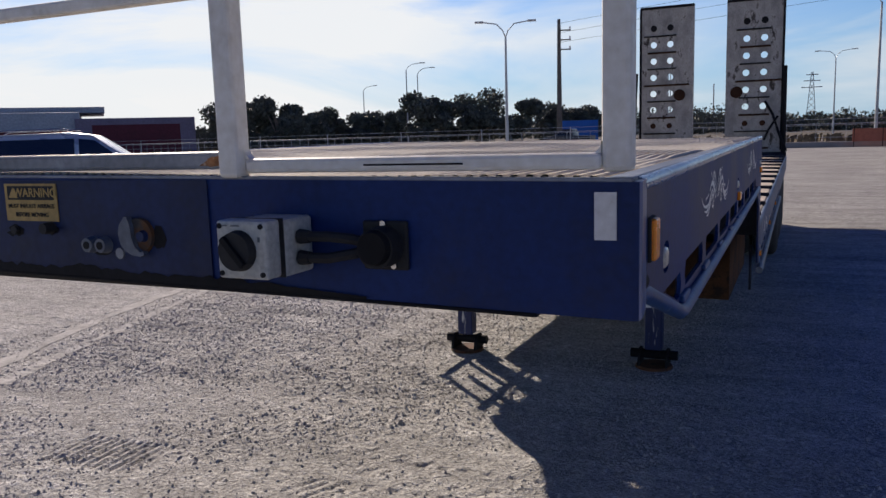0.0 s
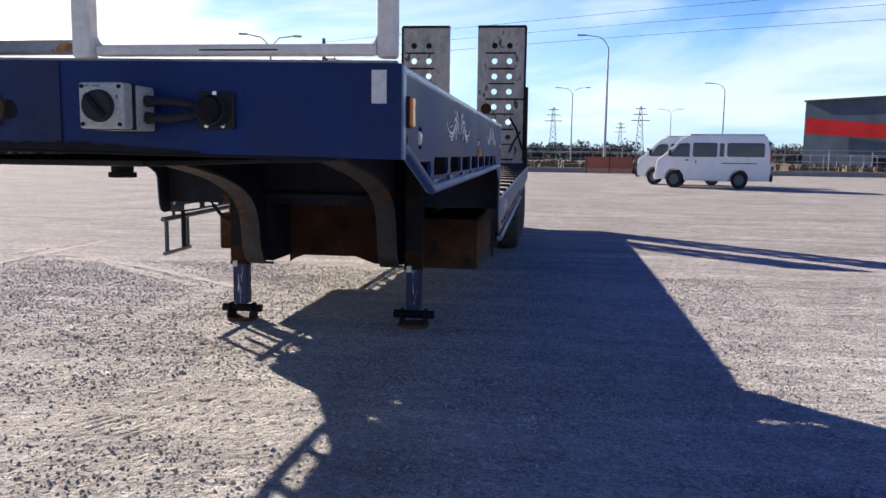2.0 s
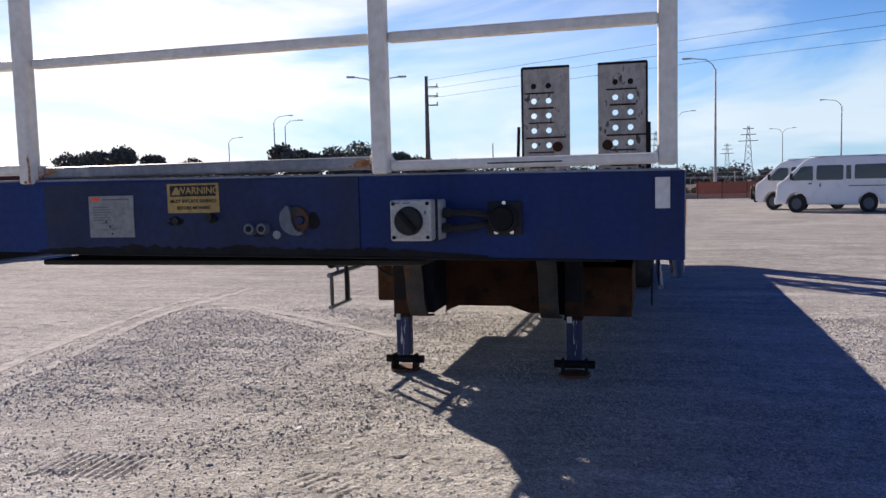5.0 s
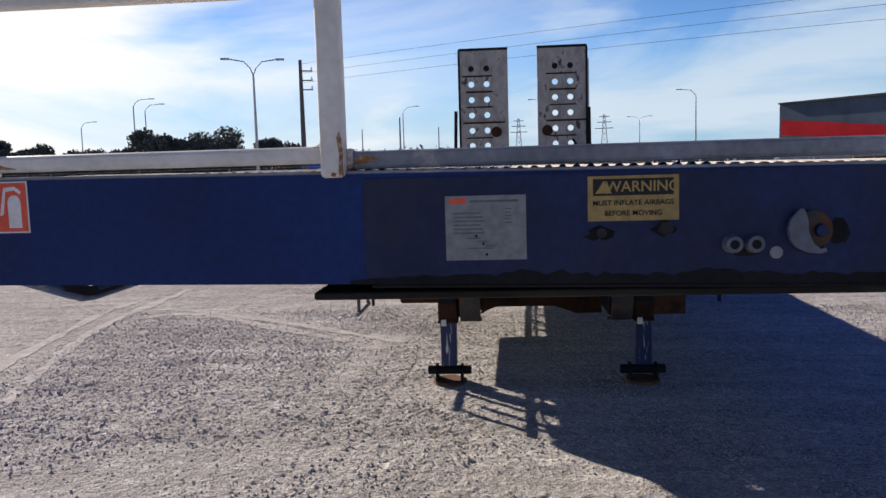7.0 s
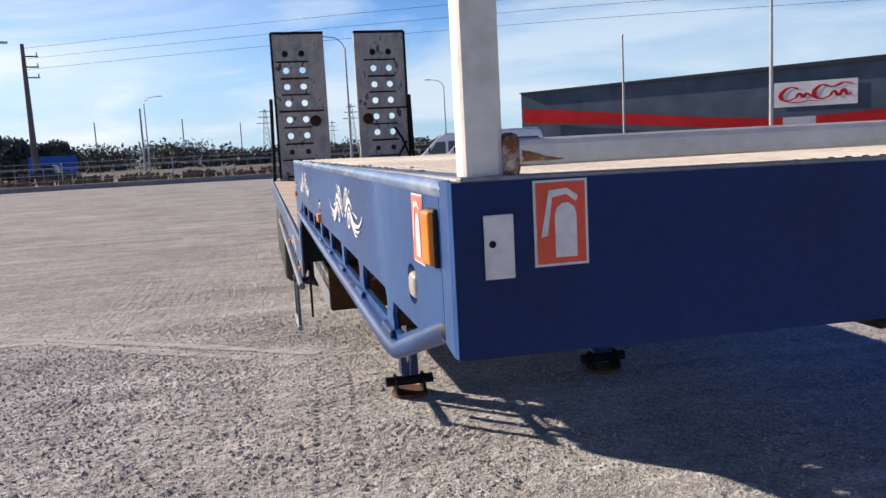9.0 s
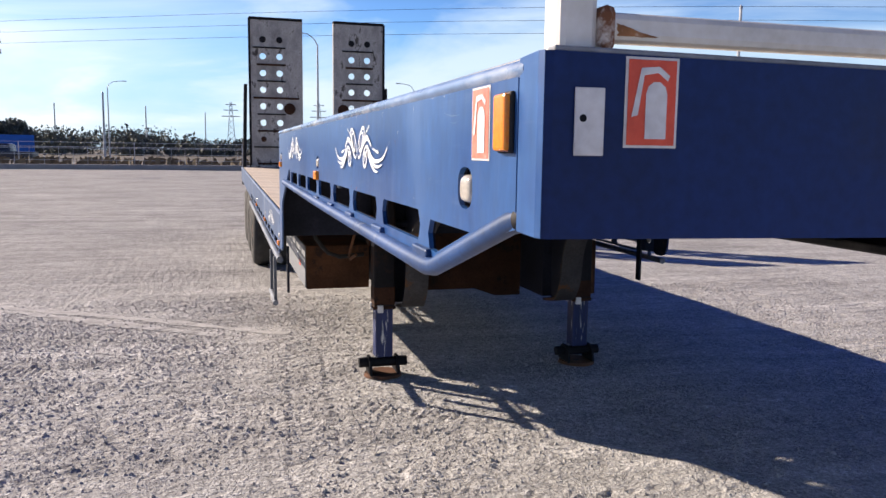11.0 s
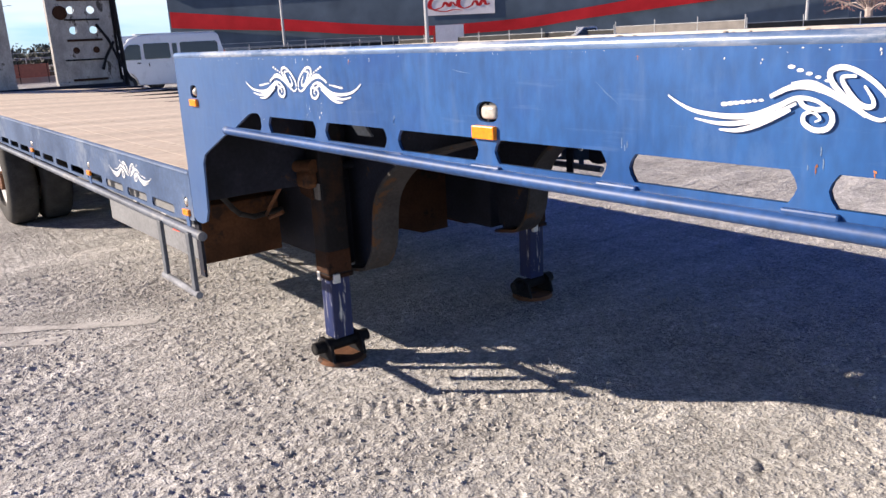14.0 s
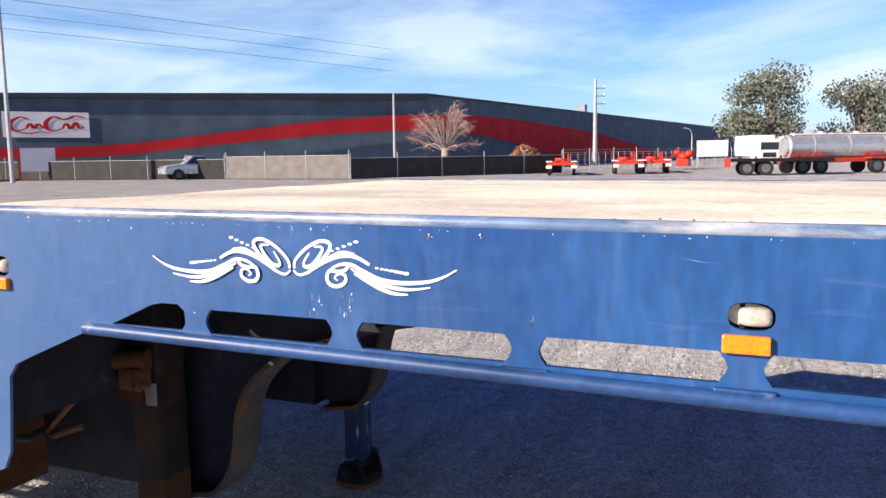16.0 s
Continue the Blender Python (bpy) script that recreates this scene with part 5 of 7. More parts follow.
part("fork_bracket", plate([(2.30, 1.22), (2.66, 1.20), (2.70, 1.245), (2.62, 1.25), (2.60, 1.235), (2.40, 1.24), (2.36, 1.262), (2.28, 1.26)], [], 0.012,
                           lambda u, v, w: Vector((-0.30 + w, u, v))), DARK, trailer)
# chassis and running gear under the lower deck
for sx in (-1, 1):
    part("chassis_rail", box(sx * 0.44, sx * 0.54, 3.95, 12.7, 0.43, 0.95), NAVY, trailer)
for k in range(12):
    part("deck_cross_member", box(-1.235, 1.235, 4.4 + 0.7 * k, 4.44 + 0.7 * k, deck_top(4.4 + 0.7 * k) - 0.16, deck_top(4.4 + 0.7 * k) - 0.04), NAVY, trailer)


def wheel(parent, x, y, out):
    r, w = 0.41, 0.24
    w0 = x - w / 2
    prof = [(0.24, 0.0), (0.33, -0.012), (0.385, 0.006), (0.405, 0.03), (0.41, 0.06), (0.41, 0.18), (0.405, 0.21), (0.385, 0.234), (0.33, 0.252), (0.24, 0.24)]
    bm = bmesh.new()
    n = 32
    rings = [[bm.verts.new((w0 + p[1], y + p[0] * math.cos(2 * math.pi * k / n), r + p[0] * math.sin(2 * math.pi * k / n))) for k in range(n)] for p in prof]
    for a, b in zip(rings, rings[1:] + rings[:1]):
        for k in range(n):
            bm.faces.new((a[k], a[(k + 1) % n], b[(k + 1) % n], b[k]))
    tyre = part("tyre", bm, TYRE, parent, "dusty worn truck tyre", smooth=True)
    part("rim", cyl((x - 0.09, y, r), (x + 0.09 if out > 0 else x - 0.06, y, r), 0.242, 0.235, 24), STICKER, tyre, smooth=True)
    part("hub", cyl((x, y, r), (x + out * 0.12, y, r), 0.10, 0.085, 16), RUST, tyre, smooth=True)


for y in (8.85, 10.05, 11.25):
    part("axle", cyl((-1.15, y, 0.41), (1.15, y, 0.41), 0.06, seg=14), NAVY, trailer)
    for sx in (-1, 1):
        wheel(trailer, sx * 1.11, y, sx)
        wheel(trailer, sx * 0.82, y, sx)

# headboard
def fillet(x, z, way, y0, y1, parent, r=0.018):
    """A smooth weld in the corner between a rail's top and a post."""
    pts = [(x, z), (x, z + r)] + [(x + way * r * (1 - math.cos(a)), z + r * (1 - math.sin(a))) for a in (0.3, 0.6, 0.9, 1.2)] + [(x + way * r, z)]
    part("weld_fillet", plate(pts, [], y1 - y0, lambda u, v, w: Vector((u, y0 + w, v))), WHITE_FRAME, parent)


def stain(pts, put, parent, mat, seed):
    """A thin rust bloom with a ragged edge."""
    rr = random.Random(seed)
    bm = bmesh.new()
    cu, cv = sum(p[0] for p in pts) / len(pts), sum(p[1] for p in pts) / len(pts)
    ring = []
    for i, p in enumerate(pts):
        q = pts[(i + 1) % len(pts)]
        for k in range(4):
            t, j = k / 4, rr.uniform(0.82, 1.12)
            u, v = p[0] + (q[0] - p[0]) * t, p[1] + (q[1] - p[1]) * t
            ring.append(bm.verts.new(put(cu + (u - cu) * j, cv + (v - cv) * j)))
    bm.faces.new(ring)
    part("rust_bloom", bm, mat, parent)


posts = {}
for key, px, py, w, z0 in (("outer_near", -1.212, 0.038, 0.023, 1.455), ("inner_near", -0.522, 0.006, 0.0215, 1.448), ("inner_far", 0.532, 0.004, 0.0215, 1.448), ("outer_far", 1.2178, 0.036, 0.022, 1.452)):
    posts[key] = part("headboard_post", box(px - w, px + w, py - w, py + w, z0, 2.20, 0.008), WHITE_FRAME, trailer, "chipped white square headboard post")
near_rail = part("headboard_rail", box(-1.190, -0.543, 0.008, 0.038, 1.474, 1.505, 0.008), WHITE_FRAME, trailer, "chipped white lower headboard rail with rust at the weld")
far_rail = part("headboard_rail", box(0.553, 1.197, 0.004, 0.034, 1.4555, 1.481, 0.007), WHITE_FRAME, trailer, "chipped white lower headboard rail")
mid_rail = part("headboard_rail", box(-0.503, 0.512, 0.022, 0.058, 1.462, 1.495, 0.007), RAIL_GREY, trailer, "dull grey-blue centre headboard rail")
fillet(0.5535, 1.480, 1, 0.006, 0.024, posts["inner_far"])
fillet(1.196, 1.480, -1, 0.016, 0.032, posts["outer_far"])
fillet(-0.5435, 1.504, -1, 0.008, 0.026, posts["inner_near"])
part("weld_collar", box(-1.191, -1.172, 0.004, 0.043, 1.462, 1.512, 0.009), WELD, posts["outer_near"], "rust-stained weld collar")
part("weld_collar", box(-0.502, -0.490, 0.010, 0.050, 1.456, 1.500, 0.005), WELD, posts["inner_near"], "rust-stained weld collar")
part("weld_collar", box(0.496, 0.511, 0.010, 0.050, 1.458, 1.498, 0.005), WELD, posts["inner_far"])
RUST_BLEED = material("bled_orange_rust", (0.30, 0.135, 0.055), 0.9, spread=0.35, scale=40, fine=140, bump=0.3, stain=(0.60, 0.52, 0.42), stain_scale=70, stain_at=0.50, stain_soft=0.2)
stain([(-0.510, 1.450), (-0.500, 1.450), (-0.5003, 1.500), (-0.506, 1.530), (-0.512, 1.522), (-0.508, 1.490)], lambda u, v: (u, -0.0163, v), posts["inner_near"], RUST_BLEED, 3)
stain([(-0.524, 1.451), (-0.516, 1.449), (-0.514, 1.456), (-0.522, 1.459)], lambda u, v: (u, -0.0163, v), posts["inner_near"], RUST_BLEED, 4)
stain([(-0.490, 1.470), (-0.460, 1.474), (-0.445, 1.480), (-0.466, 1.488), (-0.488, 1.484)], lambda u, v: (u, 0.0213, v), mid_rail, RUST_BLEED, 5)
stain([(-1.171, 1.480), (-1.150, 1.479), (-1.120, 1.480), (-1.142, 1.484), (-1.160, 1.490), (-1.171, 1.492)], lambda u, v: (u, 0.0073, v), near_rail, RUST_BLEED, 6)
stain([(0.43, 1.468), (0.495, 1.466), (0.495, 1.490), (0.465, 1.486)], lambda u, v: (u, 0.0213, v), mid_rail, RUST_BLEED, 7)
part("rubbed_groove", box(0.80, 0.98, 0.0028, 0.0050, 1.466, 1.4690, 0.0006), DARK, far_rail, "dark rubbed groove")
for a, b in ((-1.190, -0.543), (-0.501, 0.511), (0.553, 1.197)):
    part("headboard_rail", box(a, b, 0.010, 0.036, 1.771, 1.798, 0.006), WHITE_FRAME, trailer)
    part("headboard_rail", box(a, b, 0.010, 0.036, 2.160, 2.196, 0.006), WHITE_FRAME, trailer)

# raised loading ramps
for x0, x1, inner in ((-1.090, -0.225, 1), (0.292, 1.155, -1)):
    cx = [(-0.875, -0.603), (0.600, 0.868)][inner < 0]
    rows = [3.185 - 0.2715 * k for k in range(8)]
    holes = [oval(c, z, 0.052, 0.052, 18) for c in cx for z in rows[1:6]]
    z0 = 1.075
    ramp = part("loading_ramp", plate([(x0, z0), (x1, z0), (x1, 3.52), (x0, 3.52)], holes, 0.014, lambda u, v, w: Vector((u, 12.80 - w, v))), RAMP, trailer,
                "weathered grey steel loading ramp folded upright")
    for a in (x0, x1 - 0.045):
        part("ramp_edge", box(a, a + 0.045, 12.801, 12.90, z0, 3.52, 0.004), RAMP, ramp)
    part("ramp_top_edge", box(x0, x1, 12.775, 12.90, 3.50, 3.545, 0.004), DARK, ramp)
    side_x = x0 if inner > 0 else x1
    part("edge_stripe", box(side_x - 0.018, side_x + 0.018, 12.772, 12.785, z0, 3.52), DARK, ramp)
    for k, z in enumerate(rows + [rows[-1] - 0.27]):
        zz = z - 0.13
        long_bar = k % 3 == 0
        a, b = cx[0] - 0.10 - 0.06 * long_bar, cx[1] + 0.10 + 0.22 * (k == 3)
        part("grouser_bar", box(a, b, 12.765, 12.786, zz - 0.011 - 0.008 * (k % 2), zz + 0.011, 0.003), DARK if k % 2 == 0 else RUST_DARK, ramp)
    for c in cx:
        part("plugged_hole", cyl((c, 12.784, rows[0]), (c, 12.778, rows[0]), 0.052, seg=18), DARK, ramp)
        part("plugged_hole", cyl((c, 12.784, rows[6]), (c, 12.780, rows[6]), 0.045, seg=18), RUST_DARK, ramp)
    px = cx[1] + 0.16 if inner > 0 else cx[0] - 0.14
    part("rust_pad", cyl((px, 12.785, 2.065), (px, 12.775, 2.065), 0.095, seg=24), RUST_DARK, ramp, "round rust-brown pad")
    part("ramp_foot", box(x0, x1, 12.74, 12.80, 1.075, 1.12, 0.004), RAMP, ramp)
part("ramp_chain", tube([(0.90, 12.74, 1.90), (1.02, 12.70, 1.70), (1.12, 12.66, 1.40), (1.24, 12.60, 1.10)], 0.022, 6), DARK, trailer, "dark ramp chain")
part("ramp_chain", tube([(1.10, 12.72, 1.66), (0.97, 12.73, 1.45), (0.90, 12.72, 1.28)], 0.02, 6), DARK, trailer)
part("hydraulic_ram", cyl((-1.20, 12.70, 1.05), (-1.16, 12.78, 2.45), 0.03, seg=12), DARK, trailer, "dark hydraulic ram", smooth=True)
part("hydraulic_ram", cyl((1.20, 12.70, 1.05), (1.19, 12.78, 2.45), 0.03, seg=12), DARK, trailer, smooth=True)

# paint chips, rust spots and scratches on the sunlit flank
rs = random.Random(11)


def nick(bm, y, z, w, h, off):
    """A small torn flake mark with an uneven outline."""
    n = rs.randrange(7, 11)
    lean = rs.uniform(-0.5, 0.5) * w
    ring = []
    for k in range(n):
        a = 6.283 * k / n
        r = rs.uniform(0.45, 1.2)
        ring.append(bm.verts.new((-HALF - off, y + w * r * math.cos(a) + lean * math.sin(a), z + h * r * math.sin(a))))
    bm.faces.new(ring)


bm, bm2 = bmesh.new(), bmesh.new()
for y, z in ((3.638, 1.447), (3.384, 1.445), (3.319, 1.428), (3.198, 1.442), (2.894, 1.437), (2.85, 1.438), (2.82, 1.437), (2.593, 1.435), (2.491, 1.437), (2.836, 1.293), (2.849, 1.276), (2.761, 1.312),
             (2.766, 1.285), (2.779, 1.269), (3.153, 1.248), (3.22, 1.295), (1.207, 1.436), (1.197, 1.441), (0.864, 1.437), (0.802, 1.374), (1.447, 1.426), (1.381, 1.424), (0.595, 1.431), (0.722, 1.392), (0.804, 1.369), (0.586, 1.275)):
    up = rs.uniform(0.0015, 0.0050)
    nick(bm, y, z, rs.uniform(0.0010, 0.0022), up, 0.0008)
    if rs.random() < 0.5:
        nick(bm, y + rs.uniform(-0.008, 0.008), z - up - 0.003, 0.0008, rs.uniform(0.001, 0.003), 0.0008)
for k in range(60):
    nick(bm, rs.uniform(0.2, 3.85), 1.4445 - abs(rs.gauss(0, 0.004)), rs.uniform(0.0006, 0.0028), rs.uniform(0.0004, 0.0012), 0.0008)
for y, z, size in ((1.081, 1.425, 0.0032), (1.054, 1.437, 0.0028), (1.284, 1.266, 0.0042), (1.199, 1.266, 0.0030), (0.745, 1.376, 0.0024), (2.593, 1.431, 0.0026), (1.62, 1.432, 0.0022), (0.98, 1.275, 0.0022)):
    nick(bm2, y, z, size * 0.8, size, 0.0007)
    nick(bm2, y + rs.uniform(-0.002, 0.002), z - size * 1.8, size * 0.35, size * 1.6, 0.0007)
tagged(part("paint_chips", bm, CHIP, trailer), kind="stuff")
tagged(part("rust_chips", bm2, RUST_CHIP, trailer), kind="stuff")
bm = bmesh.new()
for y0, z0, y1, z1 in ((0.405, 1.415, 0.306, 1.408), (0.365, 1.400, 0.327, 1.399), (0.599, 1.316, 0.570, 1.318), (0.490, 1.312, 0.463, 1.316), (0.765, 1.318, 0.724, 1.317), (0.741, 1.365, 0.763, 1.332), (1.72, 1.39, 1.66, 1.345), (2.15, 1.41, 2.08, 1.40), (3.42, 1.30, 3.36, 1.31)):
    p, q = Vector((y0, z0)), Vector((y1, z1))
    n = Vector((-(q - p).y, (q - p).x)).normalized() * 0.00055
    mid = p.lerp(q, 0.5) + n * rs.uniform(2, 6)
    bm.faces.new([bm.verts.new((-HALF - 0.0006, v.x, v.y)) for v in (p, mid - n, q, mid + n)])
for y0, z0, n in ((2.84, 1.290, 4), (2.77, 1.285, 5), (2.40, 1.272, 3), (1.29, 1.28, 3), (1.66, 1.275, 3), (0.92, 1.40, 5)):
    for k in range(n):
        y, z, h = y0 + rs.uniform(-0.02, 0.02), z0 + rs.uniform(-0.025, 0.02), rs.uniform(0.003, 0.010)
        bm.faces.new([bm.verts.new((-HALF - 0.0007, y + u, z + v)) for u, v in ((-0.0006, -h), (0.0008, -h * 0.8), (0.0010, h), (0.0, h * 1.2), (-0.0008, h * 0.5))])
tagged(part("scuffing", bm, SCRATCH, trailer), kind="stuff")


# ---- surroundings ----
FRONT_END, SIDE_END, CORNER, LOW = (1.46, -1.14), (-2.55, 2.05), (-1.45, -0.80), (1.50, -1.67)


def polar(az, d, z=0.0, o=SIDE_END):
    """A place by bearing (degrees from +y towards +x) and distance from a standpoint."""
    a = radians(az)
    return Vector((o[0] + d * math.sin(a), o[1] + d * math.cos(a), z))


# warehouse: two long clad walls that meet at a corner
WC = polar(65.76, 82.0)
W_LEFT = polar(19.04, 92.0, 0, CORNER)
W_RIGHT = polar(87.12, 247.0)
EYE_H = 1.57


def wall_at(az, el):
    """Where a sight line at that bearing and height meets the warehouse's street walls."""
    a, b = (W_LEFT, WC) if az <= 65.76 else (WC, W_RIGHT)
    d = polar(az, 1.0) - polar(az, 0.0)
    o = polar(0, 0)
    e = b - a
    den = d.x * e.y - d.y * e.x
    t = ((a.x - o.x) * e.y - (a.y - o.y) * e.x) / den
    p = o + d * t
    p.z = EYE_H + t * math.tan(radians(el))
    return p


def wall_prism(a, b, z0, za, zb, depth):
    n = Vector((-(b - a).y, (b - a).x, 0)).normalized() * depth
    if n.dot(polar(0, 0) - a) > 0:
        n = -n
    bm = bmesh.new()
    vs = [bm.verts.new(p) for p in ((a.x, a.y, z0), (b.x, b.y, z0), (b.x, b.y, zb), (a.x, a.y, za))]
    vb = [bm.verts.new(v.co + n) for v in vs]
    bm.faces.new(vs)
    bm.faces.new(vb[::-1])
    for i in range(4):
        bm.faces.new((vs[i], vb[i], vb[(i + 1) % 4], vs[(i + 1) % 4]))
    return bm


TOP_L, TOP_C, TOP_R = 7.15, 7.7, 7.6
warehouse = thing("warehouse", label="long slate-blue metal warehouse with a red wave band and white sign", category="building")
part("front_wall", wall_prism(W_LEFT, WC, 0, TOP_L, TOP_C, 30), WALL_BLUE, warehouse)
part("side_wall", wall_prism(WC, W_RIGHT, 0, TOP_C, TOP_R, 30), WALL_BLUE, warehouse)
part("roof_edge", wall_prism(W_LEFT + Vector((-0.25, -0.2, 0)), WC + Vector((-0.2, -0.25, 0)), TOP_L - 0.03, TOP_L + 0.12, TOP_C + 0.13, 30), ROOF, warehouse)
part("roof_edge", wall_prism(WC + Vector((-0.2, -0.25, 0)), W_RIGHT + Vector((0, -0.25, 0)), TOP_C - 0.03, TOP_C + 0.13, TOP_R + 0.12, 30), ROOF, warehouse)
BAND = [(20.4, 2.50, 1.45), (24, 2.15, 1.20), (28.5, 1.68, 0.90), (33, 1.18, 0.46), (37.6, 0.81, 0.17), (41, 0.84, 0.14), (45, 1.02, 0.28), (49.6, 1.52, 0.78),
        (56, 2.28, 1.32), (60, 2.64, 1.62), (63.5, 2.83, 1.74), (65.75, 2.86, 1.70)]
BAND2 = [(65.77, 2.86, 1.70), (69.3, 2.74, 1.41), (72.4, 2.38, 0.66), (74.6, 1.98, -0.02), (77.6, 1.42, -0.3), (79.8, 0.78, -0.4), (82.3, -0.10, -0.45)]


def band(rows):
    bm = bmesh.new()
    prev = None
    top = smooth_line([(a, t) for a, t, b in rows], 5)
    bot = smooth_line([(a, b) for a, t, b in rows], 5)
    for p, q in zip(top, bot):
        cur = []
        for u in (p, q):
            w = wall_at(u.x, u.y)
            w += (polar(0, 0) - w).normalized() * 0.5
            cur.append(bm.verts.new((w.x, w.y, max(0.3, w.z))))
        if prev:
            bm.faces.new((prev[0], prev[1], cur[1], cur[0]))
        prev = cur
    return bm


part("red_wave_band", band(BAND), WALL_RED, warehouse, "red painted wave band")
part("red_wave_band", band(BAND2), WALL_RED, warehouse)


def on_wall(pts, off):
    bm = bmesh.new()
    vs = []
    for a, el in pts:
        w = wall_at(a, el)
        w += (polar(0, 0) - w).normalized() * off
        vs.append(bm.verts.new(w))
    bm.faces.new(vs)
    return bm


sign = part("sign_panel", on_wall([(37.81, 3.10), (42.86, 3.06), (42.86, 1.43), (37.81, 1.47)], 0.10), PANEL_WHITE, warehouse, "white rectangular sign with red flowing shapes")
U = lambda u, v: (37.81 + 5.05 * u, 1.45 + 1.62 * v)


def wput(u, v, w):
    p = wall_at(*U(u, v))
    return p + (polar(0, 0) - p).normalized() * 0.14


bm = bmesh.new()
for pts, w in (([(0.30, 0.72), (0.20, 0.80), (0.10, 0.60), (0.09, 0.36), (0.16, 0.26), (0.27, 0.36)], 0.050),
               ([(0.66, 0.76), (0.58, 0.82), (0.50, 0.62), (0.50, 0.36), (0.58, 0.26), (0.68, 0.36)], 0.050),
               ([(0.27, 0.36), (0.31, 0.55), (0.36, 0.36), (0.40, 0.54), (0.46, 0.36)], 0.042),
               ([(0.68, 0.36), (0.73, 0.56), (0.78, 0.34), (0.84, 0.60), (0.88, 0.36), (0.93, 0.42)], 0.042),
               ([(0.58, 0.84), (0.72, 0.72), (0.84, 0.86), (0.95, 0.78)], 0.045),
               ([(0.14, 0.24), (0.30, 0.16), (0.42, 0.22), (0.55, 0.18)], 0.035)):
    add_ribbon(bm, pts, w * 1.2, wput, (0.6, 1.0, 0.5), 6)
part("sign_flourish", bm, WALL_RED, sign, "red flowing brush shapes")
part("roof_unit", box(-1.0, 1.0, 0, 1.6, 0, 2.7, 0.05), SHED_ROOF, warehouse).location = polar(77.15, 150, 7.7)

# yard edge: kerb, verge, road
bm = bmesh.new()
add_box(bm, -160, 38, 56.0, 56.5, -0.05, 0.35, 0.05)
struct("kerb_north", bm, CONCRETE, "low dusty concrete kerb along the yard")
struct("verge", box(-300, 60, 56.5, 74, -0.2, 0.14), VERGE, "dry brown earth verge")
struct("field", box(-600, 500, 84, 900, -0.2, 0.07), SCRUB, "dry brown scrubland beyond the road")
struct("road", box(-400, 300, 74, 84, -0.2, 0.05), ROAD, "pale grey asphalt road")


def chain_fence(a, b, height, name_label, cloth=None, spacing=3.2):
    a, b = Vector((*a, 0)), Vector((*b, 0))
    L = (b - a).length
    f = thing("wire_fence", a, math.degrees(math.atan2((b - a).y, (b - a).x)), label=name_label, category="fence")
    n = max(2, int(L / spacing))
    pm = None
    for k in range(n + 1):
        if pm is None:
            o = part("post", cyl((0, 0, 0), (0, 0, height + 0.35), 0.035, seg=6), GALV, f)
            pm = o.data
        else:
            o = new("post", pm)
            o.parent = f
        o.location = (L * k / n, 0, 0)
    part("top_rail", cyl((0, 0, height), (L, 0, height), 0.02, seg=6), GALV, f)
    if cloth:
        part("mesh_panel", box(0, L, -0.012, 0.012, 0.05, height - 0.03), cloth, f)
    else:
        bm = bmesh.new()
        for k in range(int(L / 0.9)):
            add_box(bm, 0.9 * k, 0.9 * k + 0.02, -0.01, 0.01, 0.1, height)
        for k in range(5):
            add_box(bm, 0, L, -0.008, 0.008, 0.2 + 0.4 * k, 0.225 + 0.4 * k)
        tagged(part("wire_mesh", bm, GALV, f), kind="stuff")
    return f


chain_fence((-130, 57.5), (36, 57.5), 1.5, "thin galvanised wire fence along the verge", spacing=7)
chain_fence(polar(36, 73).xy, polar(51.4, 59).xy, 1.45, "chain-link fence with dark mesh", MESH_DARK)
chain_fence(polar(51.5, 59).xy, polar(60.1, 53).xy, 1.62, "fence hung with tan shade cloth", SHADECLOTH)
chain_fence(polar(60.2, 53).xy, polar(75.5, 61).xy, 1.42, "chain-link fence with dark mesh", MESH_DARK)
chain_fence(polar(75.6, 62).xy, polar(87.0, 84).xy, 1.6, "open galvanised chain-link fence beside the yard")
chain_fence((27, 64), (44, 62), 1.4, "chain-link fence with dark mesh", MESH_DARK)


# poles and lamps
def street_lamp(az, d, h, arms, o, turn=0.0):
    p = polar(az, d, 0, o)
    s = thing("street_lamp", p, turn - az, label="tall galvanised street lamp with %s curved arm%s" % (("one", "") if len(arms) == 1 else ("two", "s")), category="street lamp",
              group="street lamps")
    part("pole", cyl((0, 0, 0), (0, 0, h - 1.0), 0.13, 0.07, 8), GALV, s, smooth=True)
    for k in arms:
        k *= h / 12.0
        part("arm", tube([(0, 0, h - 1.1), (0.25 * k, 0, h - 0.6), (0.8 * k, 0, h - 0.15), (2.0 * k, 0, h)], 0.045, 6), GALV, s, smooth=True)
        part("lantern", box(min(2.0 * k, 2.8 * k), max(2.0 * k, 2.8 * k), -0.16, 0.16, h - 0.04, h + 0.08, 0.03), GALV, s)
    return s


for az, d, h, arms, o in ((-19.75, 58, 9.4, (-1, 1), FRONT_END), (-26.9, 117, 12, (1,), FRONT_END), (-26.1, 130, 12.4, (1,), FRONT_END), (1.8, 130, 12, (-1, 1), LOW),
                          (4.2, 71, 11.6, (-1,), LOW), (12.05, 119, 11.6, (-1,), LOW), (-30.0, 150, 11, (1,), FRONT_END), (8.6, 190, 12, (-1, 1), LOW),
                          (-7.2, 135, 12, (1,), CORNER), (84.4, 110, 4.6, (-1,), SIDE_END)):
    street_lamp(az, d, h, arms, o)


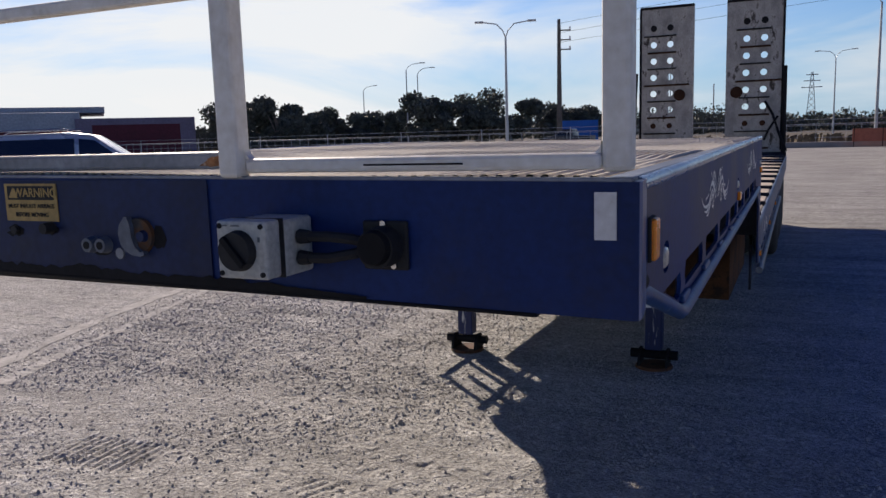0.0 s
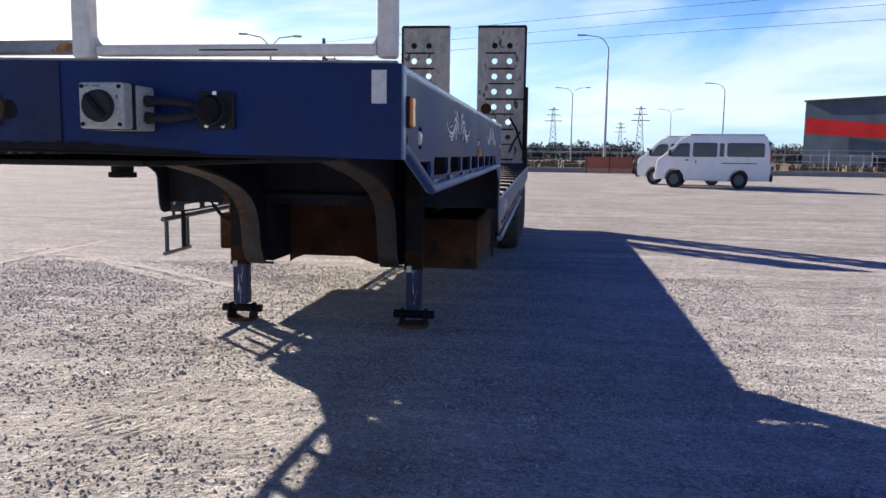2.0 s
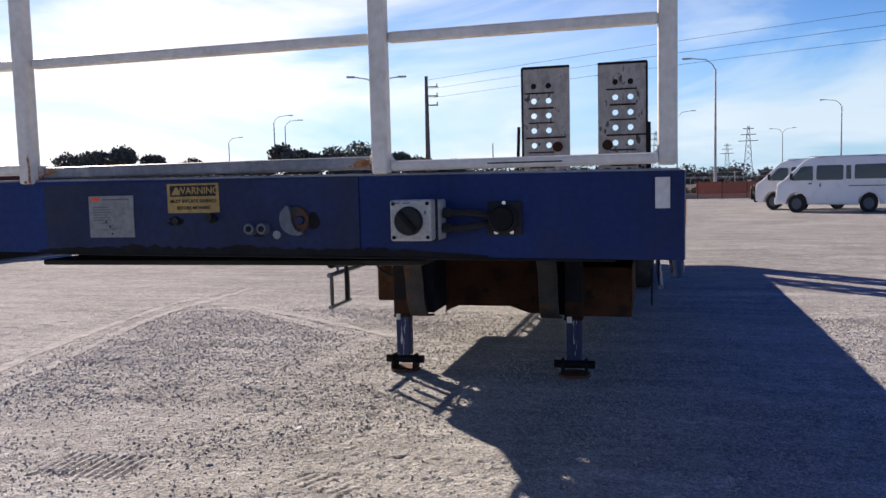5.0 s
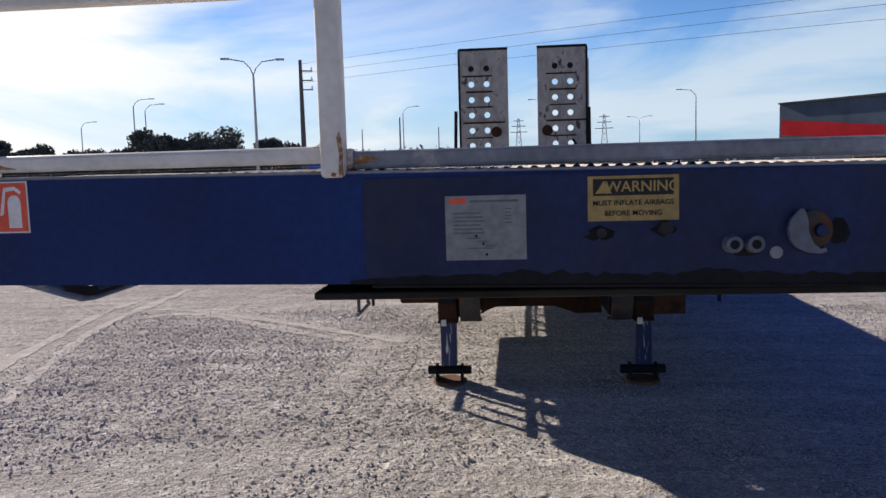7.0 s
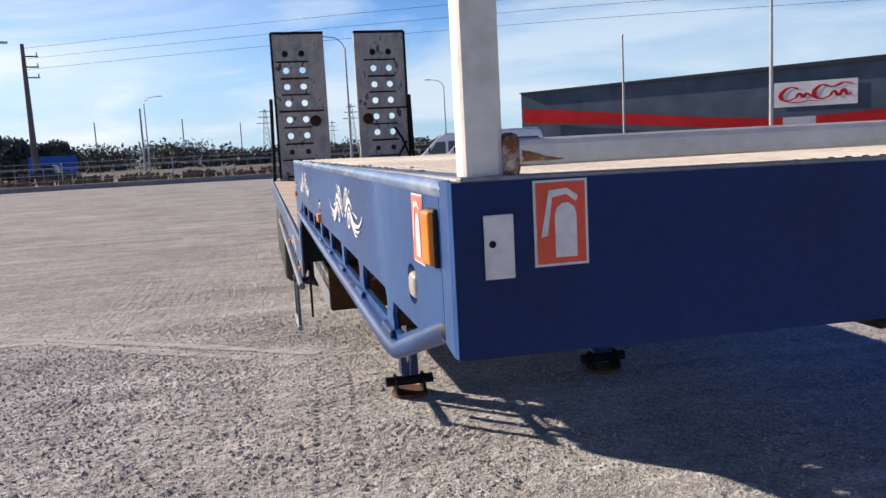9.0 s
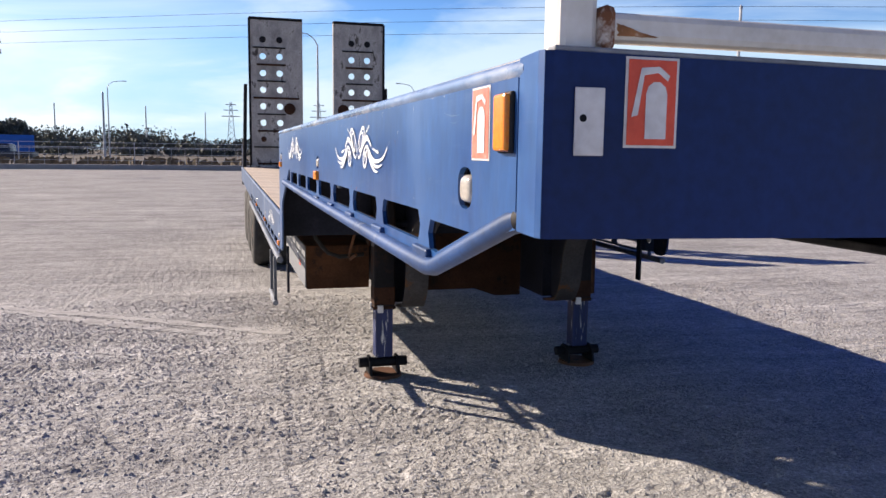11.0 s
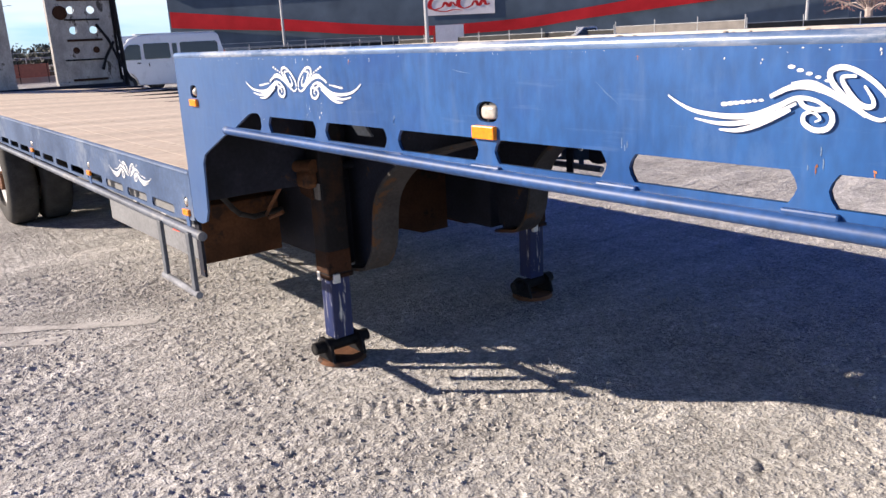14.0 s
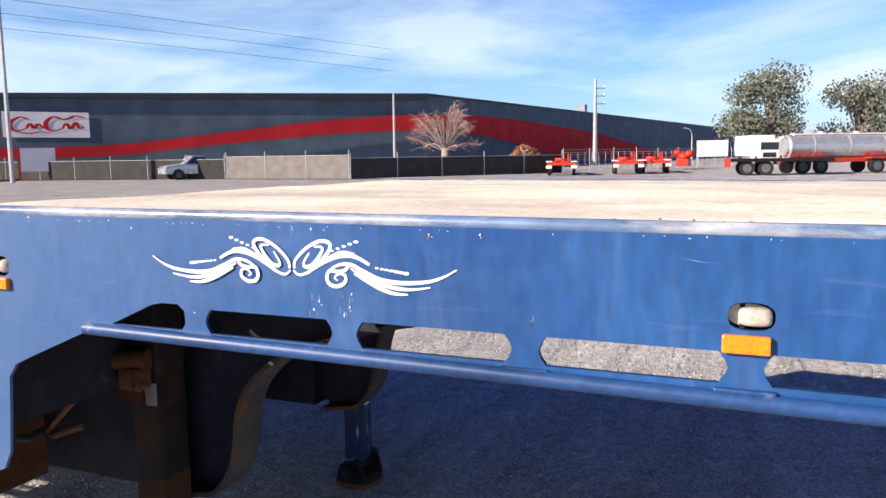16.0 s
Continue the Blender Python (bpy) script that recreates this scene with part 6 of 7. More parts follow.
def light_pole(az, d, h, r=0.14, o=CORNER):
    s = thing("light_pole", polar(az, d, 0, o), label="slim pale steel pole", category="pole", group="yard poles")
    part("shaft", cyl((0, 0, 0), (0, 0, h), r, r * 0.7, 8), GALV, s, smooth=True)
    part("cap", cyl((0, 0, h), (0, 0, h + 0.25), r * 0.9, 0.03, 8), GALV, s)


light_pole(26.2, 78, 11.1)
light_pole(35.8, 64, 12.4, 0.16)
light_pole(63.4, 76, 7.2, 0.14, SIDE_END)


def power_pole(az, d, h, mat, o, flip=1):
    s = thing("power_pole", polar(az, d, 0, o), -az, label="tall power pole with three short cross arms", category="power pole", group="power poles")
    part("shaft", cyl((0, 0, 0), (0, 0, h), 0.32, 0.17, 10), mat, s, smooth=True)
    for k in range(3):
        z = h - 1.1 - 0.95 * k
        part("cross_arm", box(min(0, 1.2 * flip), max(0, 1.2 * flip), -0.06, 0.06, z - 0.06, z + 0.06), WOOD_POLE, s)
        part("insulator", cyl((1.1 * flip, 0, z + 0.05), (1.1 * flip, 0, z + 0.35), 0.07, seg=8), PANEL_WHITE, s)
    return s


power_pole(-16.0, 83, 12.8, WOOD_POLE, FRONT_END)
power_pole(77.8, 100, 10.5, GALV, SIDE_END)
for az, d, h in ((-1.0, 260, 13), (-4.85, 230, 13), (-10.4, 240, 13.5), (-7.5, 150, 11.0)):
    light_pole(az, d, h, 0.22)

A0, B0 = polar(-16.0, 83, 0, FRONT_END), polar(63.4, 76)
for k in range(3):
    pts = []
    for i in range(25):
        t = i / 24
        p = A0.lerp(B0, t)
        z = (11.9 - 0.95 * k) * (1 - t) + (11.0 - 1.0 * k) * t + 1.6 * math.sin(math.pi * t) - 0.9 * math.sin(math.pi * t)
        pts.append((p.x, p.y, z + 0.5))
    w = part("power_line", tube(pts, 0.014, 5), DARK)
    tagged(w, "thin dark overhead power line", "power line", group="power lines")


def pylon(az, d, h):
    s = thing("transmission_tower", polar(az, d, 0, LOW), -az, label="distant lattice steel transmission tower", category="pylon", group="pylons")
    b = h * 0.09
    for sx in (-1, 1):
        for sy in (-1, 1):
            part("leg", cyl((sx * b, sy * b, 0), (sx * b * 0.18, sy * b * 0.18, h), 0.35, 0.22, 4), GALV, s)
    for k in range(9):
        z0, z1 = h * k / 9, h * (k + 1) / 9
        r0, r1 = b * (1 - 0.82 * k / 9), b * (1 - 0.82 * (k + 1) / 9)
        part("brace", cyl((-r0, -r0, z0), (r1, -r1, z1), 0.18, seg=4), GALV, s)
        part("brace", cyl((r0, -r0, z0), (-r1, -r1, z1), 0.18, seg=4), GALV, s)
    for z, w in ((h * 0.72, 7), (h * 0.84, 5.5), (h * 0.95, 4)):
        part("arm", box(-w, w, -0.3, 0.3, z - 0.3, z + 0.3), GALV, s)


pylon(0.48, 640, 39)
pylon(6.54, 640, 40)
pylon(5.2, 900, 38)


# trees
def leaf_cloud(bm, centres, n, leaf, rs, flat=0.75):
    for _ in range(n):
        c, r = centres[rs.randrange(len(centres))]
        while True:
            v = Vector((rs.uniform(-1, 1), rs.uniform(-1, 1), rs.uniform(-1, 1)))
            if 0.2 < v.length < 1:
                break
        p = Vector(c) + Vector((v.x * r, v.y * r, v.z * r * flat)) * (0.75 + 0.35 * rs.random())
        q = Euler((rs.uniform(0, 6), rs.uniform(0, 6), rs.uniform(0, 6))).to_matrix()
        s = leaf * rs.uniform(0.5, 1.4)
        bm.faces.new([bm.verts.new(p + q @ Vector(k)) for k in ((-s, -s * 0.5, 0), (s * 0.4, -s * 0.7, 0.2 * s), (s, s * 0.3, 0), (-s * 0.2, s * 0.8, -0.15 * s))])
    return bm


def tree(az, d, h, w, seed, leafmat, label, n=1500, leaf=0.35, low=0.12, name="tree", o=SIDE_END):
    rs = random.Random(seed)
    t = thing(name, polar(az, d, 0, o), label=label, category="tree")
    bm = add_tube(bmesh.new(), [(0, 0, -0.1), (0.1, 0.05, h * 0.2), (rs.uniform(-0.3, 0.3), 0, h * 0.42), (rs.uniform(-0.5, 0.5), 0.1, h * 0.6)], 0.02 * h + 0.05, 8)
    part("trunk", bm, BARK, t, smooth=True)
    centres = []
    for k in range(11):
        a = rs.uniform(0, 6.28)
        rr = w * 0.33 * rs.random() ** 0.5
        z = h * rs.uniform(low + 0.18, 0.86)
        taper = 1 - max(0, (z / h - 0.55)) * 1.2
        c = (math.cos(a) * rr * taper * 1.1, math.sin(a) * rr * taper, z)
        centres.append((c, w * rs.uniform(0.17, 0.26)))
        bl = tube([(0, 0, h * 0.25), (c[0] * 0.5, c[1] * 0.5, (z + h * 0.3) / 2), c], 0.012 * h, 5)
        part("limb", bl, BARK, t)
    part("crown", leaf_cloud(bmesh.new(), centres, n, leaf, rs), leafmat, t)
    return t


FAR = "dark bushy tree beyond the road"
for i, (az, d, h, w) in enumerate(((-38.0, 112, 8.0, 9), (-36.2, 110, 8.4, 9), (-34.6, 113, 7.4, 7), (-41.5, 120, 5.6, 7), (-30.9, 135, 6.2, 8), (-29.3, 138, 6.0, 7), (-32.6, 130, 5.6, 7),
                                   (-25.5, 110, 8.3, 8.5), (-23.8, 118, 6.6, 6), (-21.7, 112, 7.9, 9), (-18.7, 115, 7.2, 7.5), (-27.6, 130, 6.4, 6), (-39.6, 112, 7.2, 8), (-33.2, 118, 6.8, 8), (-16.6, 125, 6.0, 8), (-14.4, 128, 5.4, 8))):
    tree(az, d, h * 0.93, w, 100 + i, LEAF, FAR, 9000, 0.17, -0.12, "tree", FRONT_END)


def far_woods():
    rs = random.Random(5)
    bm = bmesh.new()
    for k in range(300):
        az = rs.uniform(-62, 26)
        d = rs.uniform(170, 260)
        h = rs.uniform(3.6, 6.8) * (d / 200) * (1.15 if -17 < az < -1 else 0.8)
        c = polar(az, d)
        cen = [((c.x + rs.uniform(-2, 2), c.y + rs.uniform(-2, 2), h * f), h * rs.uniform(0.34, 0.5)) for f in (0.08, 0.25, 0.45, 0.66, 0.4)]
        leaf_cloud(bm, cen, 400, 0.30, rs)
    tagged(part("far_woods", bm, LEAF), "low dark line of distant scrub and trees", "woods", kind="stuff")


far_woods()
GUM = "tall grey-green gum tree with an open crown"
tree(89.4, 120, 13.2, 15.5, 31, GUM_LEAF, GUM, 9000, 0.17, 0.12, "gum_tree")
tree(94.6, 124, 11.6, 14, 37, GUM_LEAF, GUM, 6000, 0.17, 0.12, "gum_tree")


def bare_tree(az, d, h, w, seed):
    rs = random.Random(seed)
    t = thing("coral_tree", polar(az, d), label="leafless pale coral tree with red blossom behind the fence", category="tree")
    part("trunk", tube([(0, 0, 0), (0.1, 0, h * 0.2), (0.05, 0, h * 0.36)], 0.28, 8), PALE_BARK, t, smooth=True)
    tips = []
    spray = bmesh.new()
    for k in range(30):
        a = rs.uniform(0, 6.28)
        z = h * rs.uniform(0.36, 1.0)
        r = w * 0.5 * math.sqrt(max(0.08, 1.05 - (z / h) ** 2.4)) * rs.uniform(0.5, 1)
        tip = Vector((math.cos(a) * r, math.sin(a) * r, z))
        mid = Vector((tip.x * 0.5, tip.y * 0.5, h * 0.40 + (z - h * 0.45) * 0.45 + rs.uniform(-0.15, 0.4)))
        part("limb", tube([(0.05, 0, h * 0.30), mid * 0.6 + Vector((0, 0, h * 0.13)), mid, mid.lerp(tip, 0.6) + Vector((0, 0, 0.12)), tip], 0.042, 5), PALE_BARK, t)
        for j in range(28):
            e1 = mid.lerp(tip, rs.uniform(0.1, 1.0))
            e2 = e1 + Vector((rs.uniform(-1, 1) + 0.5 * math.cos(a), rs.uniform(-1, 1) + 0.5 * math.sin(a), rs.uniform(-0.55, 0.8))) * rs.uniform(0.3, 0.85)
            add_tube(spray, [e1, e1.lerp(e2, 0.5) + Vector((0, 0, 0.08)), e2], 0.012, 3)
            tips.append((tuple(e2), 0.30))
    tagged(part("twig_spray", spray, PALE_BARK, t), kind="stuff")
    part("blossom", leaf_cloud(bmesh.new(), tips, 3400, 0.036, rs), RED_LEAF, t)


bare_tree(67.05, 66, 5.9, 7.4, 3)
rs = random.Random(8)
shrub = thing("shrub", polar(72.85, 63), label="rounded russet shrub beside the fence", category="shrub")
part("stems", tube([(0, 0, 0), (0.1, 0, 1.2)], 0.06, 5), BARK, shrub)
part("crown", leaf_cloud(bmesh.new(), [((-0.25, 0, 1.2), 1.1), ((-0.95, 0.3, 1.1), 0.85), ((0.3, -0.2, 1.2), 0.95), ((-0.1, 0.1, 1.7), 0.75)], 3800, 0.075, rs), ORANGE_LEAF, shrub)
part("green_growth", leaf_cloud(bmesh.new(), [((0.95, -0.6, 1.25), 0.75), ((1.25, -0.85, 1.0), 0.65), ((0.7, -0.4, 1.6), 0.5)], 1700, 0.07, rs), LEAF, shrub, "dull green growth")

bm = bmesh.new()
for k in range(2600):
    p = Vector((rs.uniform(-120, 40), rs.uniform(56.6, 69), 0.13))
    hgt = rs.uniform(0.25, 0.75)
    a = rs.uniform(0, 3.1)
    dx, dy = math.cos(a) * 0.16, math.sin(a) * 0.16
    bm.faces.new([bm.verts.new(p + Vector(q)) for q in ((-dx, -dy, 0), (dx, dy, 0), (dx * 1.4 + 0.1, dy * 1.4, hgt), (-dx * 0.8, -dy * 0.8, hgt * 0.8))])
tagged(part("dry_grass", bm, GRASS), "tufts of dry grass on the verge", "grass", kind="stuff")

# distant buildings
shed = thing("long_shed", polar(-50.5, 92, 0, FRONT_END), 48, label="long low shed with a pale roof and dark red fascia", category="building")
part("wall", box(-24, 2, 0, 14, 0, 3.1), SHED_RED, shed)
part("roof", box(-24.5, 2.5, -0.6, 14, 3.1, 5.0, 0.1), SHED_ROOF, shed)
part("annexe", box(2, 14, -1, 12, 0, 4.3), SHED_WALL, shed)
part("annexe_door", box(3.6, 12.4, -1.08, -0.98, 0.2, 3.6), SHED_RED, shed)
part("gable", box(-6, 5, 3, 14, 5.0, 5.7, 0.1), SHED_ROOF, shed)
cont = thing("shipping_container", polar(-14.7, 98, 0, FRONT_END), 14, label="bright blue shipping container", category="container")
part("body", box(-2.4, 2.4, 0, 2.4, 0.4, 2.8, 0.03), CONTAINER, cont)
for k in range(14):
    part("corrugation", box(-2.3 + 0.34 * k, -2.15 + 0.34 * k, -0.03, 0.0, 0.55, 2.65), CONTAINER, cont)
barrier = thing("barrier_mesh", polar(5.5, 57, 0, LOW), label="sagging orange plastic barrier mesh", category="barrier")
part("mesh", box(-2.6, 2.4, -0.01, 0.01, 0.35, 1.15), ORANGE_MESH, barrier)
for k in range(4):
    part("stake", cyl((-2.5 + 1.6 * k, 0, 0), (-2.5 + 1.6 * k, 0, 1.3), 0.025, seg=5), DARK, barrier)
notice = thing("notice_board", polar(39.7, 68), -40, label="white notice board on a red post", category="sign")
part("board", box(-1.2, 1.2, -0.03, 0.03, 0.7, 2.5), PANEL_WHITE, notice)
part("post", box(-1.4, -1.22, -0.06, 0.06, 0, 2.1), RED_MACHINE, notice)
part("post", box(1.1, 1.2, 0.03, 0.1, 0, 1.9), GALV, notice)


# vehicles
def body_profile(name, prof, half, mat, parent, inset=0.10, label=""):
    """A car body from its side outline (x forward, z up), narrowing a little towards the roof."""
    bm = bmesh.new()
    zs = [p[1] for p in prof]
    zt, zm = max(zs), 0.55 * max(zs)
    f = lambda z: half - inset * max(0, (z - zm) / (zt - zm)) ** 1.3
    a = [bm.verts.new((x, -f(z), z)) for x, z in prof]
    b = [bm.verts.new((x, f(z), z)) for x, z in prof]
    bm.faces.new(a)
    bm.faces.new(b[::-1])
    n = len(prof)
    es = []
    for i in range(n):
        bm.faces.new((a[i], b[i], b[(i + 1) % n], a[(i + 1) % n]))
    bmesh.ops.recalc_face_normals(bm, faces=bm.faces)
    rim = [e for e in bm.edges if (e.verts[0] in a and e.verts[1] in a) or (e.verts[0] in b and e.verts[1] in b)]
    bmesh.ops.bevel(bm, geom=rim, offset=0.05, segments=3, affect="EDGES", profile=0.5)
    return part(name, bm, mat, parent, label, smooth=True)


def road_wheel(parent, x, y, r, out):
    w = part("wheel", cyl((x, y - 0.1, r), (x, y + 0.1, r), r, seg=24), BLACK, parent, smooth=True)
    part("rim", cyl((x, y + out * 0.07, r), (x, y + out * 0.108, r), r * 0.62, r * 0.58, 16), GREY_BOARD, w, smooth=True)


def van(loc, turn, bullbar=False):
    """Forward-control van, nose to +x."""
    v = thing("van", loc, turn,  label="white minibus van parked on the gravel" if not bullbar else "white van with a black bull bar parked behind another van", category="van")
    v.scale = (0.93, 1.0, 1.07)
    prof = [(-2.25, 0.32), (-2.30, 0.9), (-2.24, 1.35), (-2.10, 1.90), (-1.95, 1.97), (0.2, 1.99), (1.0, 1.95), (1.30, 1.86), (2.02, 1.22), (2.30, 1.05), (2.36, 0.62),
            (2.34, 0.35), (1.95, 0.30), (1.90, 0.52), (1.75, 0.68), (1.55, 0.73), (1.35, 0.68), (1.20, 0.52), (1.15, 0.30), (-0.70, 0.28), (-0.74, 0.50), (-0.88, 0.66),
            (-1.08, 0.72), (-1.28, 0.66), (-1.42, 0.50), (-1.46, 0.30)]
    body = body_profile("body", prof, 0.85, WHITE_CAR, v)
    for s in (-1, 1):
        def g(pts, n="side_window", mat=GLASS_DARK, d=0.0):
            bm = bmesh.new()
            vs = []
            for x, z in pts:
                y = 0.85 - 0.10 * max(0, (z - 1.095) / 0.895) ** 1.3 + 0.006 + d
                vs.append(bm.verts.new((x, s * y, z)))
            bm.faces.new(vs)
            part(n, bm, mat, body)
        g([(0.95, 1.16), (1.72, 1.16), (1.70, 1.28), (1.42, 1.62), (1.30, 1.66), (1.0, 1.66), (0.95, 1.62)], "door_window")
        g([(-0.12, 1.16), (0.78, 1.16), (0.82, 1.20), (0.82, 1.64), (0.78, 1.68), (-0.12, 1.68), (-0.16, 1.64), (-0.16, 1.20)])
        g([(-0.42, 1.18), (-0.28, 1.18), (-0.26, 1.20), (-0.26, 1.66), (-0.42, 1.66), (-0.44, 1.64), (-0.44, 1.2)])
        g([(-2.02, 1.18), (-0.60, 1.18), (-0.56, 1.22), (-0.56, 1.64), (-0.60, 1.68), (-1.95, 1.68), (-2.03, 1.6)])
        part("slide_track", box(-1.75, -0.35, s * 0.852, s * 0.866, 0.93, 0.955), BLACK, body)
        part("door_handle", box(0.98, 1.12, s * 0.85, s * 0.875, 1.02, 1.06, 0.005), BLACK, body)
        part("door_handle", box(0.66, 0.70, s * 0.85, s * 0.875, 0.92, 1.04, 0.005), BLACK, body)
        part("mirror", box(1.70, 1.80, s * 0.86, s * 1.04, 1.18, 1.42, 0.02), BLACK, body)
        part("tail_lamp", box(-2.31, -2.24, s * 0.62, s * 0.84, 0.95, 1.35, 0.02), RED_MACHINE, body)
        part("headlamp", box(2.22, 2.345, s * 0.50, s * 0.82, 0.72, 0.98, 0.03), LENS, body)
        for x in (1.55, -1.08):
            road_wheel(v, x, s * 0.74, 0.33, s)
    bm = bmesh.new()
    bm.faces.new([bm.verts.new(p) for p in ((1.40, -0.68, 1.78), (1.40, 0.68, 1.78), (2.03, 0.74, 1.235), (2.03, -0.74, 1.235))])
    part("windscreen", bm, GLASS_DARK, body)
    part("bumper", box(2.22, 2.42, -0.84, 0.84, 0.30, 0.55, 0.06), BLACK if bullbar else WHITE_CAR, body)
    part("rear_bumper", box(-2.38, -2.24, -0.82, 0.82, 0.30, 0.55, 0.04), BLACK, body)
    part("roof_gutter", box(-2.0, 1.1, -0.70, 0.70, 1.985, 2.01, 0.01), WHITE_CAR, body)
    if bullbar:
        part("bull_bar", tube([(2.5, -0.75, 0.42), (2.52, -0.72, 0.85), (2.52, -0.5, 0.98), (2.52, 0.5, 0.98), (2.52, 0.72, 0.85), (2.5, 0.75, 0.42)], 0.05, 8), BLACK, body, smooth=True)
        part("bull_bar_plate", box(2.46, 2.52, -0.7, 0.7, 0.40, 0.72, 0.02), BLACK, body)
    return v


ang = math.degrees(math.atan2(31.23 - 30.56, 6.78 - 9.34))
van((8.30, 31.25, 0), ang)
van((7.95, 34.8, 0), ang + 3, True)

suv = thing("wagon", (-14.8, 13.05, 0), 39, label="silver four-wheel-drive wagon with a roof rack", category="car")
prof = [(-2.35, 0.40), (-2.42, 0.9), (-2.35, 1.25), (-2.20, 1.72), (-2.0, 1.80), (-0.2, 1.84), (0.35, 1.76), (1.10, 1.22), (1.25, 1.14), (2.10, 1.04), (2.38, 0.90), (2.42, 0.55), (2.3, 0.40),
        (1.95, 0.40), (1.85, 0.65), (1.5, 0.82), (1.15, 0.65), (1.05, 0.38), (-0.95, 0.38), (-1.05, 0.65), (-1.4, 0.82), (-1.75, 0.65), (-1.85, 0.40)]
body = body_profile("body", prof, 0.92, SILVER_CAR, suv, 0.2)
for s in (-1, 1):
    for pts in ([(0.05, 1.22), (0.95, 1.22), (0.40, 1.64), (0.05, 1.68)], [(-1.95, 1.22), (-0.05, 1.22), (-0.05, 1.69), (-1.85, 1.68)]):
        bm = bmesh.new()
        bm.faces.new([bm.verts.new((x, s * (0.935 - 0.2 * max(0, (z - 1.01) / 0.83) ** 1.3), z)) for x, z in pts])
        part("side_window", bm, GLASS_DARK, body)
    part("mirror", box(0.8, 0.95, s * 0.9, s * 1.12, 1.15, 1.32, 0.03), SILVER_CAR, body)
    part("roof_rail", tube([(-1.9, s * 0.62, 1.84), (-1.8, s * 0.62, 1.89), (-0.3, s * 0.62, 1.92), (-0.1, s * 0.62, 1.86)], 0.02, 6), CHROME, body)
    for x in (1.5, -1.4):
        road_wheel(suv, x, s * 0.8, 0.38, s)


def ute(loc, turn, mat, label):
    u = thing("pickup", loc, turn, label=label, category="pickup")
    prof = [(-2.5, 0.5), (-2.5, 1.05), (-0.75, 1.08), (-0.65, 1.68), (-0.45, 1.76), (0.35, 1.74), (1.05, 1.15), (2.2, 1.02), (2.45, 0.85), (2.45, 0.45), (1.95, 0.42), (1.8, 0.7), (1.5, 0.8),
            (1.2, 0.7), (1.05, 0.42), (-1.0, 0.42), (-1.15, 0.7), (-1.45, 0.8), (-1.75, 0.7), (-1.9, 0.45)]
    b = body_profile("body", prof, 0.88, mat, u, 0.15)
    for s in (-1, 1):
        bm = bmesh.new()
        bm.faces.new([bm.verts.new((x, s * (0.9 - 0.15 * max(0, (z - 0.97) / 0.79) ** 1.3), z)) for x, z in ((-0.6, 1.16), (0.95, 1.16), (0.35, 1.62), (-0.55, 1.62))])
        part("side_window", bm, GLASS_DARK, b)
        for x in (1.5, -1.45):
            road_wheel(u, x, s * 0.78, 0.36, s)


ute(polar(-13.4, 79, 0, CORNER), 175, DARK_CAR, "dark pickup on the road beyond the verge")
ute(polar(49.4, 61), 150, SILVER_CAR, "grey pickup parked by the fence")


def skeletal(az, d, turn, label):
    """A low red trailer chassis."""
    s = thing("trailer_chassis", polar(az, d), turn, label=label, category="trailer", group="red chassis")
    for y in (-0.45, 0.45):
        part("rail", box(-3.2, 3.2, y - 0.08, y + 0.08, 0.75, 1.0, 0.02), RED_MACHINE, s)
    for k in range(6):
        part("cross_member", box(-3.0 + 1.2 * k, -2.9 + 1.2 * k, -0.6, 0.6, 0.78, 0.95), RED_MACHINE, s)
    part("drawbar", box(3.2, 4.6, -0.1, 0.1, 0.7, 0.9), RED_MACHINE, s)
    part("turntable", cyl((1.8, 0, 1.0), (1.8, 0, 1.2), 0.55, seg=16), RED_MACHINE, s)
    for x in (-2.2, -1.0, 1.8):
        for y in (-0.85, 0.85):
            road_wheel(s, x, y, 0.45, 1 if y > 0 else -1)
    part("tail_board", box(-3.35, -3.2, -1.0, 1.0, 0.72, 0.88), RED_MACHINE, s)
    for y in (-0.85, 0.85):
        part("mudguard", box(-3.0, -0.4, y - 0.22, y + 0.22, 0.92, 1.0, 0.03), PANEL_WHITE, s)
        part("tail_lamp", box(-3.42, -3.35, y - 0.2, y + 0.2, 0.5, 0.72, 0.02), PANEL_WHITE, s)
    for x in (-2.4, 0.4):
        part("stake", box(x, x + 0.1, -0.5, -0.4, 1.0, 1.55), RED_MACHINE, s)


skeletal(75.5, 58, 14, "low red dolly chassis with a white tail board")
skeletal(80.0, 60, 13, "low red trailer chassis parked in a row")
skeletal(81.9, 62, 11, "low red trailer chassis parked in a row")
machine = thing("implement", polar(83.9, 72), label="red and orange implement with rounded hopper", category="machine")
for dx, dz, r in ((-0.5, 1.35, 0.42), (0.55, 1.45, 0.38), (0.0, 1.1, 0.5)):
    bm = bmesh.new()
    bmesh.ops.create_uvsphere(bm, u_segments=14, v_segments=8, radius=r, matrix=Matrix.LocRotScale((0.3 * dx, dx, dz), None, (1.0, 1.0, 0.75)))
    part("hopper", bm, RED_MACHINE, machine, smooth=True)
part("boom", tube([(-1.2, 1.6, 0.8), (-0.4, 0.8, 1.2), (0, 0, 1.0)], 0.12, 8), RED_MACHINE, machine)
part("frame", box(-1.4, 1.4, -0.5, 0.5, 0.3, 0.9, 0.05), RED_MACHINE, machine)


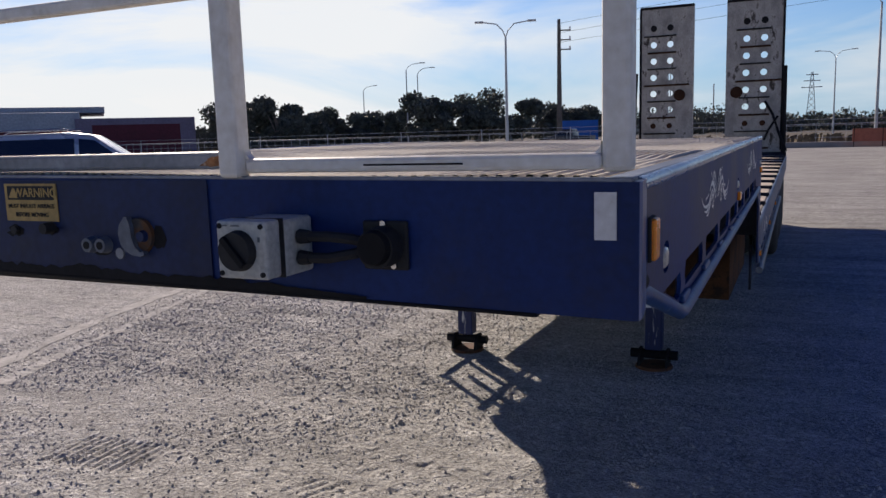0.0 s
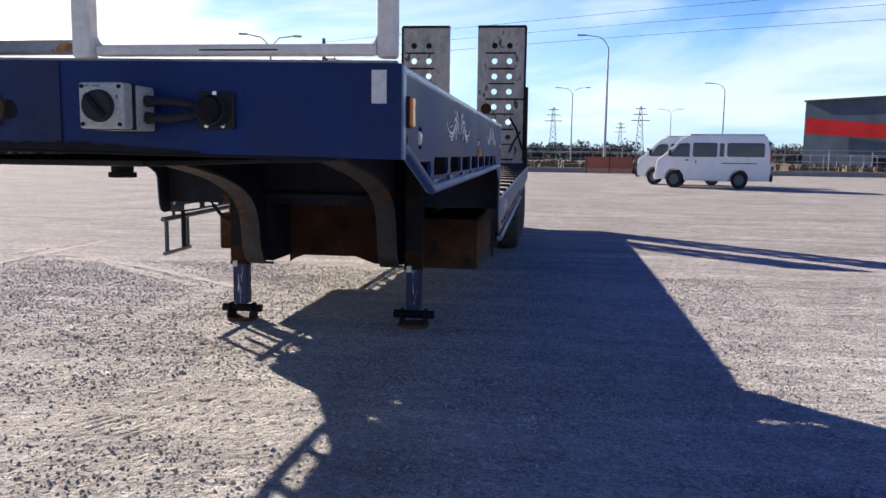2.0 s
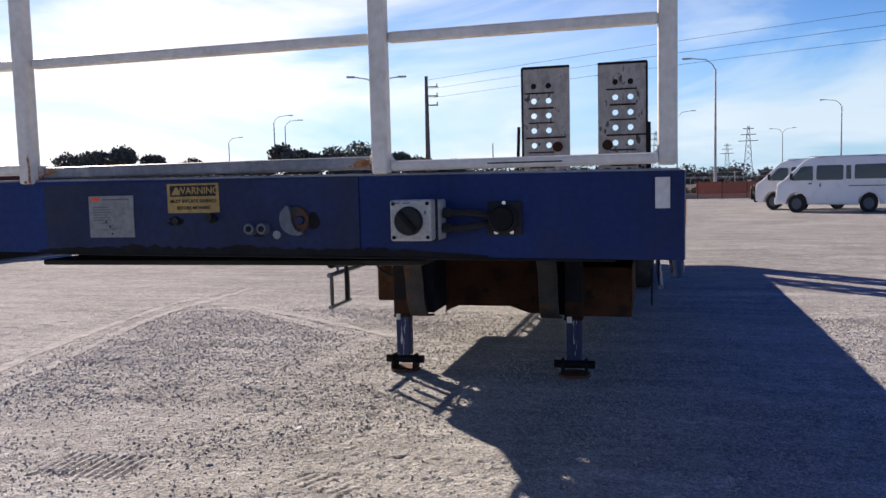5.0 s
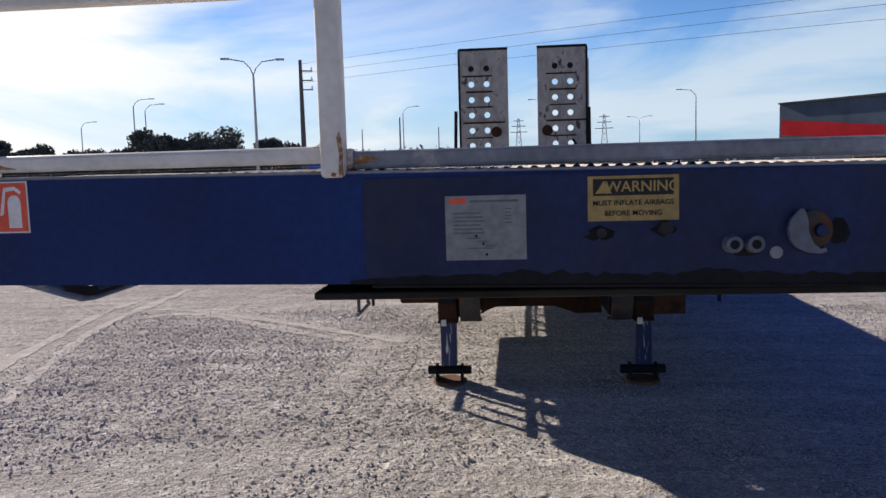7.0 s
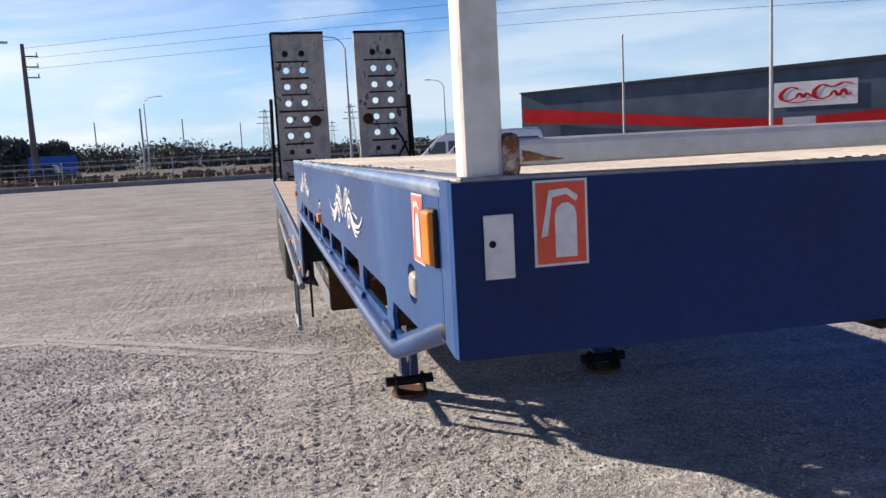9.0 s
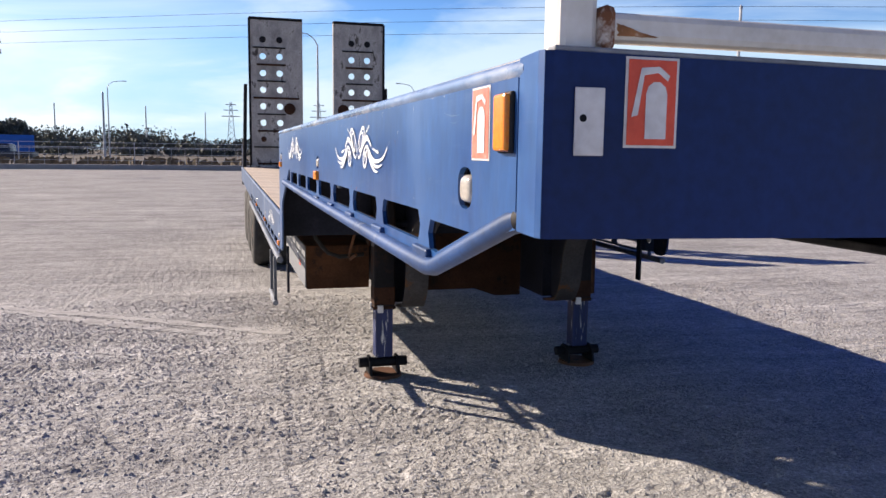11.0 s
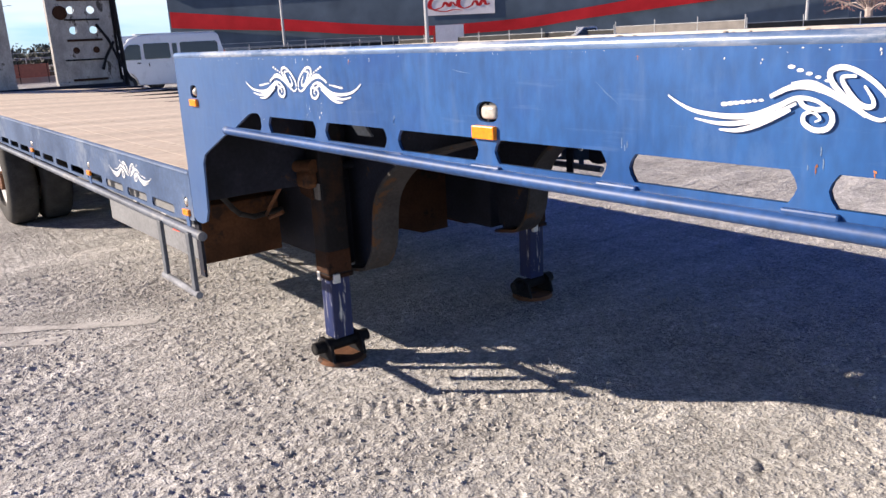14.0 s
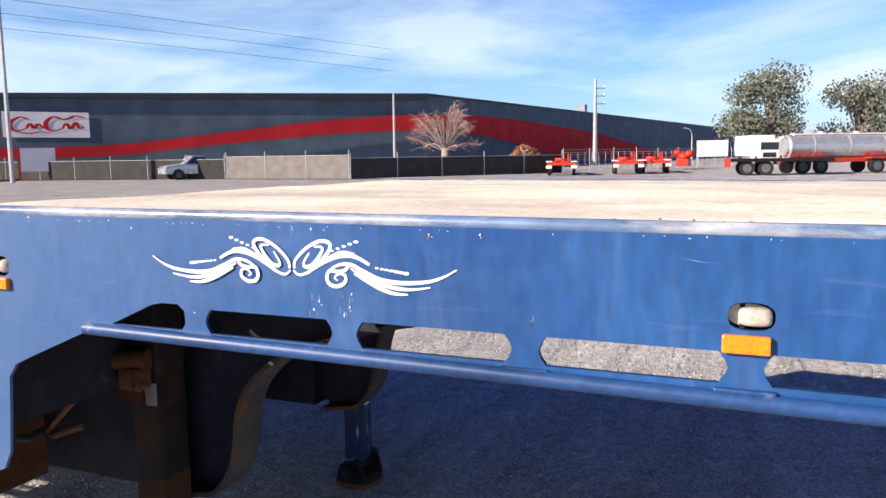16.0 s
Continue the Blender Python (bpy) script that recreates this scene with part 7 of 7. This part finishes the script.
def tanker(az, d, turn):
    t = thing("tanker_trailer", polar(az, d), turn, label="polished tank trailer on a red chassis", category="tanker")
    bm = cyl((-4.2, 0, 1.75), (4.2, 0, 1.75), 0.78, seg=28)
    bmesh.ops.bevel(bm, geom=[e for e in bm.edges if all(abs(abs(v.co.x) - 4.2) < 0.01 for v in e.verts)], offset=0.2, segments=3, affect="EDGES")
    tank = part("tank", bm, TANK, t, smooth=True)
    part("walkway", box(-3.6, 3.6, -0.3, 0.3, 2.52, 2.60), PANEL_WHITE, tank)
    for x in (-2.4, 0, 2.4):
        part("band", cyl((x - 0.05, 0, 1.75), (x + 0.05, 0, 1.75), 0.80, seg=28), GALV, tank)
        part("hatch", cyl((x + 0.8, 0, 2.5), (x + 0.8, 0, 2.72), 0.25, seg=14), GALV, tank)
    part("chassis", box(-4.4, 4.4, -0.5, 0.5, 0.75, 1.02, 0.02), RED_MACHINE, t)
    for x in (-3.4, -2.2, 1.6, 2.8):
        part("mudguard", box(x - 0.5, x + 0.5, -1.2, 1.2, 0.95, 1.05, 0.02), RED_MACHINE, t)
        for y in (-1.0, 1.0):
            road_wheel(t, x, y, 0.48, 1 if y > 0 else -1)


tanker(93.9, 58, -62)
flat_bed = thing("flatbed_trailer", polar(90.0, 54), -80, label="dark flat trailer with red tail frame", category="trailer")
part("deck", box(-3.0, 3.0, -1.2, 1.2, 0.85, 1.05, 0.02), DARK, flat_bed)
part("tail_frame", box(-3.1, -3.0, -1.25, 1.25, 0.5, 1.1), RED_MACHINE, flat_bed)
for x in (-2.0, -0.9):
    for y in (-0.95, 0.95):
        road_wheel(flat_bed, x, y, 0.45, 1 if y > 0 else -1)


def box_truck(az, d, turn, L, label):
    t = thing("truck", polar(az, d), turn, label=label, category="truck", group="parked trucks")
    part("box_body", box(-L / 2, L / 2 - 1.8, -1.2, 1.2, 0.9, 3.2, 0.05), PANEL_WHITE, t)
    cab = part("cab", box(L / 2 - 1.7, L / 2, -1.1, 1.1, 0.6, 2.7, 0.15), WHITE_CAR, t)
    part("windscreen", box(L / 2 - 0.02, L / 2 + 0.01, -0.95, 0.95, 1.6, 2.4), GLASS_DARK, cab)
    part("grille", box(L / 2, L / 2 + 0.03, -0.7, 0.7, 0.8, 1.3), BLACK, cab)
    for x in (-L / 2 + 1.2, L / 2 - 0.9):
        for y in (-1.0, 1.0):
            road_wheel(t, x, y, 0.48, 1 if y > 0 else -1)


box_truck(88.6, 96, 200, 8, "white box truck parked across the yard")
box_truck(90.8, 104, 185, 9, "white box truck parked across the yard")
box_truck(93.5, 112, 190, 9, "white box truck parked across the yard")
box_truck(97.6, 90, 190, 8, "white box truck parked across the yard")
board = thing("site_board", polar(85.75, 84), -85, label="white site board on two posts", category="sign")
part("panel", box(-1.5, 1.5, -0.03, 0.03, 1.0, 2.6), PANEL_WHITE, board)
for x in (-1.3, 1.3):
    part("post", box(x - 0.05, x + 0.05, 0.03, 0.12, 0, 2.6), GALV, board)
far_shed = thing("far_building", polar(95, 170), label="low white building behind the parked trucks", category="building")
part("wall", box(-6, 8, -40, 20, 0, 4.5), PANEL_WHITE, far_shed)
part("roof", box(-6.5, 8.5, -40.5, 20.5, 4.5, 5.2), SHED_ROOF, far_shed)
